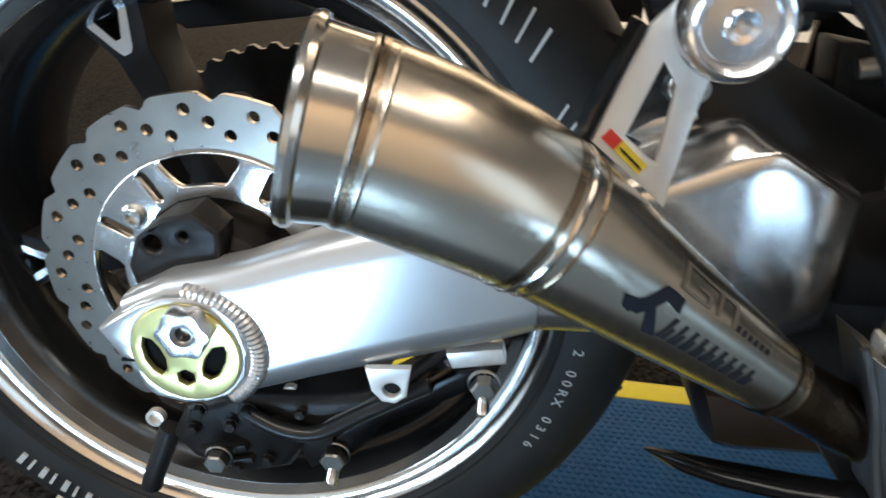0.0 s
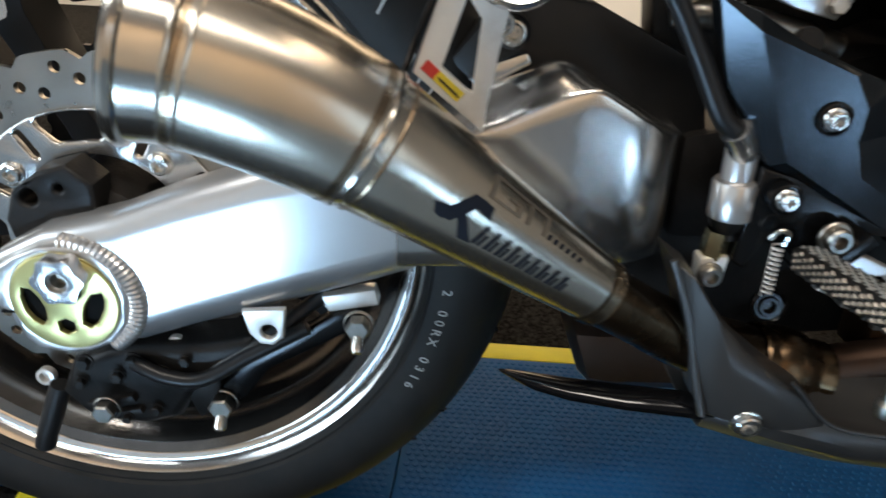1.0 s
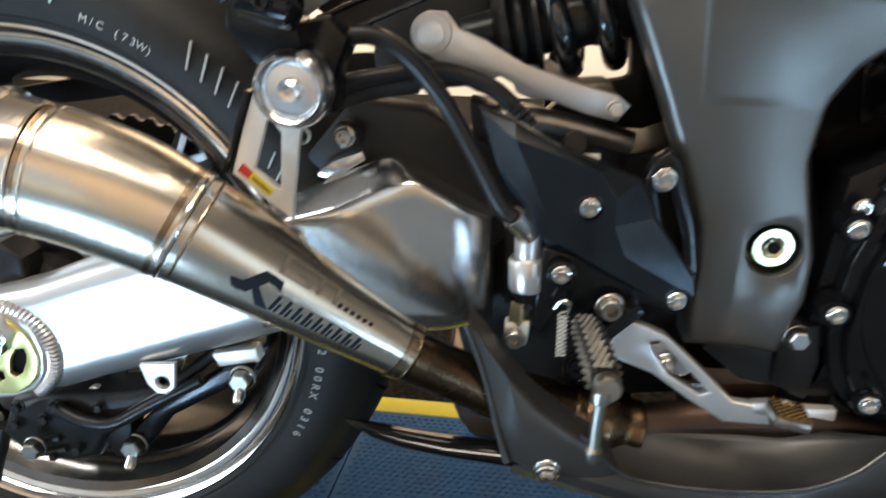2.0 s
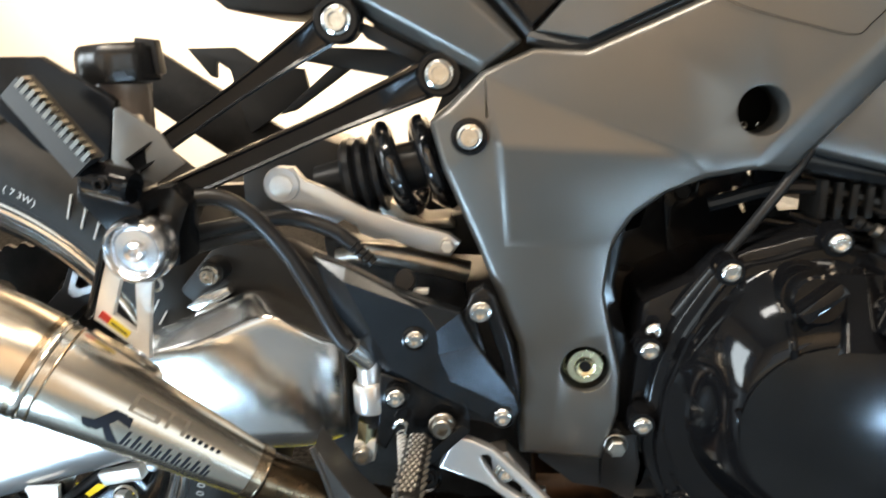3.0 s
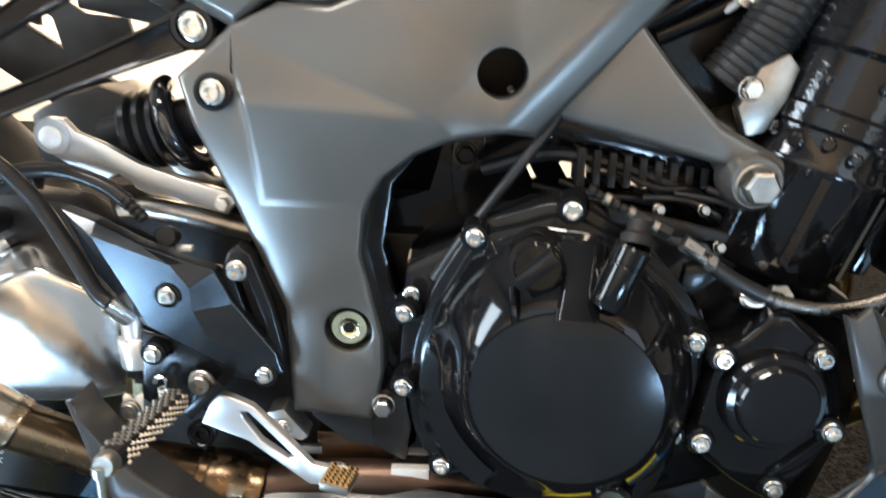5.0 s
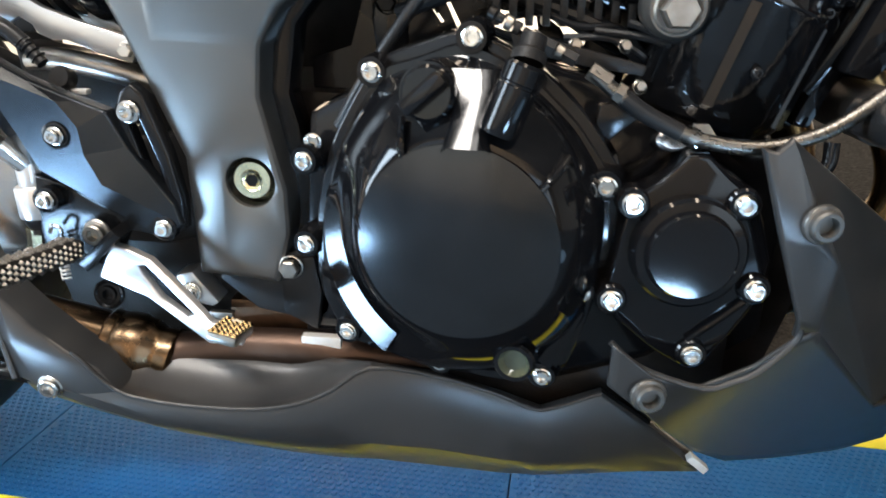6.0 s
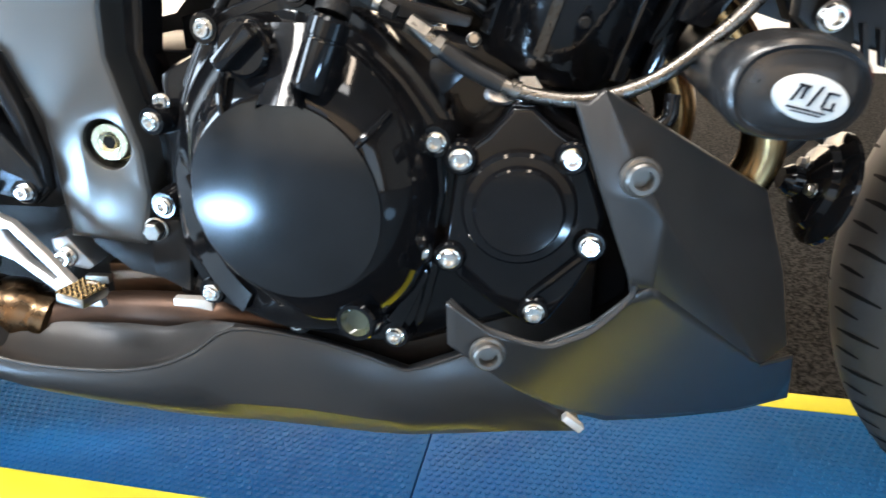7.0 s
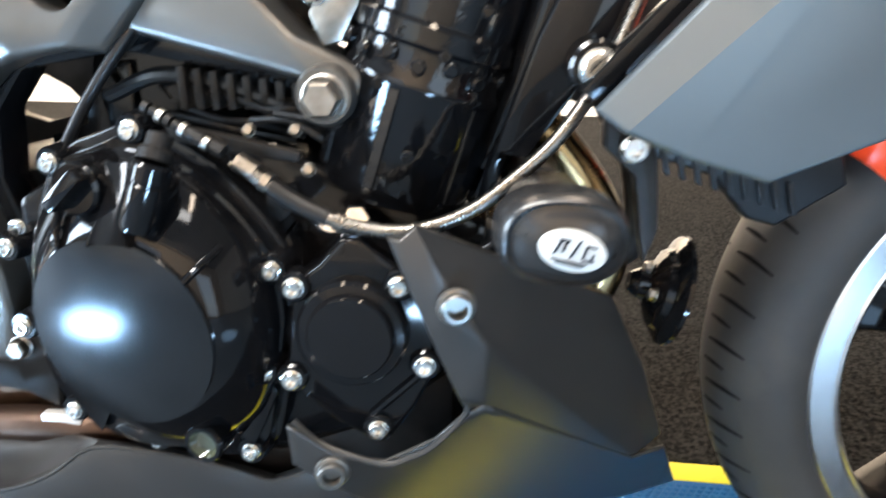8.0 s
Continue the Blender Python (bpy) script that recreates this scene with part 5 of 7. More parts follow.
part("rod_boot", lathe([(0.0, 0), (0.0120, 0), (0.0105, 0.006), (0.0080, 0.010), (0.0085, 0.014), (0.0, 0.014)], (0.4265, -0.157, 0.3765), (0, 0, -1), 24), hose_rubber, master_cylinder)
bm = lathe([(0.0085, 0), (0.0085, 0.018), (0.0, 0.018)], (0.423, -0.157, 0.3665), (-0.1, 0, -1), 6)
part("rod_nut", bevel_sharp(bm, 0.001), brass, master_cylinder)
bolt(master_cylinder, (0.4185, -0.166, 0.3395), 0.0085, "button", dull_bolt)
part("rod_fork", bevel_sharp(prism([(0.411, 0.350), (0.430, 0.352), (0.428, 0.332), (0.412, 0.330)], -0.165, -0.150), 0.003), bare_steel, master_cylinder)
part("brake_line", tube([(0.3080, -0.170, 0.553), (0.3250, -0.166, 0.5515), (0.3450, -0.162, 0.5380), (0.3690, -0.160, 0.5080), (0.3880, -0.163, 0.4750), (0.4050, -0.167, 0.4430), (0.4150, -0.168, 0.4330)], 0.0062, 14), hose_rubber, bike, "black rubber brake line")
part("cable", tube([(0.28, -0.13, 0.515), (0.32, -0.125, 0.522), (0.36, -0.12, 0.526), (0.395, -0.118, 0.515), (0.415, -0.118, 0.500)], 0.0065, 12), hose_rubber, bike)
part("cable_boot", tube([(0.400, -0.119, 0.513), (0.413, -0.119, 0.502), (0.428, -0.121, 0.487)], 0.0048, 12), hose_rubber, bike)
for i in range(4):
    part("boot_fold", lathe([(0.0048, -0.0012), (0.0064, 0), (0.0048, 0.0012)], (0.413 + i * 0.0038, -0.119 - i * 0.0004, 0.502 - i * 0.0037), (0.7, 0, -0.7), 14), hose_rubber, bike)
part("plain_bar", tube([(0.27, -0.12, 0.500), (0.31, -0.12, 0.512), (0.345, -0.118, 0.517)], 0.008, 14), plastic, bike)

# ---- suspension linkage and shock ----
arm = [(0.3395, 0.553), (0.343, 0.5605), (0.351, 0.565), (0.364, 0.564), (0.373, 0.553), (0.393, 0.545), (0.422, 0.528), (0.455, 0.516), (0.489, 0.507), (0.499, 0.499), (0.490, 0.487), (0.466, 0.493), (0.440, 0.503), (0.428, 0.503), (0.416, 0.508), (0.413, 0.5145), (0.403, 0.520), (0.395, 0.516), (0.387, 0.508), (0.380, 0.513), (0.362, 0.528), (0.346, 0.538)]
link_arm = part("linkage_arm", prism(arm, -0.104, -0.097, 0.0008), silver_paint, bike, "silver hooked linkage arm")
part("arm_eye", lathe([(0.0150, -0.007), (0.0150, 0.0002), (0.0142, 0.0012), (0, 0.0012)], (0.3535, -0.104, 0.5500), (0, -1, 0), 36), silver_paint, link_arm)
part("arm_pivot", lathe([(0.0095, 0), (0.0092, 0.0022), (0.0080, 0.0026), (0.0, 0.0024)], (0.3535, -0.1045, 0.5490), (0, -1, 0), 28), bare_steel, link_arm)
bolt(link_arm, (0.488, -0.104, 0.4965), 0.0070, "hex", bare_steel)
part("rocker", bevel_sharp(prism([(0.421, 0.528), (0.433, 0.529), (0.468, 0.510), (0.489, 0.511), (0.494, 0.502), (0.460, 0.503), (0.434, 0.512)], -0.066, -0.02), 0.003), dull_bolt, bike, "dull cast linkage rocker")
part("link_body", bevel_sharp(prism([(0.300, 0.560), (0.330, 0.575), (0.364, 0.585), (0.395, 0.575), (0.400, 0.530), (0.392, 0.505), (0.330, 0.500), (0.300, 0.520)], -0.045, 0.03), 0.006), plastic, bike)
bolt(bike, (0.3785, -0.047, 0.5505), 0.0065, "hex", dark_metal)
SHOCK_A, SHOCK_B = Vector((0.394, -0.060, 0.546)), Vector((0.540, -0.060, 0.572))
axis = (SHOCK_B - SHOCK_A).normalized()
shock = part("shock_absorber", lathe([(0.0, -0.02), (0.016, -0.02), (0.018, 0.004), (0.030, 0.006), (0.0345, 0.010), (0.0345, 0.015), (0.028, 0.017), (0.0335, 0.022), (0.0335, 0.026), (0.027, 0.029), (0.034, 0.034), (0.034, 0.038), (0.022, 0.040), (0.020, 0.16), (0, 0.16)], SHOCK_A, axis, 36), hose_rubber, bike, "black rear shock absorber with a glossy coil spring")
side = axis.orthogonal().normalized()
across = axis.cross(side)
coil = [SHOCK_A + axis * (0.044 + 0.00155 * i) + 0.0345 * (side * math.cos(i * 0.30 + 0.8) + across * math.sin(i * 0.30 + 0.8)) for i in range(76)]
part("spring", tube(coil, 0.0090, 16, 1), spring_black, shock, "glossy black coil spring")
part("inner_stay", bevel_sharp(prism([(0.380, 0.500), (0.430, 0.492), (0.500, 0.470), (0.505, 0.430), (0.440, 0.440), (0.385, 0.455)], -0.085, -0.05), 0.004), dark_metal, bike)
part("inner_bar", tube([(0.392, -0.086, 0.484, 0.007), (0.415, -0.088, 0.487, 0.0095), (0.46, -0.088, 0.480, 0.0098), (0.505, -0.085, 0.468, 0.0095)], 0, 14), dull_bolt, bike)
part("pivot_shield", bevel_sharp(prism([(0.430, 0.475), (0.520, 0.470), (0.545, 0.480), (0.540, 0.56), (0.535, 0.60), (0.508, 0.60), (0.505, 0.545), (0.507, 0.512), (0.465, 0.506)], -0.045, -0.025), 0.005), dark_metal, bike, "dark inner casting behind the frame")
clamp = part("clamp", lathe([(0.0075, -0.004), (0.0085, 0.0), (0.0085, 0.006), (0.0075, 0.008), (0, 0.008)], (0.456, -0.140, 0.479), (0, -1, 0.3), 20), dark_metal, bike)
part("clamp_tail", bevel_sharp(box(0.462, 0.474, -0.145, -0.138, 0.468, 0.472), 0.001), bare_steel, clamp)

far_frame = [(0.445, 0.40), (0.66, 0.40), (0.74, 0.60), (0.70, 0.66), (0.50, 0.66), (0.455, 0.56)]
part("far_frame", prism(far_frame, 0.115, 0.125, 0.001, [[(0.462, 0.492), (0.462, 0.528), (0.512, 0.522), (0.535, 0.509), (0.547, 0.495), (0.531, 0.478), (0.505, 0.472), (0.480, 0.480)]]), dark_metal, bike, "black far side frame spar")

# ---- engine ----
crankcase = part("crankcase", bevel_sharp(prism([(0.625, 0.255), (0.70, 0.235), (0.90, 0.235), (0.985, 0.30), (0.985, 0.44), (0.93, 0.47), (0.86, 0.485), (0.80, 0.50), (0.70, 0.49), (0.64, 0.46)], -0.145, 0.16), 0.008), case_black, bike, "black enamelled engine case")
CX, CZ = 0.7530, 0.4020


def cover_y(x, h=0.0):
    """The clutch cover stands slightly askew to the frame."""
    return -0.1845 - 0.185 * (x - 0.75) - h


rim = [(0.650, 0.345), (0.6545, 0.398), (0.668, 0.442), (0.690, 0.482), (0.702, 0.498), (0.722, 0.503), (0.752, 0.515), (0.770, 0.510), (0.800, 0.494), (0.828, 0.468), (0.850, 0.438), (0.853, 0.396), (0.842, 0.345), (0.832, 0.300), (0.818, 0.283), (0.789, 0.277), (0.743, 0.280), (0.700, 0.286), (0.671, 0.292), (0.655, 0.320)]


def rim_radius(angle):
    best = 0.0
    d = Vector((math.cos(angle), math.sin(angle)))
    for (ax, az), (bx, bz) in zip(rim, rim[1:] + rim[:1]):
        e = Vector((bx - ax, bz - az))
        den = d.x * e.y - d.y * e.x
        if abs(den) < 1e-9:
            continue
        wx, wz = ax - CX, az - CZ
        t = (wx * e.y - wz * e.x) / den
        s = (wx * d.y - wz * d.x) / den
        if t > 0 and -1e-6 <= s <= 1 + 1e-6:
            best = max(best, t)
    return best


N = 96
outer = [rim_radius(math.tau * i / N) for i in range(N)]
outer = [(outer[i - 1] + 2 * outer[i] + outer[(i + 1) % N]) / 4 for i in range(N)]
even = [sum(outer[(i + k) % N] for k in range(-9, 10)) / 19 for i in range(N)]
OFF = 0.0025
DROP = -0.0055
CORE = 0.0630
STEPS = ((1.0, 0.0), (0.985, 0.0020), (0.90, 0.0026), (0.87, 0.0045), (0.83, 0.0090), (0.77, 0.0145), (0.70, 0.0190), (0.60, 0.0245), (0.50, 0.0295), (0.40, 0.0340), (0.30, 0.0380), (0.20, 0.0415), (0.10, 0.0444), (0.03, 0.0459), (0.0, 0.0460))
SHELF = (0.0, 0.0020, 0.0026, 0.0028, 0.0031, 0.0036, 0.0042, 0.0053, 0.0085, 0.0175, 0.0285, 0.0375, 0.0440, 0.0459, 0.0460)


def shelf_share(angle):
    """Low behind, the cover has a flat shelf in place of its cone."""
    off = abs((math.degrees(angle) - 212 + 180) % 360 - 180)
    return 0.5 + 0.5 * math.cos(math.pi * min(1.0, max(0.0, (off - 25) / 40)))


rings = []
for k, (blend, h0) in enumerate(((1.0, -0.030), *STEPS)):
    ring = []
    for i in range(N):
        a = math.tau * i / N
        full = outer[i] + (even[i] - outer[i]) * min(1.0, max(0.0, (0.93 - blend) / 0.10))
        core = CORE
        r = core + (full - core) * blend
        x, z = CX + OFF * (1 - blend) + r * math.cos(a), CZ + DROP * (1 - blend) + r * math.sin(a)
        facet = 0.0028 + 0.21 * max(0.0, x - 0.660) - 0.030 * (z - 0.37) if blend < 0.88 else 0.0
        h = h0 if k == 0 else h0 + (max(SHELF[k - 1], facet) - h0) * shelf_share(a)
        ring.append((x, cover_y(x, h), z))
    rings.append(ring)
bm = loft(rings, caps=False)
clutch_cover = part("clutch_cover", bm, gloss_black, bike, "glossy black clutch cover with a round satin centre", 22)
rings = []
for r, h in [(CORE, 0.0460), (CORE - 0.0006, 0.0478), (CORE - 0.0022, 0.0492)] + [(q, 0.0545 - q * q / 0.80) for q in (0.064, 0.058, 0.050, 0.042, 0.034, 0.026, 0.018, 0.010, 0.0015)]:
    rings.append([(CX + OFF + r * math.cos(math.tau * i / N), cover_y(CX + OFF + r * math.cos(math.tau * i / N), h), CZ + DROP + r * math.sin(math.tau * i / N)) for i in range(N)])
part("cover_centre", loft(rings), cap_black, clutch_cover, "satin black round centre", 40)
def cover_height(x, z):
    """How far the cover stands out at (x, z)."""
    turn = math.atan2(z - CZ, x - CX) % math.tau
    full = outer[int(turn / math.tau * N) % N]
    u = max(0.0, min(1.0, (math.hypot(x - CX, z - CZ) - CORE) / (full - CORE)))
    share = shelf_share(turn)
    rows = [(q, h + (low - h) * share) for (q, h), low in zip(STEPS, SHELF)]
    for (u1, h1), (u0, h0) in zip(rows, rows[1:]):
        if u >= u0:
            return h0 + (h1 - h0) * (u - u0) / (u1 - u0)
    return 0.046


for x, z in ((0.640, 0.367), (0.694, 0.494), (0.760, 0.518), (0.671, 0.301), (0.743, 0.289), (0.817, 0.288), (0.848, 0.431), (0.837, 0.360), (0.642, 0.430)):
    h = min(0.010, cover_height(x, z)) if outer[int((math.atan2(z - CZ, x - CX) % math.tau) / math.tau * N) % N] > math.hypot(x - CX, z - CZ) else 0.0
    part("bolt_boss", lathe([(0.0120, -0.014), (0.0108, 0.002), (0.0098, 0.0045), (0, 0.0045)], (x, cover_y(x, h) + 0.001, z), (-0.18, -1, 0), 20), gloss_black, clutch_cover)
    bolt(clutch_cover, (x, cover_y(x, h + 0.0035), z), 0.0070, "button", zinc, (-0.18, -1, 0))
bolt(clutch_cover, (0.6465, -0.158, 0.442), 0.0065, "button", zinc)
# outer gasket flange of the case round the cover
flange = [(CX + (outer[i] + 0.0075) * math.cos(math.tau * i / N), CZ + (outer[i] + 0.0075) * math.sin(math.tau * i / N)) for i in range(0, N, 2)]
part("case_flange", prism(flange, -0.176, -0.140, 0.002, lean=lambda x, z: -0.185 * (x - 0.75)), case_black, clutch_cover)
# raised relief on the cover: filler neck and cap, lever tower, blade ribs
fx, fz = 0.7370, 0.4850
part("filler_neck", lathe([(0.023, -0.02), (0.0195, 0.010), (0.0185, 0.014), (0.0, 0.014)], (fx, cover_y(fx, 0.015), fz), (-0.18, -1, 0.12), 36), gloss_black, clutch_cover)
part("filler_cap", lathe([(0.0165, 0.0), (0.0170, 0.003), (0.0170, 0.009), (0.0150, 0.011), (0.0, 0.011)], (fx, cover_y(fx, 0.029), fz + 0.0015), (-0.18, -1, 0.12), 36), gloss_black, clutch_cover, "black oil filler cap with a grip bar")
bar = box(-0.0050, 0.0050, -0.0160, 0.0160, -0.002, 0.012, 0.0025)
grip = part("grip_bar", bar, gloss_black, clutch_cover)
grip.matrix_local = Matrix.Translation((fx - 0.002, cover_y(fx, 0.039), fz + 0.003)) @ toward((-0.18, -1, 0.12)).to_4x4() @ Matrix.Rotation(radians(-48), 4, "Z")
foot, head = Vector((0.7800, -0.2335, 0.4710)), Vector((0.7930, -0.2315, 0.5060))
lean = (head - foot).normalized()
tower = part("lever_tower", lathe([(0, -0.004), (0.0112, -0.004), (0.0122, 0.0), (0.0119, 0.025), (0.0113, 0.0257), (0.0113, 0.0269), (0.0119, 0.0276), (0.0119, 0.037), (0.0104, 0.039), (0, 0.039)], foot, lean, 36), gloss_black, clutch_cover, "black lever tower", 24)
part("tower_root", lathe([(0.0098, -0.003), (0.0115, 0.0), (0.0121, 0.005), (0.0126, 0.030), (0, 0.030)], foot + 0.0105 * lean, (0, 1, 0), 32), gloss_black, clutch_cover)
part("tower_head", lathe([(0.0100, 0), (0.0100, 0.006), (0.0075, 0.008), (0.0075, 0.016), (0, 0.016)], foot + 0.039 * lean, (0.25, 0.5, 1), 24), dark_metal, clutch_cover)
part("lever", bevel_sharp(prism([(0.783, 0.521), (0.800, 0.519), (0.835, 0.511), (0.868, 0.503), (0.866, 0.497), (0.830, 0.502), (0.786, 0.511)], -0.190, -0.182), 0.0015), dark_metal, clutch_cover, "dull clutch lever")
web = []
for x0, x1, y, z in ((0.7470, 0.7740, -0.2406, 0.4590), (0.7485, 0.7740, -0.2365, 0.4640), (0.7515, 0.7750, -0.2269, 0.4757), (0.7520, 0.7780, -0.2175, 0.4873), (0.7485, 0.7800, -0.2114, 0.4950), (0.7435, 0.7820, -0.2067, 0.5010)):
    web.append([(x0 + (x1 - x0) * u, y - 0.13 * (x0 + (x1 - x0) * u - 0.757) + d, z - 0.8 * d) for u, d in ((-0.22, 0.016), (-0.10, 0.0060), (-0.04, 0.0022), (0.0, 0.0004), (0.06, 0.0), (0.5, 0.0), (0.94, 0.0), (1.0, 0.0020), (1.04, 0.0100))])
part("neck_web", loft(web, closed=False), gloss_black, clutch_cover, "", 70)
for track in (((0.8050, 0.4360), (0.8120, 0.4425), (0.8220, 0.4520)), ((0.7195, 0.4720), (0.7200, 0.4590), (0.7215, 0.4470)), ((0.6900, 0.4090), (0.6955, 0.3950), (0.7010, 0.3860))):
    part("rib", tube([(x, cover_y(x, cover_height(x, z) + 0.0010), z) for x, z in track], 0.0026, 10), gloss_black, clutch_cover)
rows = []
for a in range(176, 246, 4):
    i = int(a / 360 * N) % N
    row = []
    for u in (0.865, 0.86, 0.78, 0.70, 0.62, 0.545, 0.54):
        r = CORE + (even[i] - CORE) * u
        x, z = CX + OFF * (1 - u) + r * math.cos(radians(a)), CZ + DROP * (1 - u) + r * math.sin(radians(a))
        drop = 0.004 if u in (0.865, 0.54) else 0.0
        below = 0.366 - z
        row.append((x, cover_y(x, 0.0050 + 0.21 * (x - 0.660) + 0.02 * below + 0.75 * max(0.0, below) ** 2 - drop), z))
    rows.append(row)
part("cover_shelf", loft(rows, closed=False), gloss_black, clutch_cover, "flat crescent shelf of the cover", 30)
part("sight_glass", lathe([(0.0145, -0.010), (0.0145, 0.004), (0.0130, 0.006), (0.0105, 0.006)], (0.7965, cover_y(0.7965, cover_height(0.7965, 0.3130) + 0.004), 0.3130), (-0.18, -1, 0), 32), gloss_black, clutch_cover, "round oil sight glass")
part("sight_pane", lathe([(0.0108, 0.0), (0.0106, 0.0052), (0.0092, 0.0030), (0.0075, 0.0010), (0.0040, 0.0004), (0.0, 0.0004)], (0.7965, cover_y(0.7965, cover_height(0.7965, 0.3130) + 0.004), 0.3130), (-0.18, -1, 0), 28), glass_sight, clutch_cover)
part("drain_rib", bevel_sharp(prism([(0.765, 0.296), (0.778, 0.303), (0.780, 0.312), (0.76, 0.308)], -0.205, -0.18), 0.001), gloss_black, clutch_cover)
part("web", bevel_sharp(prism([(0.812, 0.303), (0.822, 0.296), (0.843, 0.340), (0.838, 0.350), (0.828, 0.330)], -0.208, -0.185), 0.002), gloss_black, clutch_cover)

# starter side cover
sc = [(0.860, 0.414), (0.8555, 0.380), (0.8525, 0.357), (0.862, 0.341), (0.885, 0.322), (0.903, 0.311), (0.913, 0.307), (0.923, 0.312), (0.938, 0.335), (0.950, 0.358), (0.954, 0.388), (0.946, 0.412), (0.938, 0.432), (0.922, 0.442), (0.907, 0.455), (0.895, 0.455), (0.880, 0.438), (0.866, 0.428)]
pulse_cover = part("pulse_cover", prism(sc, -0.214, -0.150, 0.004), gloss_black, bike, "glossy black five-bolt engine cover")
part("cover_dish", lathe([(0.0365, -0.002), (0.0355, 0.010), (0.0335, 0.0125), (0.0285, 0.0130), (0.0275, 0.0175), (0.0262, 0.0190), (0.0, 0.0196)], (0.9005, -0.2135, 0.3935), (0.01, -1, 0.06), 56), gloss_black, pulse_cover, "round raised boss", 24)
for x, z in ((0.864, 0.423), (0.931, 0.425), (0.946, 0.369), (0.913, 0.320), (0.857, 0.357)):
    part("bolt_boss", lathe([(0.0105, -0.01), (0.0105, 0.0015), (0.0092, 0.003), (0, 0.003)], (x, -0.2145, z), (0, -1, 0), 20), gloss_black, pulse_cover)
    bolt(pulse_cover, (x, -0.2172, z), 0.0074, "button", zinc)
part("cover_rib", tube([(0.909, -0.2145, 0.330), (0.925, -0.2150, 0.345), (0.941, -0.2145, 0.360)], 0.003, 8, 2), gloss_black, pulse_cover)
part("sump_side", bevel_sharp(prism([(0.895, 0.232), (0.99, 0.245), (1.012, 0.330), (1.003, 0.420), (0.962, 0.455), (0.930, 0.330)], -0.130, -0.105), 0.003), dark_metal, pulse_cover)
part("hex_plug", lathe([(0.0095, 0), (0.0095, 0.007), (0.008, 0.009), (0, 0.009)], (0.902, -0.196, 0.4605), (0.2, -1, 0.5), 6), zinc, pulse_cover)
part("oval_lug", lathe([(0.0115, 0.0), (0.0115, 0.012), (0.009, 0.014), (0, 0.014)], (0.887, -0.186, 0.4560), (0.1, -1, 0.3), 26, squash=(1.0, 0.6)), polished, pulse_cover, "bright slanted lug")
part("case_neck", bevel_sharp(prism([(0.848, 0.345), (0.862, 0.330), (0.866, 0.42), (0.855, 0.45), (0.848, 0.44)], -0.19, -0.14), 0.003), case_black, crankcase)
part("lower_case", bevel_sharp(prism([(0.66, 0.29), (0.70, 0.262), (0.82, 0.252), (0.90, 0.28), (0.96, 0.33), (0.96, 0.25), (0.90, 0.21), (0.66, 0.215)], -0.150, 0.12), 0.005), dark_metal, crankcase)

# cylinder block: upright glossy ribs and pipes, leaning forward
block = part("cylinder_block", bevel_sharp(prism([(0.875, 0.465), (0.985, 0.455), (1.045, 0.62), (1.04, 0.80), (0.95, 0.80), (0.895, 0.60)], -0.128, 0.13), 0.006), case_black, bike, "black cylinder block and head")
lean = (0.33, 0.0, 1.0)
barrel = [(0, -0.012), (0.028, -0.012), (0.0485, -0.006), (0.0549, 0.006), (0.0557, 0.070), (0.0577, 0.073), (0.0577, 0.078), (0.0558, 0.081), (0.0558, 0.098), (0.0585, 0.101), (0.0585, 0.112), (0.0557, 0.115), (0.0557, 0.150), (0.0600, 0.154), (0.0600, 0.25), (0, 0.25)]
part("cylinder_barrel", lathe(barrel, (0.9180, -0.1290, 0.4700), lean, 48), cast_black, block, "glossy black water-jacketed cylinder", 40)
for k in range(9):
    turn = radians(-78 + 19 * k)
    d = Vector(lean).normalized()
    base = Vector((0.9180, -0.1290, 0.4700)) + d * (0.088 + 0.004 * (k % 2))
    out = Vector((math.sin(turn), -math.cos(turn), -0.33 * math.sin(turn)))
    part("jacket_lug", bevel_sharp(lathe([(0, -0.006), (0.0052, -0.006), (0.0052, 0.004), (0.0036, 0.0055), (0, 0.0055)], base + out * 0.0540, out, 8), 0.0006), cast_black, block)
for turn, wide in ((-58, 0.0055), (-12, 0.0040), (46, 0.0060)):
    a = radians(turn)
    d = Vector(lean).normalized()
    side_on = Vector((math.cos(a), math.sin(a), -0.33 * math.cos(a))).normalized()
    out = Vector((math.sin(a), -math.cos(a), -0.33 * math.sin(a))).normalized()
    foot = Vector((0.9180, -0.1290, 0.4700)) + out * 0.0518
    part("barrel_rib", bevel_sharp(loft([[foot + d * t + side_on * p + out * q for p, q in ((-wide, 0), (-wide * 0.8, 0.0055), (wide * 0.8, 0.0055), (wide, 0))] for t in (0.006, 0.071)]), 0.0010), cast_black, block)
part("side_rib", bevel_sharp(prism([(0.975, 0.462), (0.987, 0.460), (1.040, 0.610), (1.030, 0.615)], -0.150, -0.12), 0.003), gloss_black, block)
for i, (x, z) in enumerate(((0.918, 0.545), (0.935, 0.575), (0.960, 0.560), (0.985, 0.585), (0.955, 0.600), (0.925, 0.605), (0.975, 0.535), (0.935, 0.500))):
    bolt(block, (x, -0.130 - math.sqrt(0.0558 ** 2 - min(0.052, abs(x - 0.918 - 0.33 * (z - 0.47))) ** 2), z), 0.0040, "button", plate_black)
for i in range(7):
    part("fin", bevel_sharp(box(0.900 + 0.012 * i, 0.906 + 0.012 * i, -0.150, -0.120, 0.555 + 0.004 * i, 0.600 + 0.004 * i), 0.001), case_black, block)
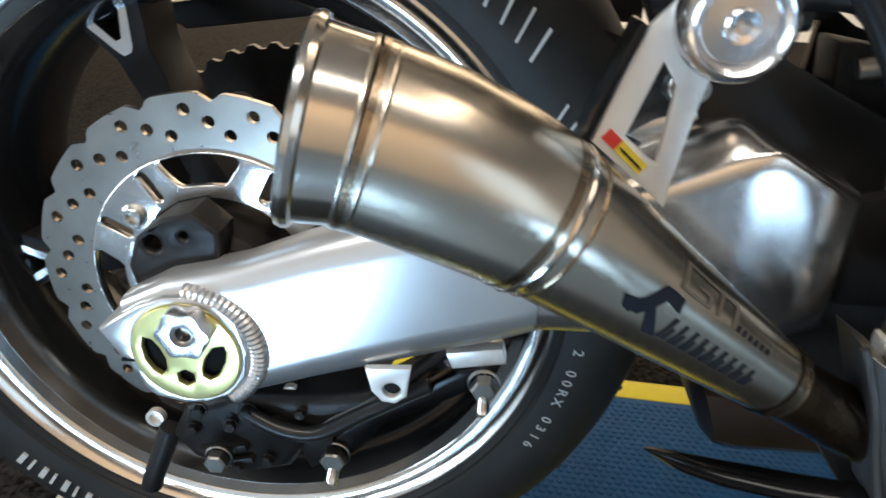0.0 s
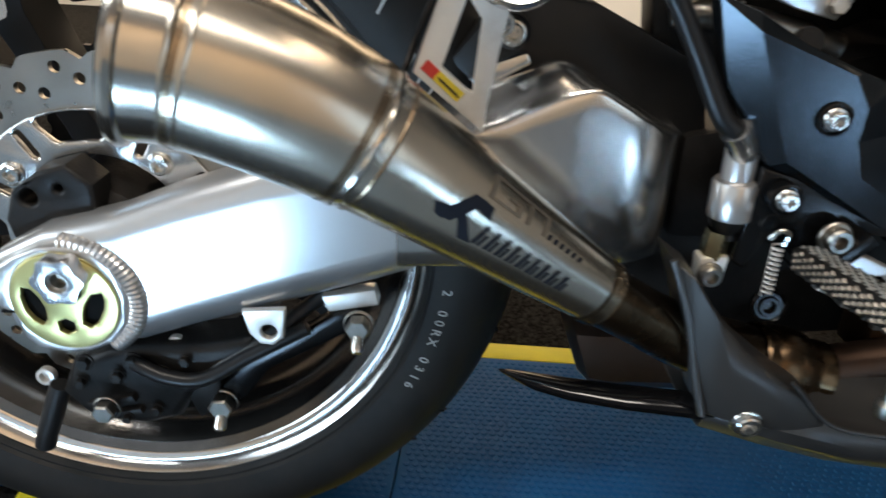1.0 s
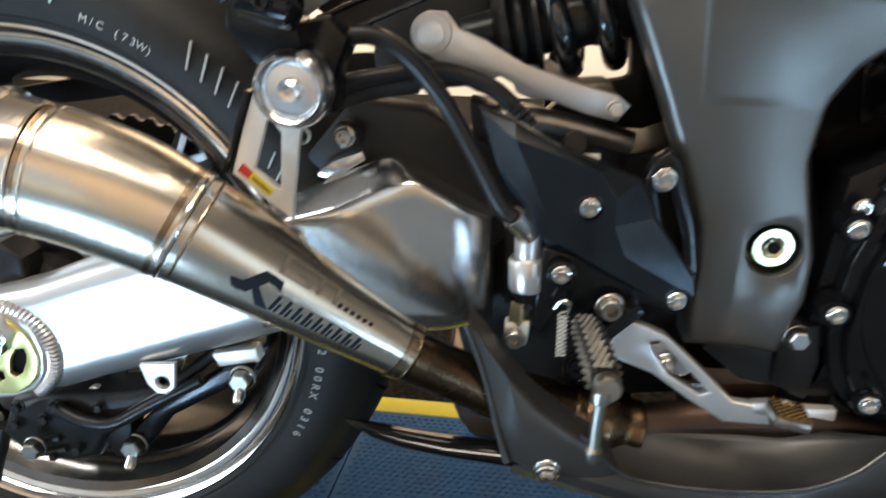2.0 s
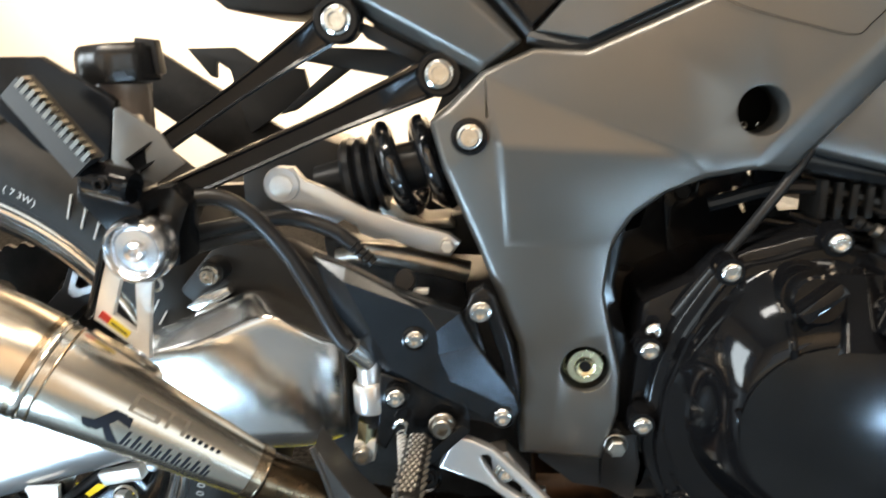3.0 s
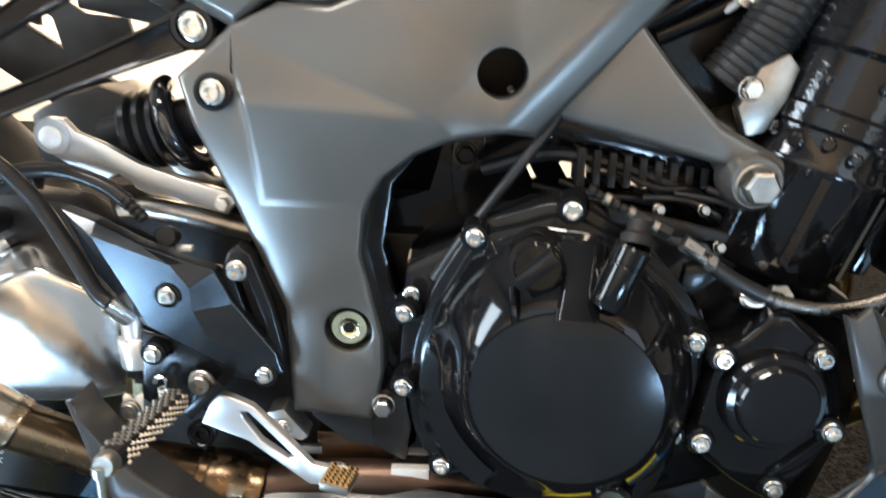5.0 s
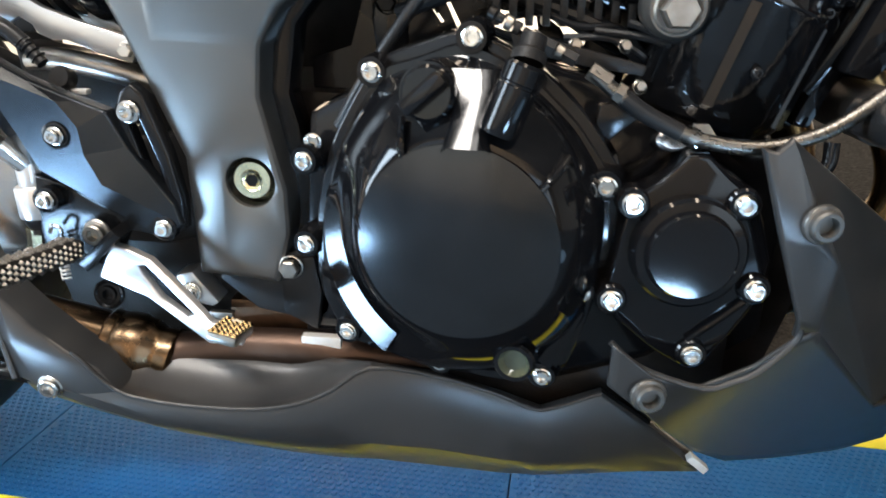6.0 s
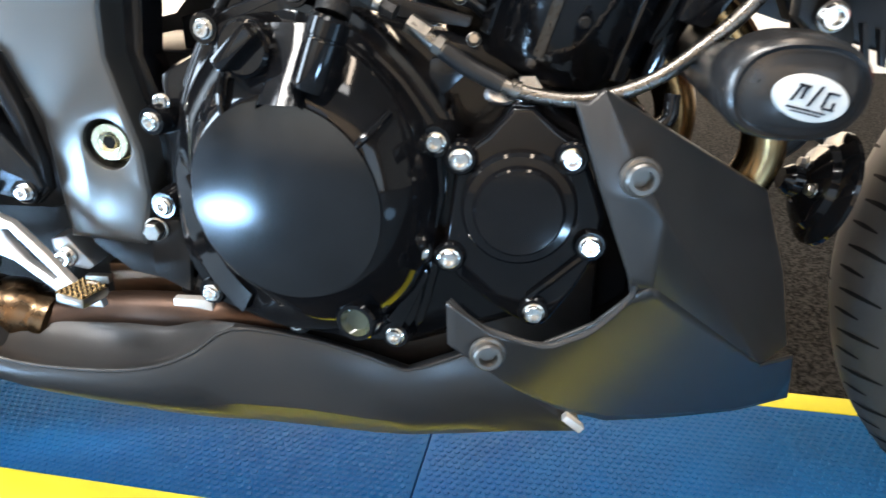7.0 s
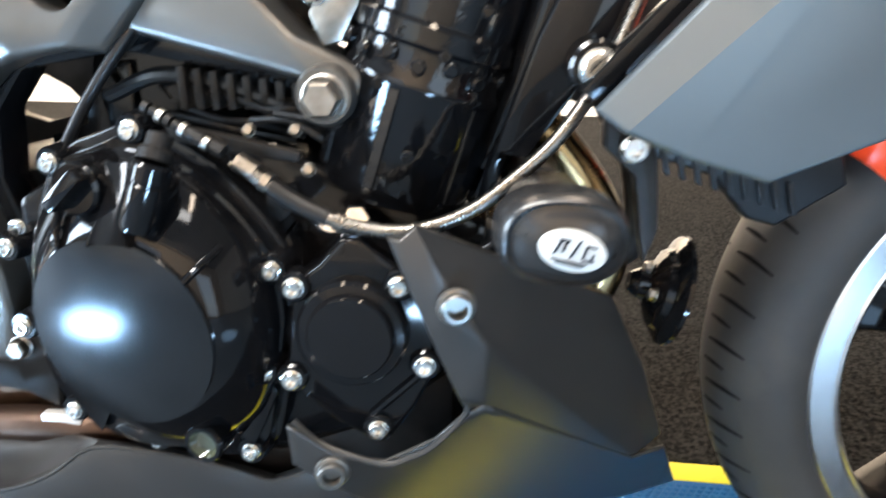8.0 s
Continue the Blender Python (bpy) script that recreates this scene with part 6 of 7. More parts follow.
part("water_pipe", tube([(0.985, -0.135, 0.485, 0.014), (1.005, -0.145, 0.530, 0.0145), (1.025, -0.150, 0.590, 0.015), (1.045, -0.145, 0.66, 0.015)], 0, 20), gloss_black, block)
flat = part("head_cover", bevel_sharp(prism([(0.990, 0.500), (1.010, 0.495), (1.055, 0.560), (1.085, 0.64), (1.05, 0.64), (1.015, 0.57)], -0.175, -0.14), 0.004), gloss_black, bike, "black cylinder head cover")
part("cover_seat", lathe([(0.017, -0.02), (0.017, 0.0), (0.0145, 0.002), (0, 0.002)], (1.050, -0.187, 0.553), (0, -1, 0), 28), gloss_black, flat)
bolt(flat, (1.050, -0.190, 0.553), 0.0125, "button", zinc)
# throttle body corner seen past the frame
throttle = part("throttle_body", bevel_sharp(prism([(0.815, 0.600), (0.86, 0.575), (0.95, 0.60), (0.97, 0.74), (0.82, 0.74)], -0.115, 0.11), 0.006), dark_metal, bike, "dark throttle bodies and hoses")
part("corrugated_hose", tube([(0.870, -0.135, 0.600), (0.895, -0.140, 0.635), (0.915, -0.142, 0.680), (0.930, -0.142, 0.730)], 0.021, 22), hose_rubber, throttle, "dark ridged rubber hose")
for i in range(20):
    q = curve_points([(0.870, -0.135, 0.600), (0.895, -0.140, 0.635), (0.915, -0.142, 0.680), (0.930, -0.142, 0.730)], 7)
    c = q[min(i, len(q) - 2)]
    part("hose_ridge", lathe([(0.0208, -0.0014), (0.0222, 0), (0.0208, 0.0014)], c, q[min(i, len(q) - 2) + 1] - c, 22), hose_rubber, throttle)
part("cross_tube", tube([(0.806, -0.120, 0.636), (0.850, -0.123, 0.660), (0.92, -0.126, 0.702), (0.98, -0.126, 0.735)], 0.0085, 16), gloss_black, throttle)
part("cross_tube", tube([(0.822, -0.118, 0.630), (0.870, -0.120, 0.652), (0.93, -0.122, 0.688)], 0.0075, 16), gloss_black, throttle)
part("plug_cap", lathe([(0.012, 0), (0.013, 0.010), (0.010, 0.022), (0, 0.022)], (0.822, -0.105, 0.668), (0.4, -1, 0.4), 18), orange_red, throttle, "orange red connector")
part("union", bevel_sharp(prism([(0.872, 0.585), (0.884, 0.612), (0.902, 0.622), (0.911, 0.612), (0.905, 0.590), (0.893, 0.568), (0.880, 0.565)], -0.160, -0.145), 0.003), dull_bolt, throttle, "dull cast union")
bolt(throttle, (0.878, -0.162, 0.598), 0.0085, "hex", zinc)
for x, z in ((0.860, 0.699), (0.880, 0.658)):
    part("clamp_screw", lathe([(0.0085, 0), (0.0085, 0.004), (0.0062, 0.004), (0.0062, 0.012), (0.003, 0.012), (0.003, 0.008), (0, 0.008)], (x, -0.128, z), (0, -1, 0.2), 18), zinc, throttle)
    part("clamp_band", tube([(x - 0.020, -0.120, z - 0.012), (x - 0.008, -0.126, z - 0.006), (x + 0.006, -0.126, z + 0.010)], 0.0035, 8), bare_steel, throttle)
# breather hose over the cover and wiring behind
part("breather_hose", tube([(0.664, -0.150, 0.452), (0.682, -0.156, 0.482), (0.712, -0.160, 0.525), (0.740, -0.155, 0.562), (0.752, -0.150, 0.578)], 0.0042, 12), hose_rubber, bike)
bolt(crankcase, (0.6860, -0.066, 0.5340), 0.0095, "hex", dark_metal)
part("case_lug", bevel_sharp(prism([(0.680, 0.470), (0.673, 0.521), (0.674, 0.549), (0.703, 0.551), (0.702, 0.522), (0.700, 0.470)], -0.066, -0.038), 0.003), case_black, crankcase)
part("reinforcement", bevel_sharp(prism([(0.612, 0.300), (0.612, 0.345), (0.640, 0.350), (0.645, 0.32), (0.640, 0.285)], -0.150, -0.10), 0.004), dark_metal, crankcase)
bolt(crankcase, (0.6225, -0.153, 0.3420), 0.0095, "hex", dull_bolt)
random.seed(7)
wires = part("wiring", tube([(0.70, -0.10, 0.528), (0.76, -0.12, 0.545), (0.84, -0.13, 0.525), (0.88, -0.14, 0.498)], 0.006, 10), hose_rubber, bike, "tangle of dark wiring above the engine")
for i in range(7):
    y0, z0 = -0.10 - 0.009 * i, 0.515 + 0.006 * (i % 4)
    part("wire", tube([(0.74 + 0.02 * i, y0, z0), (0.77 + 0.02 * i, y0 - 0.01, z0 + 0.012 * random.uniform(-1, 1)), (0.80 + 0.018 * i, y0 - 0.015, z0 - 0.01), (0.84 + 0.01 * i, y0, z0 - 0.022)], 0.0026, 8, 4), hose_rubber, wires)
for i in range(9):
    part("starter_rib", bevel_sharp(box(0.770 + 0.0115 * i, 0.7755 + 0.0115 * i, -0.135, -0.10, 0.522, 0.552 - 0.0018 * i), 0.001), dark_metal, wires)
# clutch cable: fittings and braided hose, sweeping forward
line = part("clutch_line", tube([(0.834, -0.205, 0.5000), (0.857, -0.208, 0.4830), (0.880, -0.210, 0.4700), (0.910, -0.212, 0.4610), (0.940, -0.212, 0.4600), (0.972, -0.210, 0.4700), (1.000, -0.205, 0.4890), (1.030, -0.195, 0.5160), (1.060, -0.18, 0.56), (1.085, -0.17, 0.62)], 0.0045, 14), braid, bike, "steel braided clutch line")
for c, d, r, h in (((0.800, -0.196, 0.518), (1, -0.2, -0.45), 0.0045, 0.012), ((0.815, -0.199, 0.511), (1, -0.2, -0.5), 0.0049, 0.010), ((0.832, -0.2035, 0.5015), (1, -0.15, -0.6), 0.0060, 0.014), ((0.848, -0.207, 0.4905), (1, -0.1, -0.6), 0.0062, 0.005)):
    part("fitting", bevel_sharp(lathe([(0, 0), (r, 0), (r, h), (0, h)], c, d, 6), 0.0008), dull_bolt if r > 0.0050 else dark_metal, line, "dull hexagonal fitting" if r > 0.0050 else "")
part("heat_sleeve", tube([(0.853, -0.2075, 0.4860), (0.868, -0.209, 0.4765), (0.888, -0.2105, 0.4668)], 0.0054, 14), hose_rubber, line)
part("hose_p_clip", lathe([(0.0060, -0.003), (0.0060, 0.003), (0.0044, 0.003), (0.0044, -0.003)], (0.895, -0.211, 0.4645), (1, 0, -0.4), 16), braid, line)

# ---- exhaust under the engine ----
collector = part("exhaust_collector", tube([(0.472, -0.152, 0.265, 0.0235), (0.498, -0.150, 0.258, 0.0225), (0.525, -0.147, 0.257, 0.0170), (0.575, -0.145, 0.264, 0.0160), (0.66, -0.145, 0.264, 0.0165), (0.80, -0.12, 0.235, 0.018)], 0, 30), hot_shell, bike, "heat-browned exhaust collector below the engine")
for x, y, z, r in ((0.466, -0.1525, 0.2670, 0.0250),):
    part("clamp_ring", lathe([(r, -0.005), (r + 0.0015, -0.003), (r + 0.0015, 0.003), (r, 0.005), (r - 0.006, 0.005), (r - 0.006, -0.005)], (x, y, z), (1, 0.06, -0.28), 32), hot_pipe, collector)
box_rings = []
for x, s in ((0.322, 0.78), (0.334, 0.96), (0.352, 1.0), (0.46, 1.0), (0.50, 0.85)):
    box_rings.append([(x + 0.033 + 0.02 * (1 - s) - 0.35 * (s * z - 0.02), 0.028 + s * y, 0.192 + s * z) for y, z in ((-0.085, 0.005), (-0.08, 0.025), (-0.06, 0.04), (0.06, 0.04), (0.085, 0.0), (0.06, -0.04), (-0.06, -0.042), (-0.082, -0.02))])
part("catalyst_box", bevel_sharp(loft(box_rings), 0.006, 3, 25), hot_shell, collector, "brown heat-stained catalyst box")
for i in range(4):
    y = -0.11 + i * 0.07
    s = 0.05 * min(i, 2)
    part("header_pipe", tube([(1.00 - s, y, 0.53), (1.040 - s, y, 0.485), (1.066 - s, y, 0.445), (1.075 - s, y, 0.412), (1.068 - s, y, 0.382), (1.045 - s, y, 0.345), (1.00 - s, y * 0.8, 0.30), (0.95 - s, y * 0.6, 0.26), (0.84, -0.05, 0.22)], 0.0165, 22), header_gold, collector, "straw coloured header pipe")
part("ball_joint", lathe([(0.0225, -0.020), (0.0262, -0.017), (0.0285, -0.008), (0.0290, 0.002), (0.0275, 0.011), (0.0240, 0.017), (0.0232, 0.022), (0.0245, 0.026), (0.0245, 0.032), (0.0200, 0.035)], (0.484, -0.1510, 0.2610), (1, 0.06, -0.28), 36), hot_pipe, collector, "browned ball joint of the exhaust", 50)
part("sump_plate", bevel_sharp(prism([(0.56, 0.30), (0.66, 0.30), (0.66, 0.26), (0.56, 0.25)], -0.13, -0.09), 0.003), hot_dark, collector)
part("sump_tab", bevel_sharp(box(0.628, 0.660, -0.158, -0.150, 0.268, 0.284), 0.001), bare_steel, collector, "pale metal tab")
part("sump_tab", bevel_sharp(box(0.548, 0.568, -0.146, -0.140, 0.288, 0.295), 0.001), dull_bolt, collector)

# knurled adjusters and small unions along the clutch cable above the cover
for i in range(9):
    r = (0.0040, 0.0030, 0.0046)[i % 3]
    part("adjuster", bevel_sharp(lathe([(0, 0), (r, 0), (r, 0.0042), (0, 0.0042)], (0.770 + 0.0052 * i, -0.187 - 0.0016 * i, 0.533 - 0.0026 * i), (1, -0.2, -0.5), 12), 0.0006), dull_bolt if i % 3 == 2 else dark_metal, line)
for x, y, z in ((0.826, -0.160, 0.512), (0.842, -0.165, 0.500), (0.858, -0.160, 0.512), (0.868, -0.172, 0.488), (0.812, -0.168, 0.488)):
    bolt(crankcase, (x, y, z), 0.0046, "hex", dull_bolt, (0.1, -1, 0.3))
part("cable_bracket", bevel_sharp(prism([(0.842, 0.478), (0.862, 0.482), (0.866, 0.470), (0.850, 0.455), (0.840, 0.462)], -0.186, -0.176), 0.0015), plate_black, crankcase)

# ---- belly pan: skin lofted along the bike ----
pan = []
for x, shelf, top, mid, low in (
        (0.420, (-0.180, 0.2660), (-0.196, 0.2650), (-0.200, 0.2530), (-0.174, 0.2300)),
        (0.470, (-0.158, 0.2700), (-0.203, 0.2590), (-0.206, 0.2400), (-0.158, 0.2040)),
        (0.520, (-0.156, 0.2690), (-0.206, 0.2480), (-0.206, 0.2270), (-0.146, 0.1820)),
        (0.570, (-0.155, 0.2665), (-0.207, 0.2440), (-0.204, 0.2200), (-0.142, 0.1700)),
        (0.620, (-0.156, 0.2655), (-0.205, 0.2460), (-0.201, 0.2140), (-0.138, 0.1590)),
        (0.660, (-0.162, 0.2680), (-0.200, 0.2600), (-0.197, 0.2120), (-0.136, 0.1520)),
        (0.690, (-0.183, 0.2790), (-0.192, 0.2790), (-0.193, 0.2130), (-0.134, 0.1480)),
        (0.740, (-0.179, 0.2715), (-0.187, 0.2720), (-0.188, 0.2080), (-0.132, 0.1430)),
        (0.790, (-0.172, 0.2530), (-0.180, 0.2540), (-0.182, 0.1980), (-0.130, 0.1410)),
        (0.820, (-0.168, 0.2400), (-0.176, 0.2410), (-0.177, 0.1930), (-0.129, 0.1420)),
        (0.865, (-0.166, 0.2580), (-0.174, 0.2590), (-0.170, 0.1930), (-0.128, 0.1460)),
        (0.905, (-0.153, 0.2240), (-0.160, 0.2240), (-0.158, 0.1900), (-0.129, 0.1520)),
        (0.940, (-0.139, 0.1900), (-0.146, 0.1900), (-0.145, 0.1780), (-0.129, 0.1590)),
        (0.958, (-0.130, 0.1720), (-0.136, 0.1730), (-0.136, 0.1690), (-0.129, 0.1640))):
    low = (low[0], low[1] + 0.007)
    m1 = ((top[0] + mid[0]) / 2 - 0.003, (top[1] + mid[1]) / 2)
    m2 = ((mid[0] + low[0]) / 2 - 0.006, (mid[1] + low[1]) / 2 - 0.0035)
    reach = min(1.0, max(0.0, (x - 0.36) / 0.16))
    wide, deep = top[0] - shelf[0], shelf[1] - top[1]
    dip = min(1.0, max(0.0, deep / 0.02))
    hollow = [(shelf[0] + 0.16 * wide, shelf[1] - 0.50 * deep), (shelf[0] + 0.38 * wide, shelf[1] - 0.86 * deep), (shelf[0] + 0.66 * wide, top[1] - 0.0030 * dip), (shelf[0] + 0.88 * wide, top[1] - 0.0036 * dip)]
    pan.append([(x, y, z) for y, z in (shelf, *hollow, top, (top[0] - 0.0015, top[1] - 0.004), m1, mid, m2, low, (low[0] + 0.004 + 0.056 * reach, low[1] + 0.002 - 0.008 * reach), (low[0] * (1 - reach) + 0.006 * (1 - reach), low[1] + 0.004 - 0.012 * reach))])
bm = loft(pan, closed=False)
belly_pan = part("belly_pan", bm, belly_paint, bike, "dark graphite belly pan with a scooped side", 30)
thick = belly_pan.modifiers.new("thickness", "SOLIDIFY")
thick.thickness, thick.offset = 0.0016, 0
part("pan_edge", tube([(0.466, -0.2075, 0.2870), (0.474, -0.2075, 0.2790), (0.485, -0.2080, 0.2660), (0.498, -0.2080, 0.2555), (0.515, -0.2078, 0.2500), (0.550, -0.2078, 0.2462), (0.600, -0.2072, 0.2462), (0.635, -0.2043, 0.2515), (0.662, -0.1995, 0.2625), (0.690, -0.1925, 0.2795), (0.740, -0.1875, 0.2730), (0.790, -0.1805, 0.2548), (0.820, -0.1765, 0.2418), (0.865, -0.1745, 0.2590)], 0.0016, 8, 3), belly_paint, belly_pan)
blade = []
for x, y, z, h, w in ((0.2885, -0.1720, 0.2670, 0.0006, 0.0010), (0.298, -0.1735, 0.2645, 0.0028, 0.0040), (0.312, -0.1755, 0.2610, 0.0050, 0.0070), (0.335, -0.1790, 0.2578, 0.0060, 0.0095), (0.370, -0.1840, 0.2560, 0.0062, 0.0110), (0.410, -0.1905, 0.2565, 0.0068, 0.0110), (0.450, -0.1960, 0.2560, 0.0070, 0.0090)):
    blade.append([(x, y + w * q, z + h * p) for q, p in ((0.9, 0.5), (0.2, 1.0), (-0.6, 0.8), (-1.0, 0.1), (-0.7, -0.8), (0.1, -1.0), (0.9, -0.4))])
part("tail_blade", loft(blade), gloss_black, belly_pan, "thin black tail of the belly pan", 50)
bolt(belly_pan, (0.444, -0.2060, 0.2560), 0.0105, "button", zinc, (0, -1, -0.15))
collar = {"a": (0.3850, -0.190, 0.3610), "b": (0.3960, -0.204, 0.3560), "c": (0.4150, -0.205, 0.3280), "d": (0.4350, -0.205, 0.3060), "e": (0.4600, -0.206, 0.2860), "f": (0.4830, -0.206, 0.2720), "g": (0.4960, -0.206, 0.2520), "h": (0.4700, -0.208, 0.2480), "i": (0.4350, -0.208, 0.2550), "j": (0.4150, -0.205, 0.2600), "k": (0.4060, -0.200, 0.2900), "l": (0.3960, -0.195, 0.3280), "m": (0.425, -0.213, 0.295)}
part("pan_collar", facets(collar, ["a l b", "l k m c b", "c m d", "d m e", "e m h g f", "h m i", "i m k j"], 0.034, 0.003), belly_paint, belly_pan, "smooth collar round the exhaust link pipe", 40)
part("collar_edge", tube([(0.3850, -0.192, 0.3620), (0.3975, -0.197, 0.3280), (0.4070, -0.201, 0.2900), (0.4150, -0.206, 0.2600)], 0.0026, 10), belly_paint, belly_pan)

# ---- lower side fairing ----
sv = {"a": (0.9290, -0.238, 0.4640), "a2": (0.9360, -0.239, 0.4620), "b": (0.9550, -0.2365, 0.4480), "d": (1.0780, -0.1250, 0.3780), "e": (1.1160, -0.0870, 0.2950), "o": (0.9730, -0.2240, 0.3420), "p": (0.9700, -0.2350, 0.3560), "q": (0.9490, -0.2370, 0.4100), "r": (0.9860, -0.2340, 0.3950), "s": (1.1120, -0.0910, 0.2120), "t": (0.9850, -0.2265, 0.3480), "u": (0.9680, -0.2385, 0.4080), "v": (1.1420, -0.0610, 0.2150)}
lower_fairing = part("lower_fairing", facets(sv, ["a q u b a2", "q p t r u", "p o t", "u r b", "b r s v e d", "r t s"], 0.004, 0.0012, (), 0.003), belly_paint, bike, "dark graphite lower side fairing with sharp creases", 30)
thick = lower_fairing.modifiers.new("thickness", "SOLIDIFY")
thick.thickness, thick.offset = 0.0025, 0


def level(table, x):
    """Height at x along a table of (x, z) corners."""
    for (x0, z0), (x1, z1) in zip(table, table[1:]):
        if x <= x1:
            break
    return z0 + (z1 - z0) * (x - x0) / (x1 - x0)


upper_edge = ((0.8575, 0.3360), (0.8860, 0.3120), (0.9190, 0.3040), (0.9520, 0.3190), (0.9730, 0.3420), (0.9850, 0.3480), (1.1120, 0.2120), (1.1420, 0.2150), (1.1720, 0.1330))
lower_edge = ((0.8575, 0.3030), (0.8870, 0.2780), (0.9380, 0.2130), (0.9800, 0.1750), (1.0390, 0.1520), (1.1170, 0.1300), (1.1720, 0.1310))


def panel_y(x, z):
    """The lower panel: upright behind, leaning in and forward past a soft turn."""
    back, lean_in = -0.2345 - 0.15 * (z - 0.31), -0.2265 + 0.469 * (x - 0.985) - 0.556 * (z - 0.348)
    return back + 0.006 * math.log(1 + math.exp((lean_in - back) / 0.006))


rows = []
for x in (0.8575, 0.864, 0.872, 0.880, 0.887, 0.894, 0.902, 0.910, 0.919, 0.928, 0.936, 0.944, 0.952, 0.959, 0.966, 0.973, 0.979, 0.985, 0.993, 1.001, 1.010, 1.020, 1.032, 1.045, 1.058, 1.072, 1.086, 1.100, 1.112, 1.127, 1.142, 1.155, 1.1719):
    top, low = level(upper_edge, x), level(lower_edge, x)
    heights = [top + (low - top) * u for u in (0.0, 0.06, 0.14, 0.25, 0.37, 0.5, 0.62, 0.74, 0.85, 0.94, 1.0)]
    rows.append([(x, panel_y(x, z), z) for z in heights])
lower_panel = part("lower_panel", loft(rows, closed=False), belly_paint, lower_fairing, "smooth turned lower panel", 60)
thick = lower_panel.modifiers.new("thickness", "SOLIDIFY")
thick.thickness, thick.offset = 0.0025, 0
part("fairing_lip", tube([(0.858, -0.2265, 0.331), (0.870, -0.2300, 0.3210), (0.886, -0.2325, 0.3130), (0.919, -0.2355, 0.3055), (0.936, -0.2345, 0.3105), (0.952, -0.2335, 0.3195), (0.973, -0.2290, 0.3420), (0.971, -0.2305, 0.3560)], 0.0022, 8, 3), belly_paint, lower_fairing)
for x, y, z in ((0.968, -0.2385, 0.4220), (0.884, -0.2355, 0.2985)):
    bolt(lower_fairing, (x, y, z), 0.0122, "button", graphite, (0.15, -1, 0))
part("joint_clip", bevel_sharp(prism([(0.946, 0.193), (0.961, 0.181), (0.957, 0.176), (0.942, 0.188)], -0.156, -0.148), 0.001), bare_steel, belly_pan, "pale clip at the fairing joint")

# ---- crash bobbin ----
rings = []
for y, cx, cz, a, b in ((-0.170, 1.019, 0.474, 0.020, 0.0150), (-0.220, 1.019, 0.477, 0.0240, 0.0180), (-0.258, 1.020, 0.481, 0.0285, 0.0212), (-0.278, 1.020, 0.484, 0.0315, 0.0235), (-0.288, 1.0230, 0.4817, 0.0322, 0.0240), (-0.2930, 1.0240, 0.4812, 0.0308, 0.0228), (-0.2945, 1.0245, 0.4808, 0.0290, 0.0212), (-0.2920, 1.0250, 0.4805, 0.0272, 0.0196), (-0.2940, 1.0256, 0.4801, 0.0225, 0.0155), (-0.2968, 1.0265, 0.4797, 0.0190, 0.0128), (-0.2972, 1.0270, 0.4795, 0.001, 0.001)):
    ring = []
    for i in range(56):
        q = math.tau * i / 56
        c, s = math.cos(q), math.sin(q)
        px = a * math.copysign(abs(c) ** 0.82, c) + 0.10 * b * s
        pz = b * math.copysign(abs(s) ** 0.86, s) - 0.05 * px
        ring.append((cx + px, y, cz + pz))
    rings.append(ring)
crash_bobbin = part("crash_bobbin", loft(rings), slider_plastic, bike, "matt black crash protector with a pale oval badge", 50)
badge = part("badge", prism(circle(1.0270, 0.4795, 0.0165, 44, 0.0102), -0.3010, -0.296, 0.0008), white_paint, bike, "pale oval badge with dark marks")
for x0, x1, z0, z1, sl in ((-0.010, -0.0085, -0.003, 0.007, 0.003), (-0.006, -0.0045, -0.001, 0.007, 0.001), (-0.0095, -0.003, 0.0055, 0.007, 0.0), (0.0005, 0.0018, -0.004, 0.008, 0.004), (0.0065, 0.0078, -0.003, 0.006, 0.001), (0.007, 0.0135, 0.0048, 0.006, 0.0), (0.007, 0.0135, -0.004, -0.0028, 0.0), (0.0115, 0.0128, -0.003, 0.001, 0.0), (-0.012, 0.010, -0.0068, -0.0058, 0.0), (-0.009, 0.008, -0.0085, -0.0078, 0.0)):
    part("badge_mark", prism([(1.0270 + 0.8 * (x0 - sl / 2), 0.4795 + 0.8 * z0), (1.0270 + 0.8 * (x1 - sl / 2), 0.4795 + 0.8 * z0), (1.0270 + 0.8 * (x1 + sl / 2), 0.4795 + 0.8 * z1), (1.0270 + 0.8 * (x0 + sl / 2), 0.4795 + 0.8 * z1)], -0.3017, -0.3005), black_ink, badge)
badge.matrix_local = Matrix.Translation((1.0270, 0, 0.4795)) @ Matrix.Rotation(radians(13), 4, "Y") @ Matrix.Translation((-1.0270, 0, -0.4795))
for x, z in ((1.0065, 0.4855), (1.0470, 0.4755)):
    part("pin_hole", lathe([(0.0018, 0), (0.0018, 0.0006), (0, 0.0006)], (x, -0.2942, z), (0, -1, 0), 10), groove_black, crash_bobbin)
part("slider_stalk", lathe([(0.018, 0), (0.018, 0.08), (0, 0.08)], (1.018, -0.10, 0.474), (0, -1, 0), 24), dark_metal, crash_bobbin)
radiator = part("radiator_bracket", bevel_sharp(prism([(1.058, 0.525), (1.085, 0.516), (1.092, 0.495), (1.096, 0.450), (1.088, 0.425), (1.083, 0.450), (1.078, 0.485), (1.058, 0.503)], -0.178, -0.160), 0.003), dark_metal, bike, "dark radiator bracket")
bolt(radiator, (1.0755, -0.182, 0.504), 0.0095, "button", zinc)
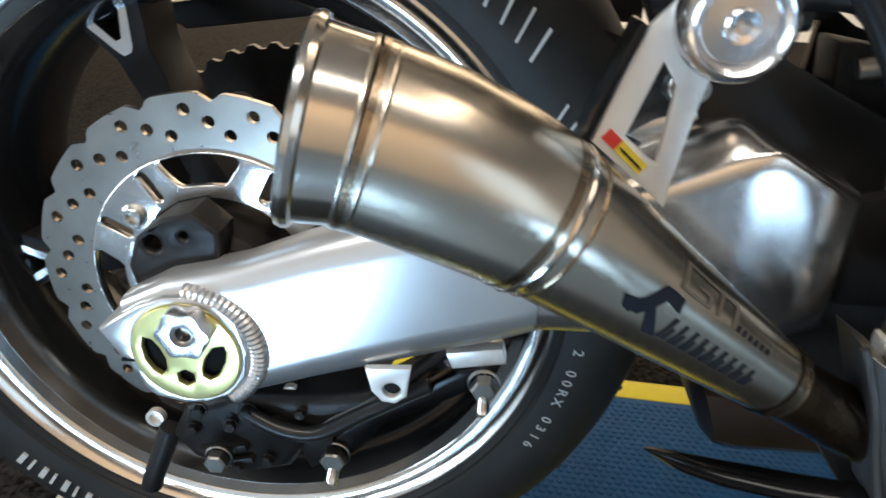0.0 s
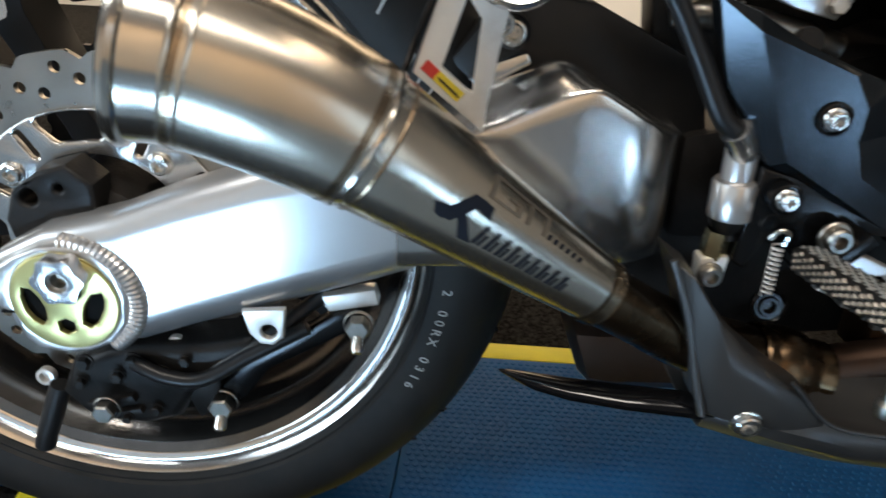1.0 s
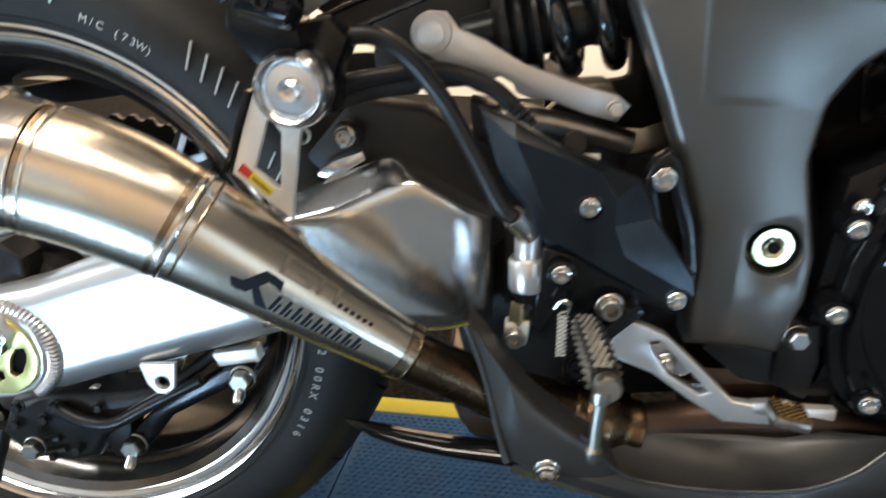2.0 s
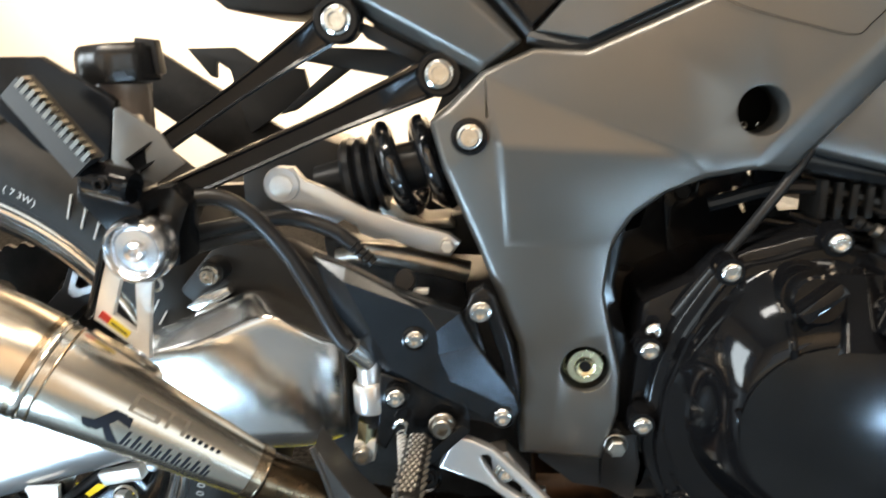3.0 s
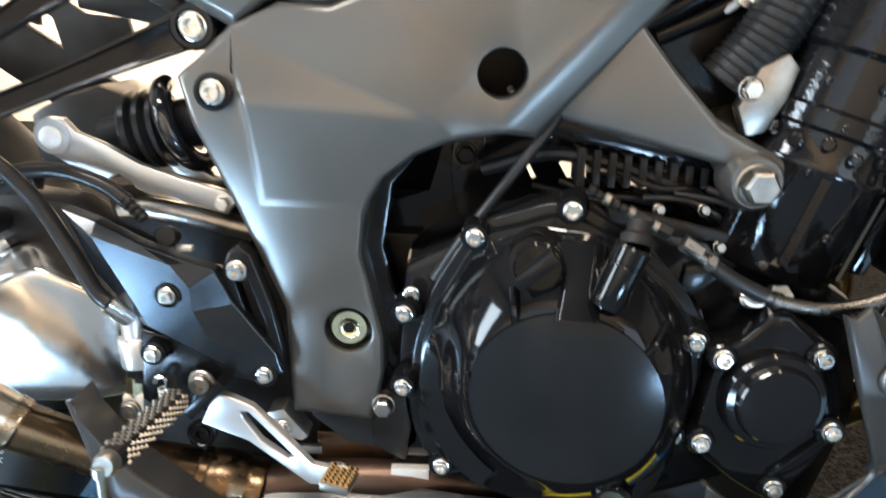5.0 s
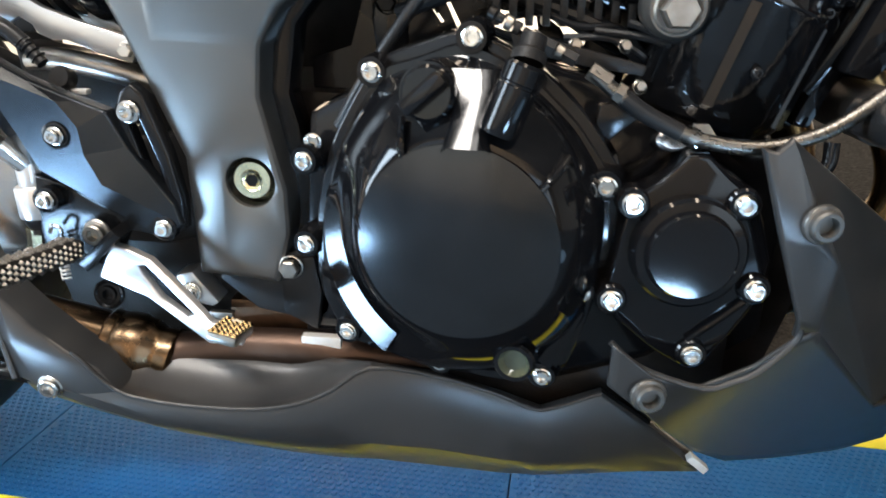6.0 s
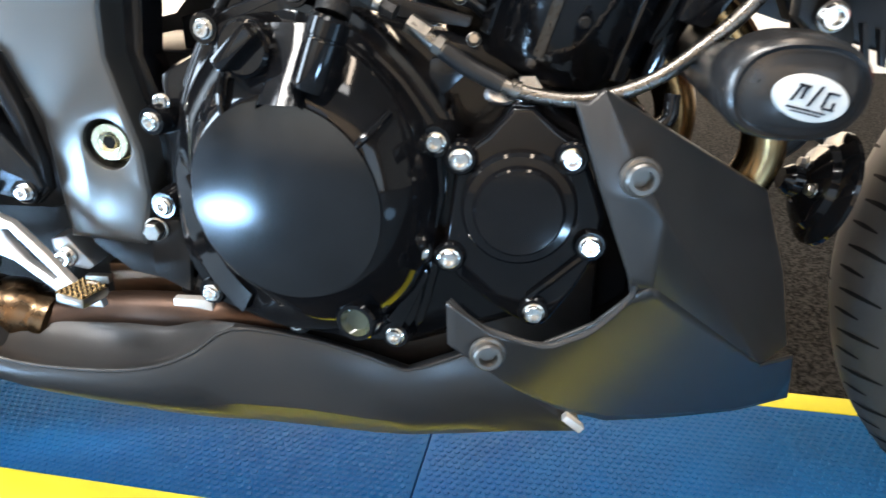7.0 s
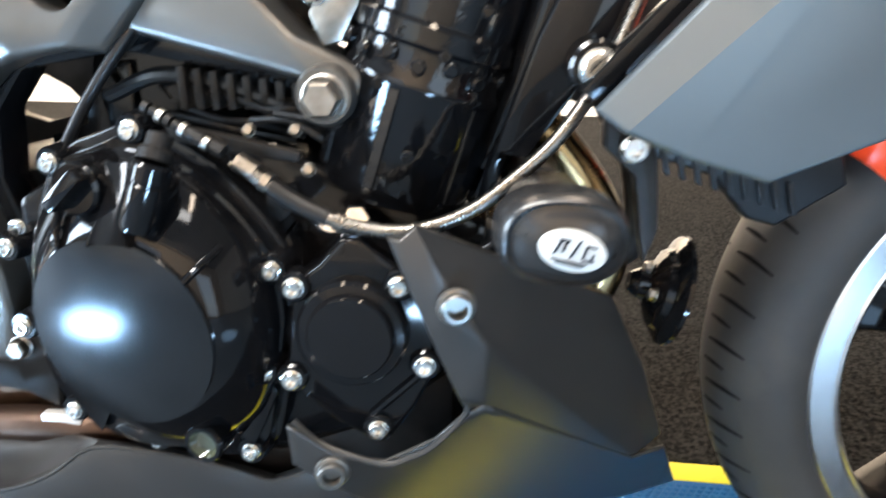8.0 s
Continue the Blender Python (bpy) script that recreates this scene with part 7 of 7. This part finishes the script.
part("radiator_hose", tube([(1.05, -0.12, 0.56), (1.085, -0.12, 0.50), (1.098, -0.11, 0.43), (1.080, -0.10, 0.40)], 0.012, 16), hose_rubber, radiator)
part("hose_hook", tube([(0.955, -0.17, 0.442), (0.975, -0.175, 0.432), (0.992, -0.175, 0.440), (0.994, -0.172, 0.456)], 0.0050, 12), gloss_black, bike)
horn = part("horn", lathe([(0, -0.022), (0.008, -0.022), (0.012, -0.016), (0.012, -0.008), (0.022, -0.004), (0.0300, 0.000), (0.0330, 0.005), (0.0400, 0.008), (0.0435, 0.011), (0.0440, 0.014), (0.0410, 0.015), (0.0300, 0.012), (0.0, 0.011)], (1.117, -0.098, 0.376), (0.97, 0.02, -0.24), 44), gloss_black, bike, "black disc horn behind the fairing")
for i in range(3):
    bolt(horn, (1.1125, -0.104 - 0.015 * math.cos(i * 2.1), 0.378 + 0.016 * math.sin(i * 2.1)), 0.0055, "hex", dull_bolt, (-0.97, -0.02, 0.24))
# ---- side fairing above the front wheel ----
gv = {"a": (1.0430, -0.2430, 0.5370), "b": (1.0580, -0.250, 0.5270), "c": (1.0900, -0.245, 0.5130), "d": (1.1360, -0.240, 0.4985), "e": (1.1900, -0.238, 0.5200), "f": (1.2600, -0.232, 0.5480), "g": (1.3200, -0.225, 0.6200), "h": (1.3000, -0.220, 0.7500), "i": (1.2200, -0.235, 0.7000), "j": (1.1320, -0.250, 0.5960), "k": (1.1010, -0.2440, 0.5980), "l": (1.1900, -0.2280, 0.7050)}
side_fairing = part("side_fairing", facets(gv, ["a b j k", "k j i l", "b c d e f g h i j"], 0.004, 0.0015), panel_blue, bike, "pale grey painted side fairing panel", 12)
thick = side_fairing.modifiers.new("thickness", "SOLIDIFY")
thick.thickness, thick.offset = 0.003, 0
part("inner_trim", prism([(1.045, 0.545), (1.10, 0.540), (1.22, 0.505), (1.230, 0.468), (1.186, 0.438), (1.165, 0.444), (1.14, 0.474), (1.07, 0.497)], -0.135, -0.115, 0.003), wheel_black, side_fairing, "black ribbed inner trim")
for i in range(9):
    part("trim_rib", bevel_sharp(prism([(1.100 + 0.011 * i, 0.500 - 0.0036 * i), (1.104 + 0.011 * i, 0.499 - 0.0036 * i), (1.110 + 0.011 * i, 0.476 - 0.0036 * i), (1.106 + 0.011 * i, 0.477 - 0.0036 * i)], -0.140, -0.134), 0.0008), wheel_black, side_fairing)
part("trim_point", bevel_sharp(prism([(1.037, 0.5430), (1.046, 0.537), (1.105, 0.602), (1.195, 0.706), (1.186, 0.710), (1.096, 0.6060)], -0.215, -0.195), 0.002), plate_black, side_fairing)

part("inner_panel", bevel_sharp(prism([(1.03, 0.54), (1.06, 0.50), (1.13, 0.478), (1.22, 0.466), (1.36, 0.50), (1.40, 0.66), (1.16, 0.68)], 0.055, 0.062), 0.001), plastic, side_fairing, "black inner panel of the fairing")

# ---- front wheel ----
FRONT = Vector((1.478, -0.040, 0.298))
front_profile = [(0.2270, -0.044), (0.2200, -0.052), (0.2140, -0.047), (0.206, -0.040), (0.2035, -0.030), (0.200, 0), (0.2035, 0.030), (0.2140, 0.047), (0.2270, 0.050), (0.215, 0.03), (0.212, 0), (0.215, -0.03), (0.2270, -0.044)]
front_wheel = part("front_wheel", wheel_ring(front_profile, FRONT), gloss_black, bike, "front wheel with a bright machined rim edge")
part("rim_edge", wheel_ring([(0.2000, -0.0430), (0.2015, -0.0500), (0.2040, -0.0520), (0.2060, -0.0505), (0.2080, -0.0530), (0.2265, -0.0545), (0.2300, -0.0520), (0.2275, -0.0440), (0.2000, -0.0430)], FRONT, 110), polished, front_wheel, "bright polished rim edge")
front_tyre_profile = [(0.2270, -0.048), (0.2300, -0.0550), (0.2340, -0.0575), (0.2450, -0.0600), (0.2570, -0.0595), (0.2700, -0.0545), (0.2820, -0.0440), (0.2920, -0.0285), (0.2985, -0.010), (0.2990, 0)]
front_tyre_profile += [(r, -y) for r, y in front_tyre_profile[-2::-1]]
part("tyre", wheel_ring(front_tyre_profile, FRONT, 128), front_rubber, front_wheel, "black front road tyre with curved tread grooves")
for i in range(44):
    a = 92 + i * 3.9
    if i % 2:
        groove(front_wheel, FRONT, [(a, 0.2991, -0.006), (a - 0.1, 0.2962, -0.018), (a + 0.1, 0.2905, -0.0320)], 0.0040)
    else:
        groove(front_wheel, FRONT, [(a, 0.2985, -0.0100), (a - 0.2, 0.2930, -0.0270), (a + 0.5, 0.2795, -0.0462)], 0.0044)
    if i % 3 == 0:
        groove(front_wheel, FRONT, [(a, 0.2993, 0.004), (a + 0.2, 0.2962, 0.020), (a + 0.4, 0.2872, 0.0385)], 0.0032)
for k in range(5):
    a = 20 + 72 * k
    def fat(r, s):
        return polar(FRONT, r, a + s)
    part("spoke", prism([fat(0.04, -18), fat(0.12, -5), fat(0.208, -8), fat(0.208, 8), fat(0.12, 5), fat(0.04, 18)], FRONT.y - 0.030, FRONT.y + 0.02, 0.006), gloss_black, front_wheel)
part("hub", lathe([(0.0, -0.05), (0.04, -0.05), (0.05, -0.02), (0.05, 0.03), (0.035, 0.06), (0, 0.06)], FRONT, (0, -1, 0), 36), gloss_black, front_wheel)
part("brake_disc", prism(circle(FRONT.x, FRONT.z, 0.155, 80), FRONT.y - 0.072, FRONT.y - 0.067, 0.0, [circle(FRONT.x, FRONT.z, 0.115, 60)] + [circle(*polar(FRONT, 0.145 - 0.016 * (i % 2), i * 12), 0.0035, 10) for i in range(30)]), steel, front_wheel, "drilled front brake disc")
fork = part("front_fork", tube([(1.470, -0.150, 0.298), (1.42, -0.150, 0.43), (1.34, -0.150, 0.62), (1.28, -0.150, 0.78)], 0.026, 24), gloss_black, bike, "black front fork leg")
part("axle_clamp", lathe([(0.032, -0.03), (0.032, 0.03), (0.020, 0.034), (0, 0.034)], (1.470, -0.150, 0.298), (0, -1, 0), 28), gloss_black, fork)
guard = []
for a in range(70, 147, 6):
    row = []
    for r, y in ((0.262, -0.092), (0.285, -0.090), (0.304, -0.078), (0.314, -0.055), (0.318, 0.0), (0.314, 0.055), (0.304, 0.078), (0.285, 0.090)):
        x, z = polar(FRONT, r + (0.012 if a > 130 and r < 0.29 else 0), a)
        row.append((x, FRONT.y + y, z))
    guard.append(row)
mudguard = part("front_mudguard", loft(guard, closed=False), orange_red, bike, "orange red front mudguard", 60)
thick = mudguard.modifiers.new("thickness", "SOLIDIFY")
thick.thickness = 0.003
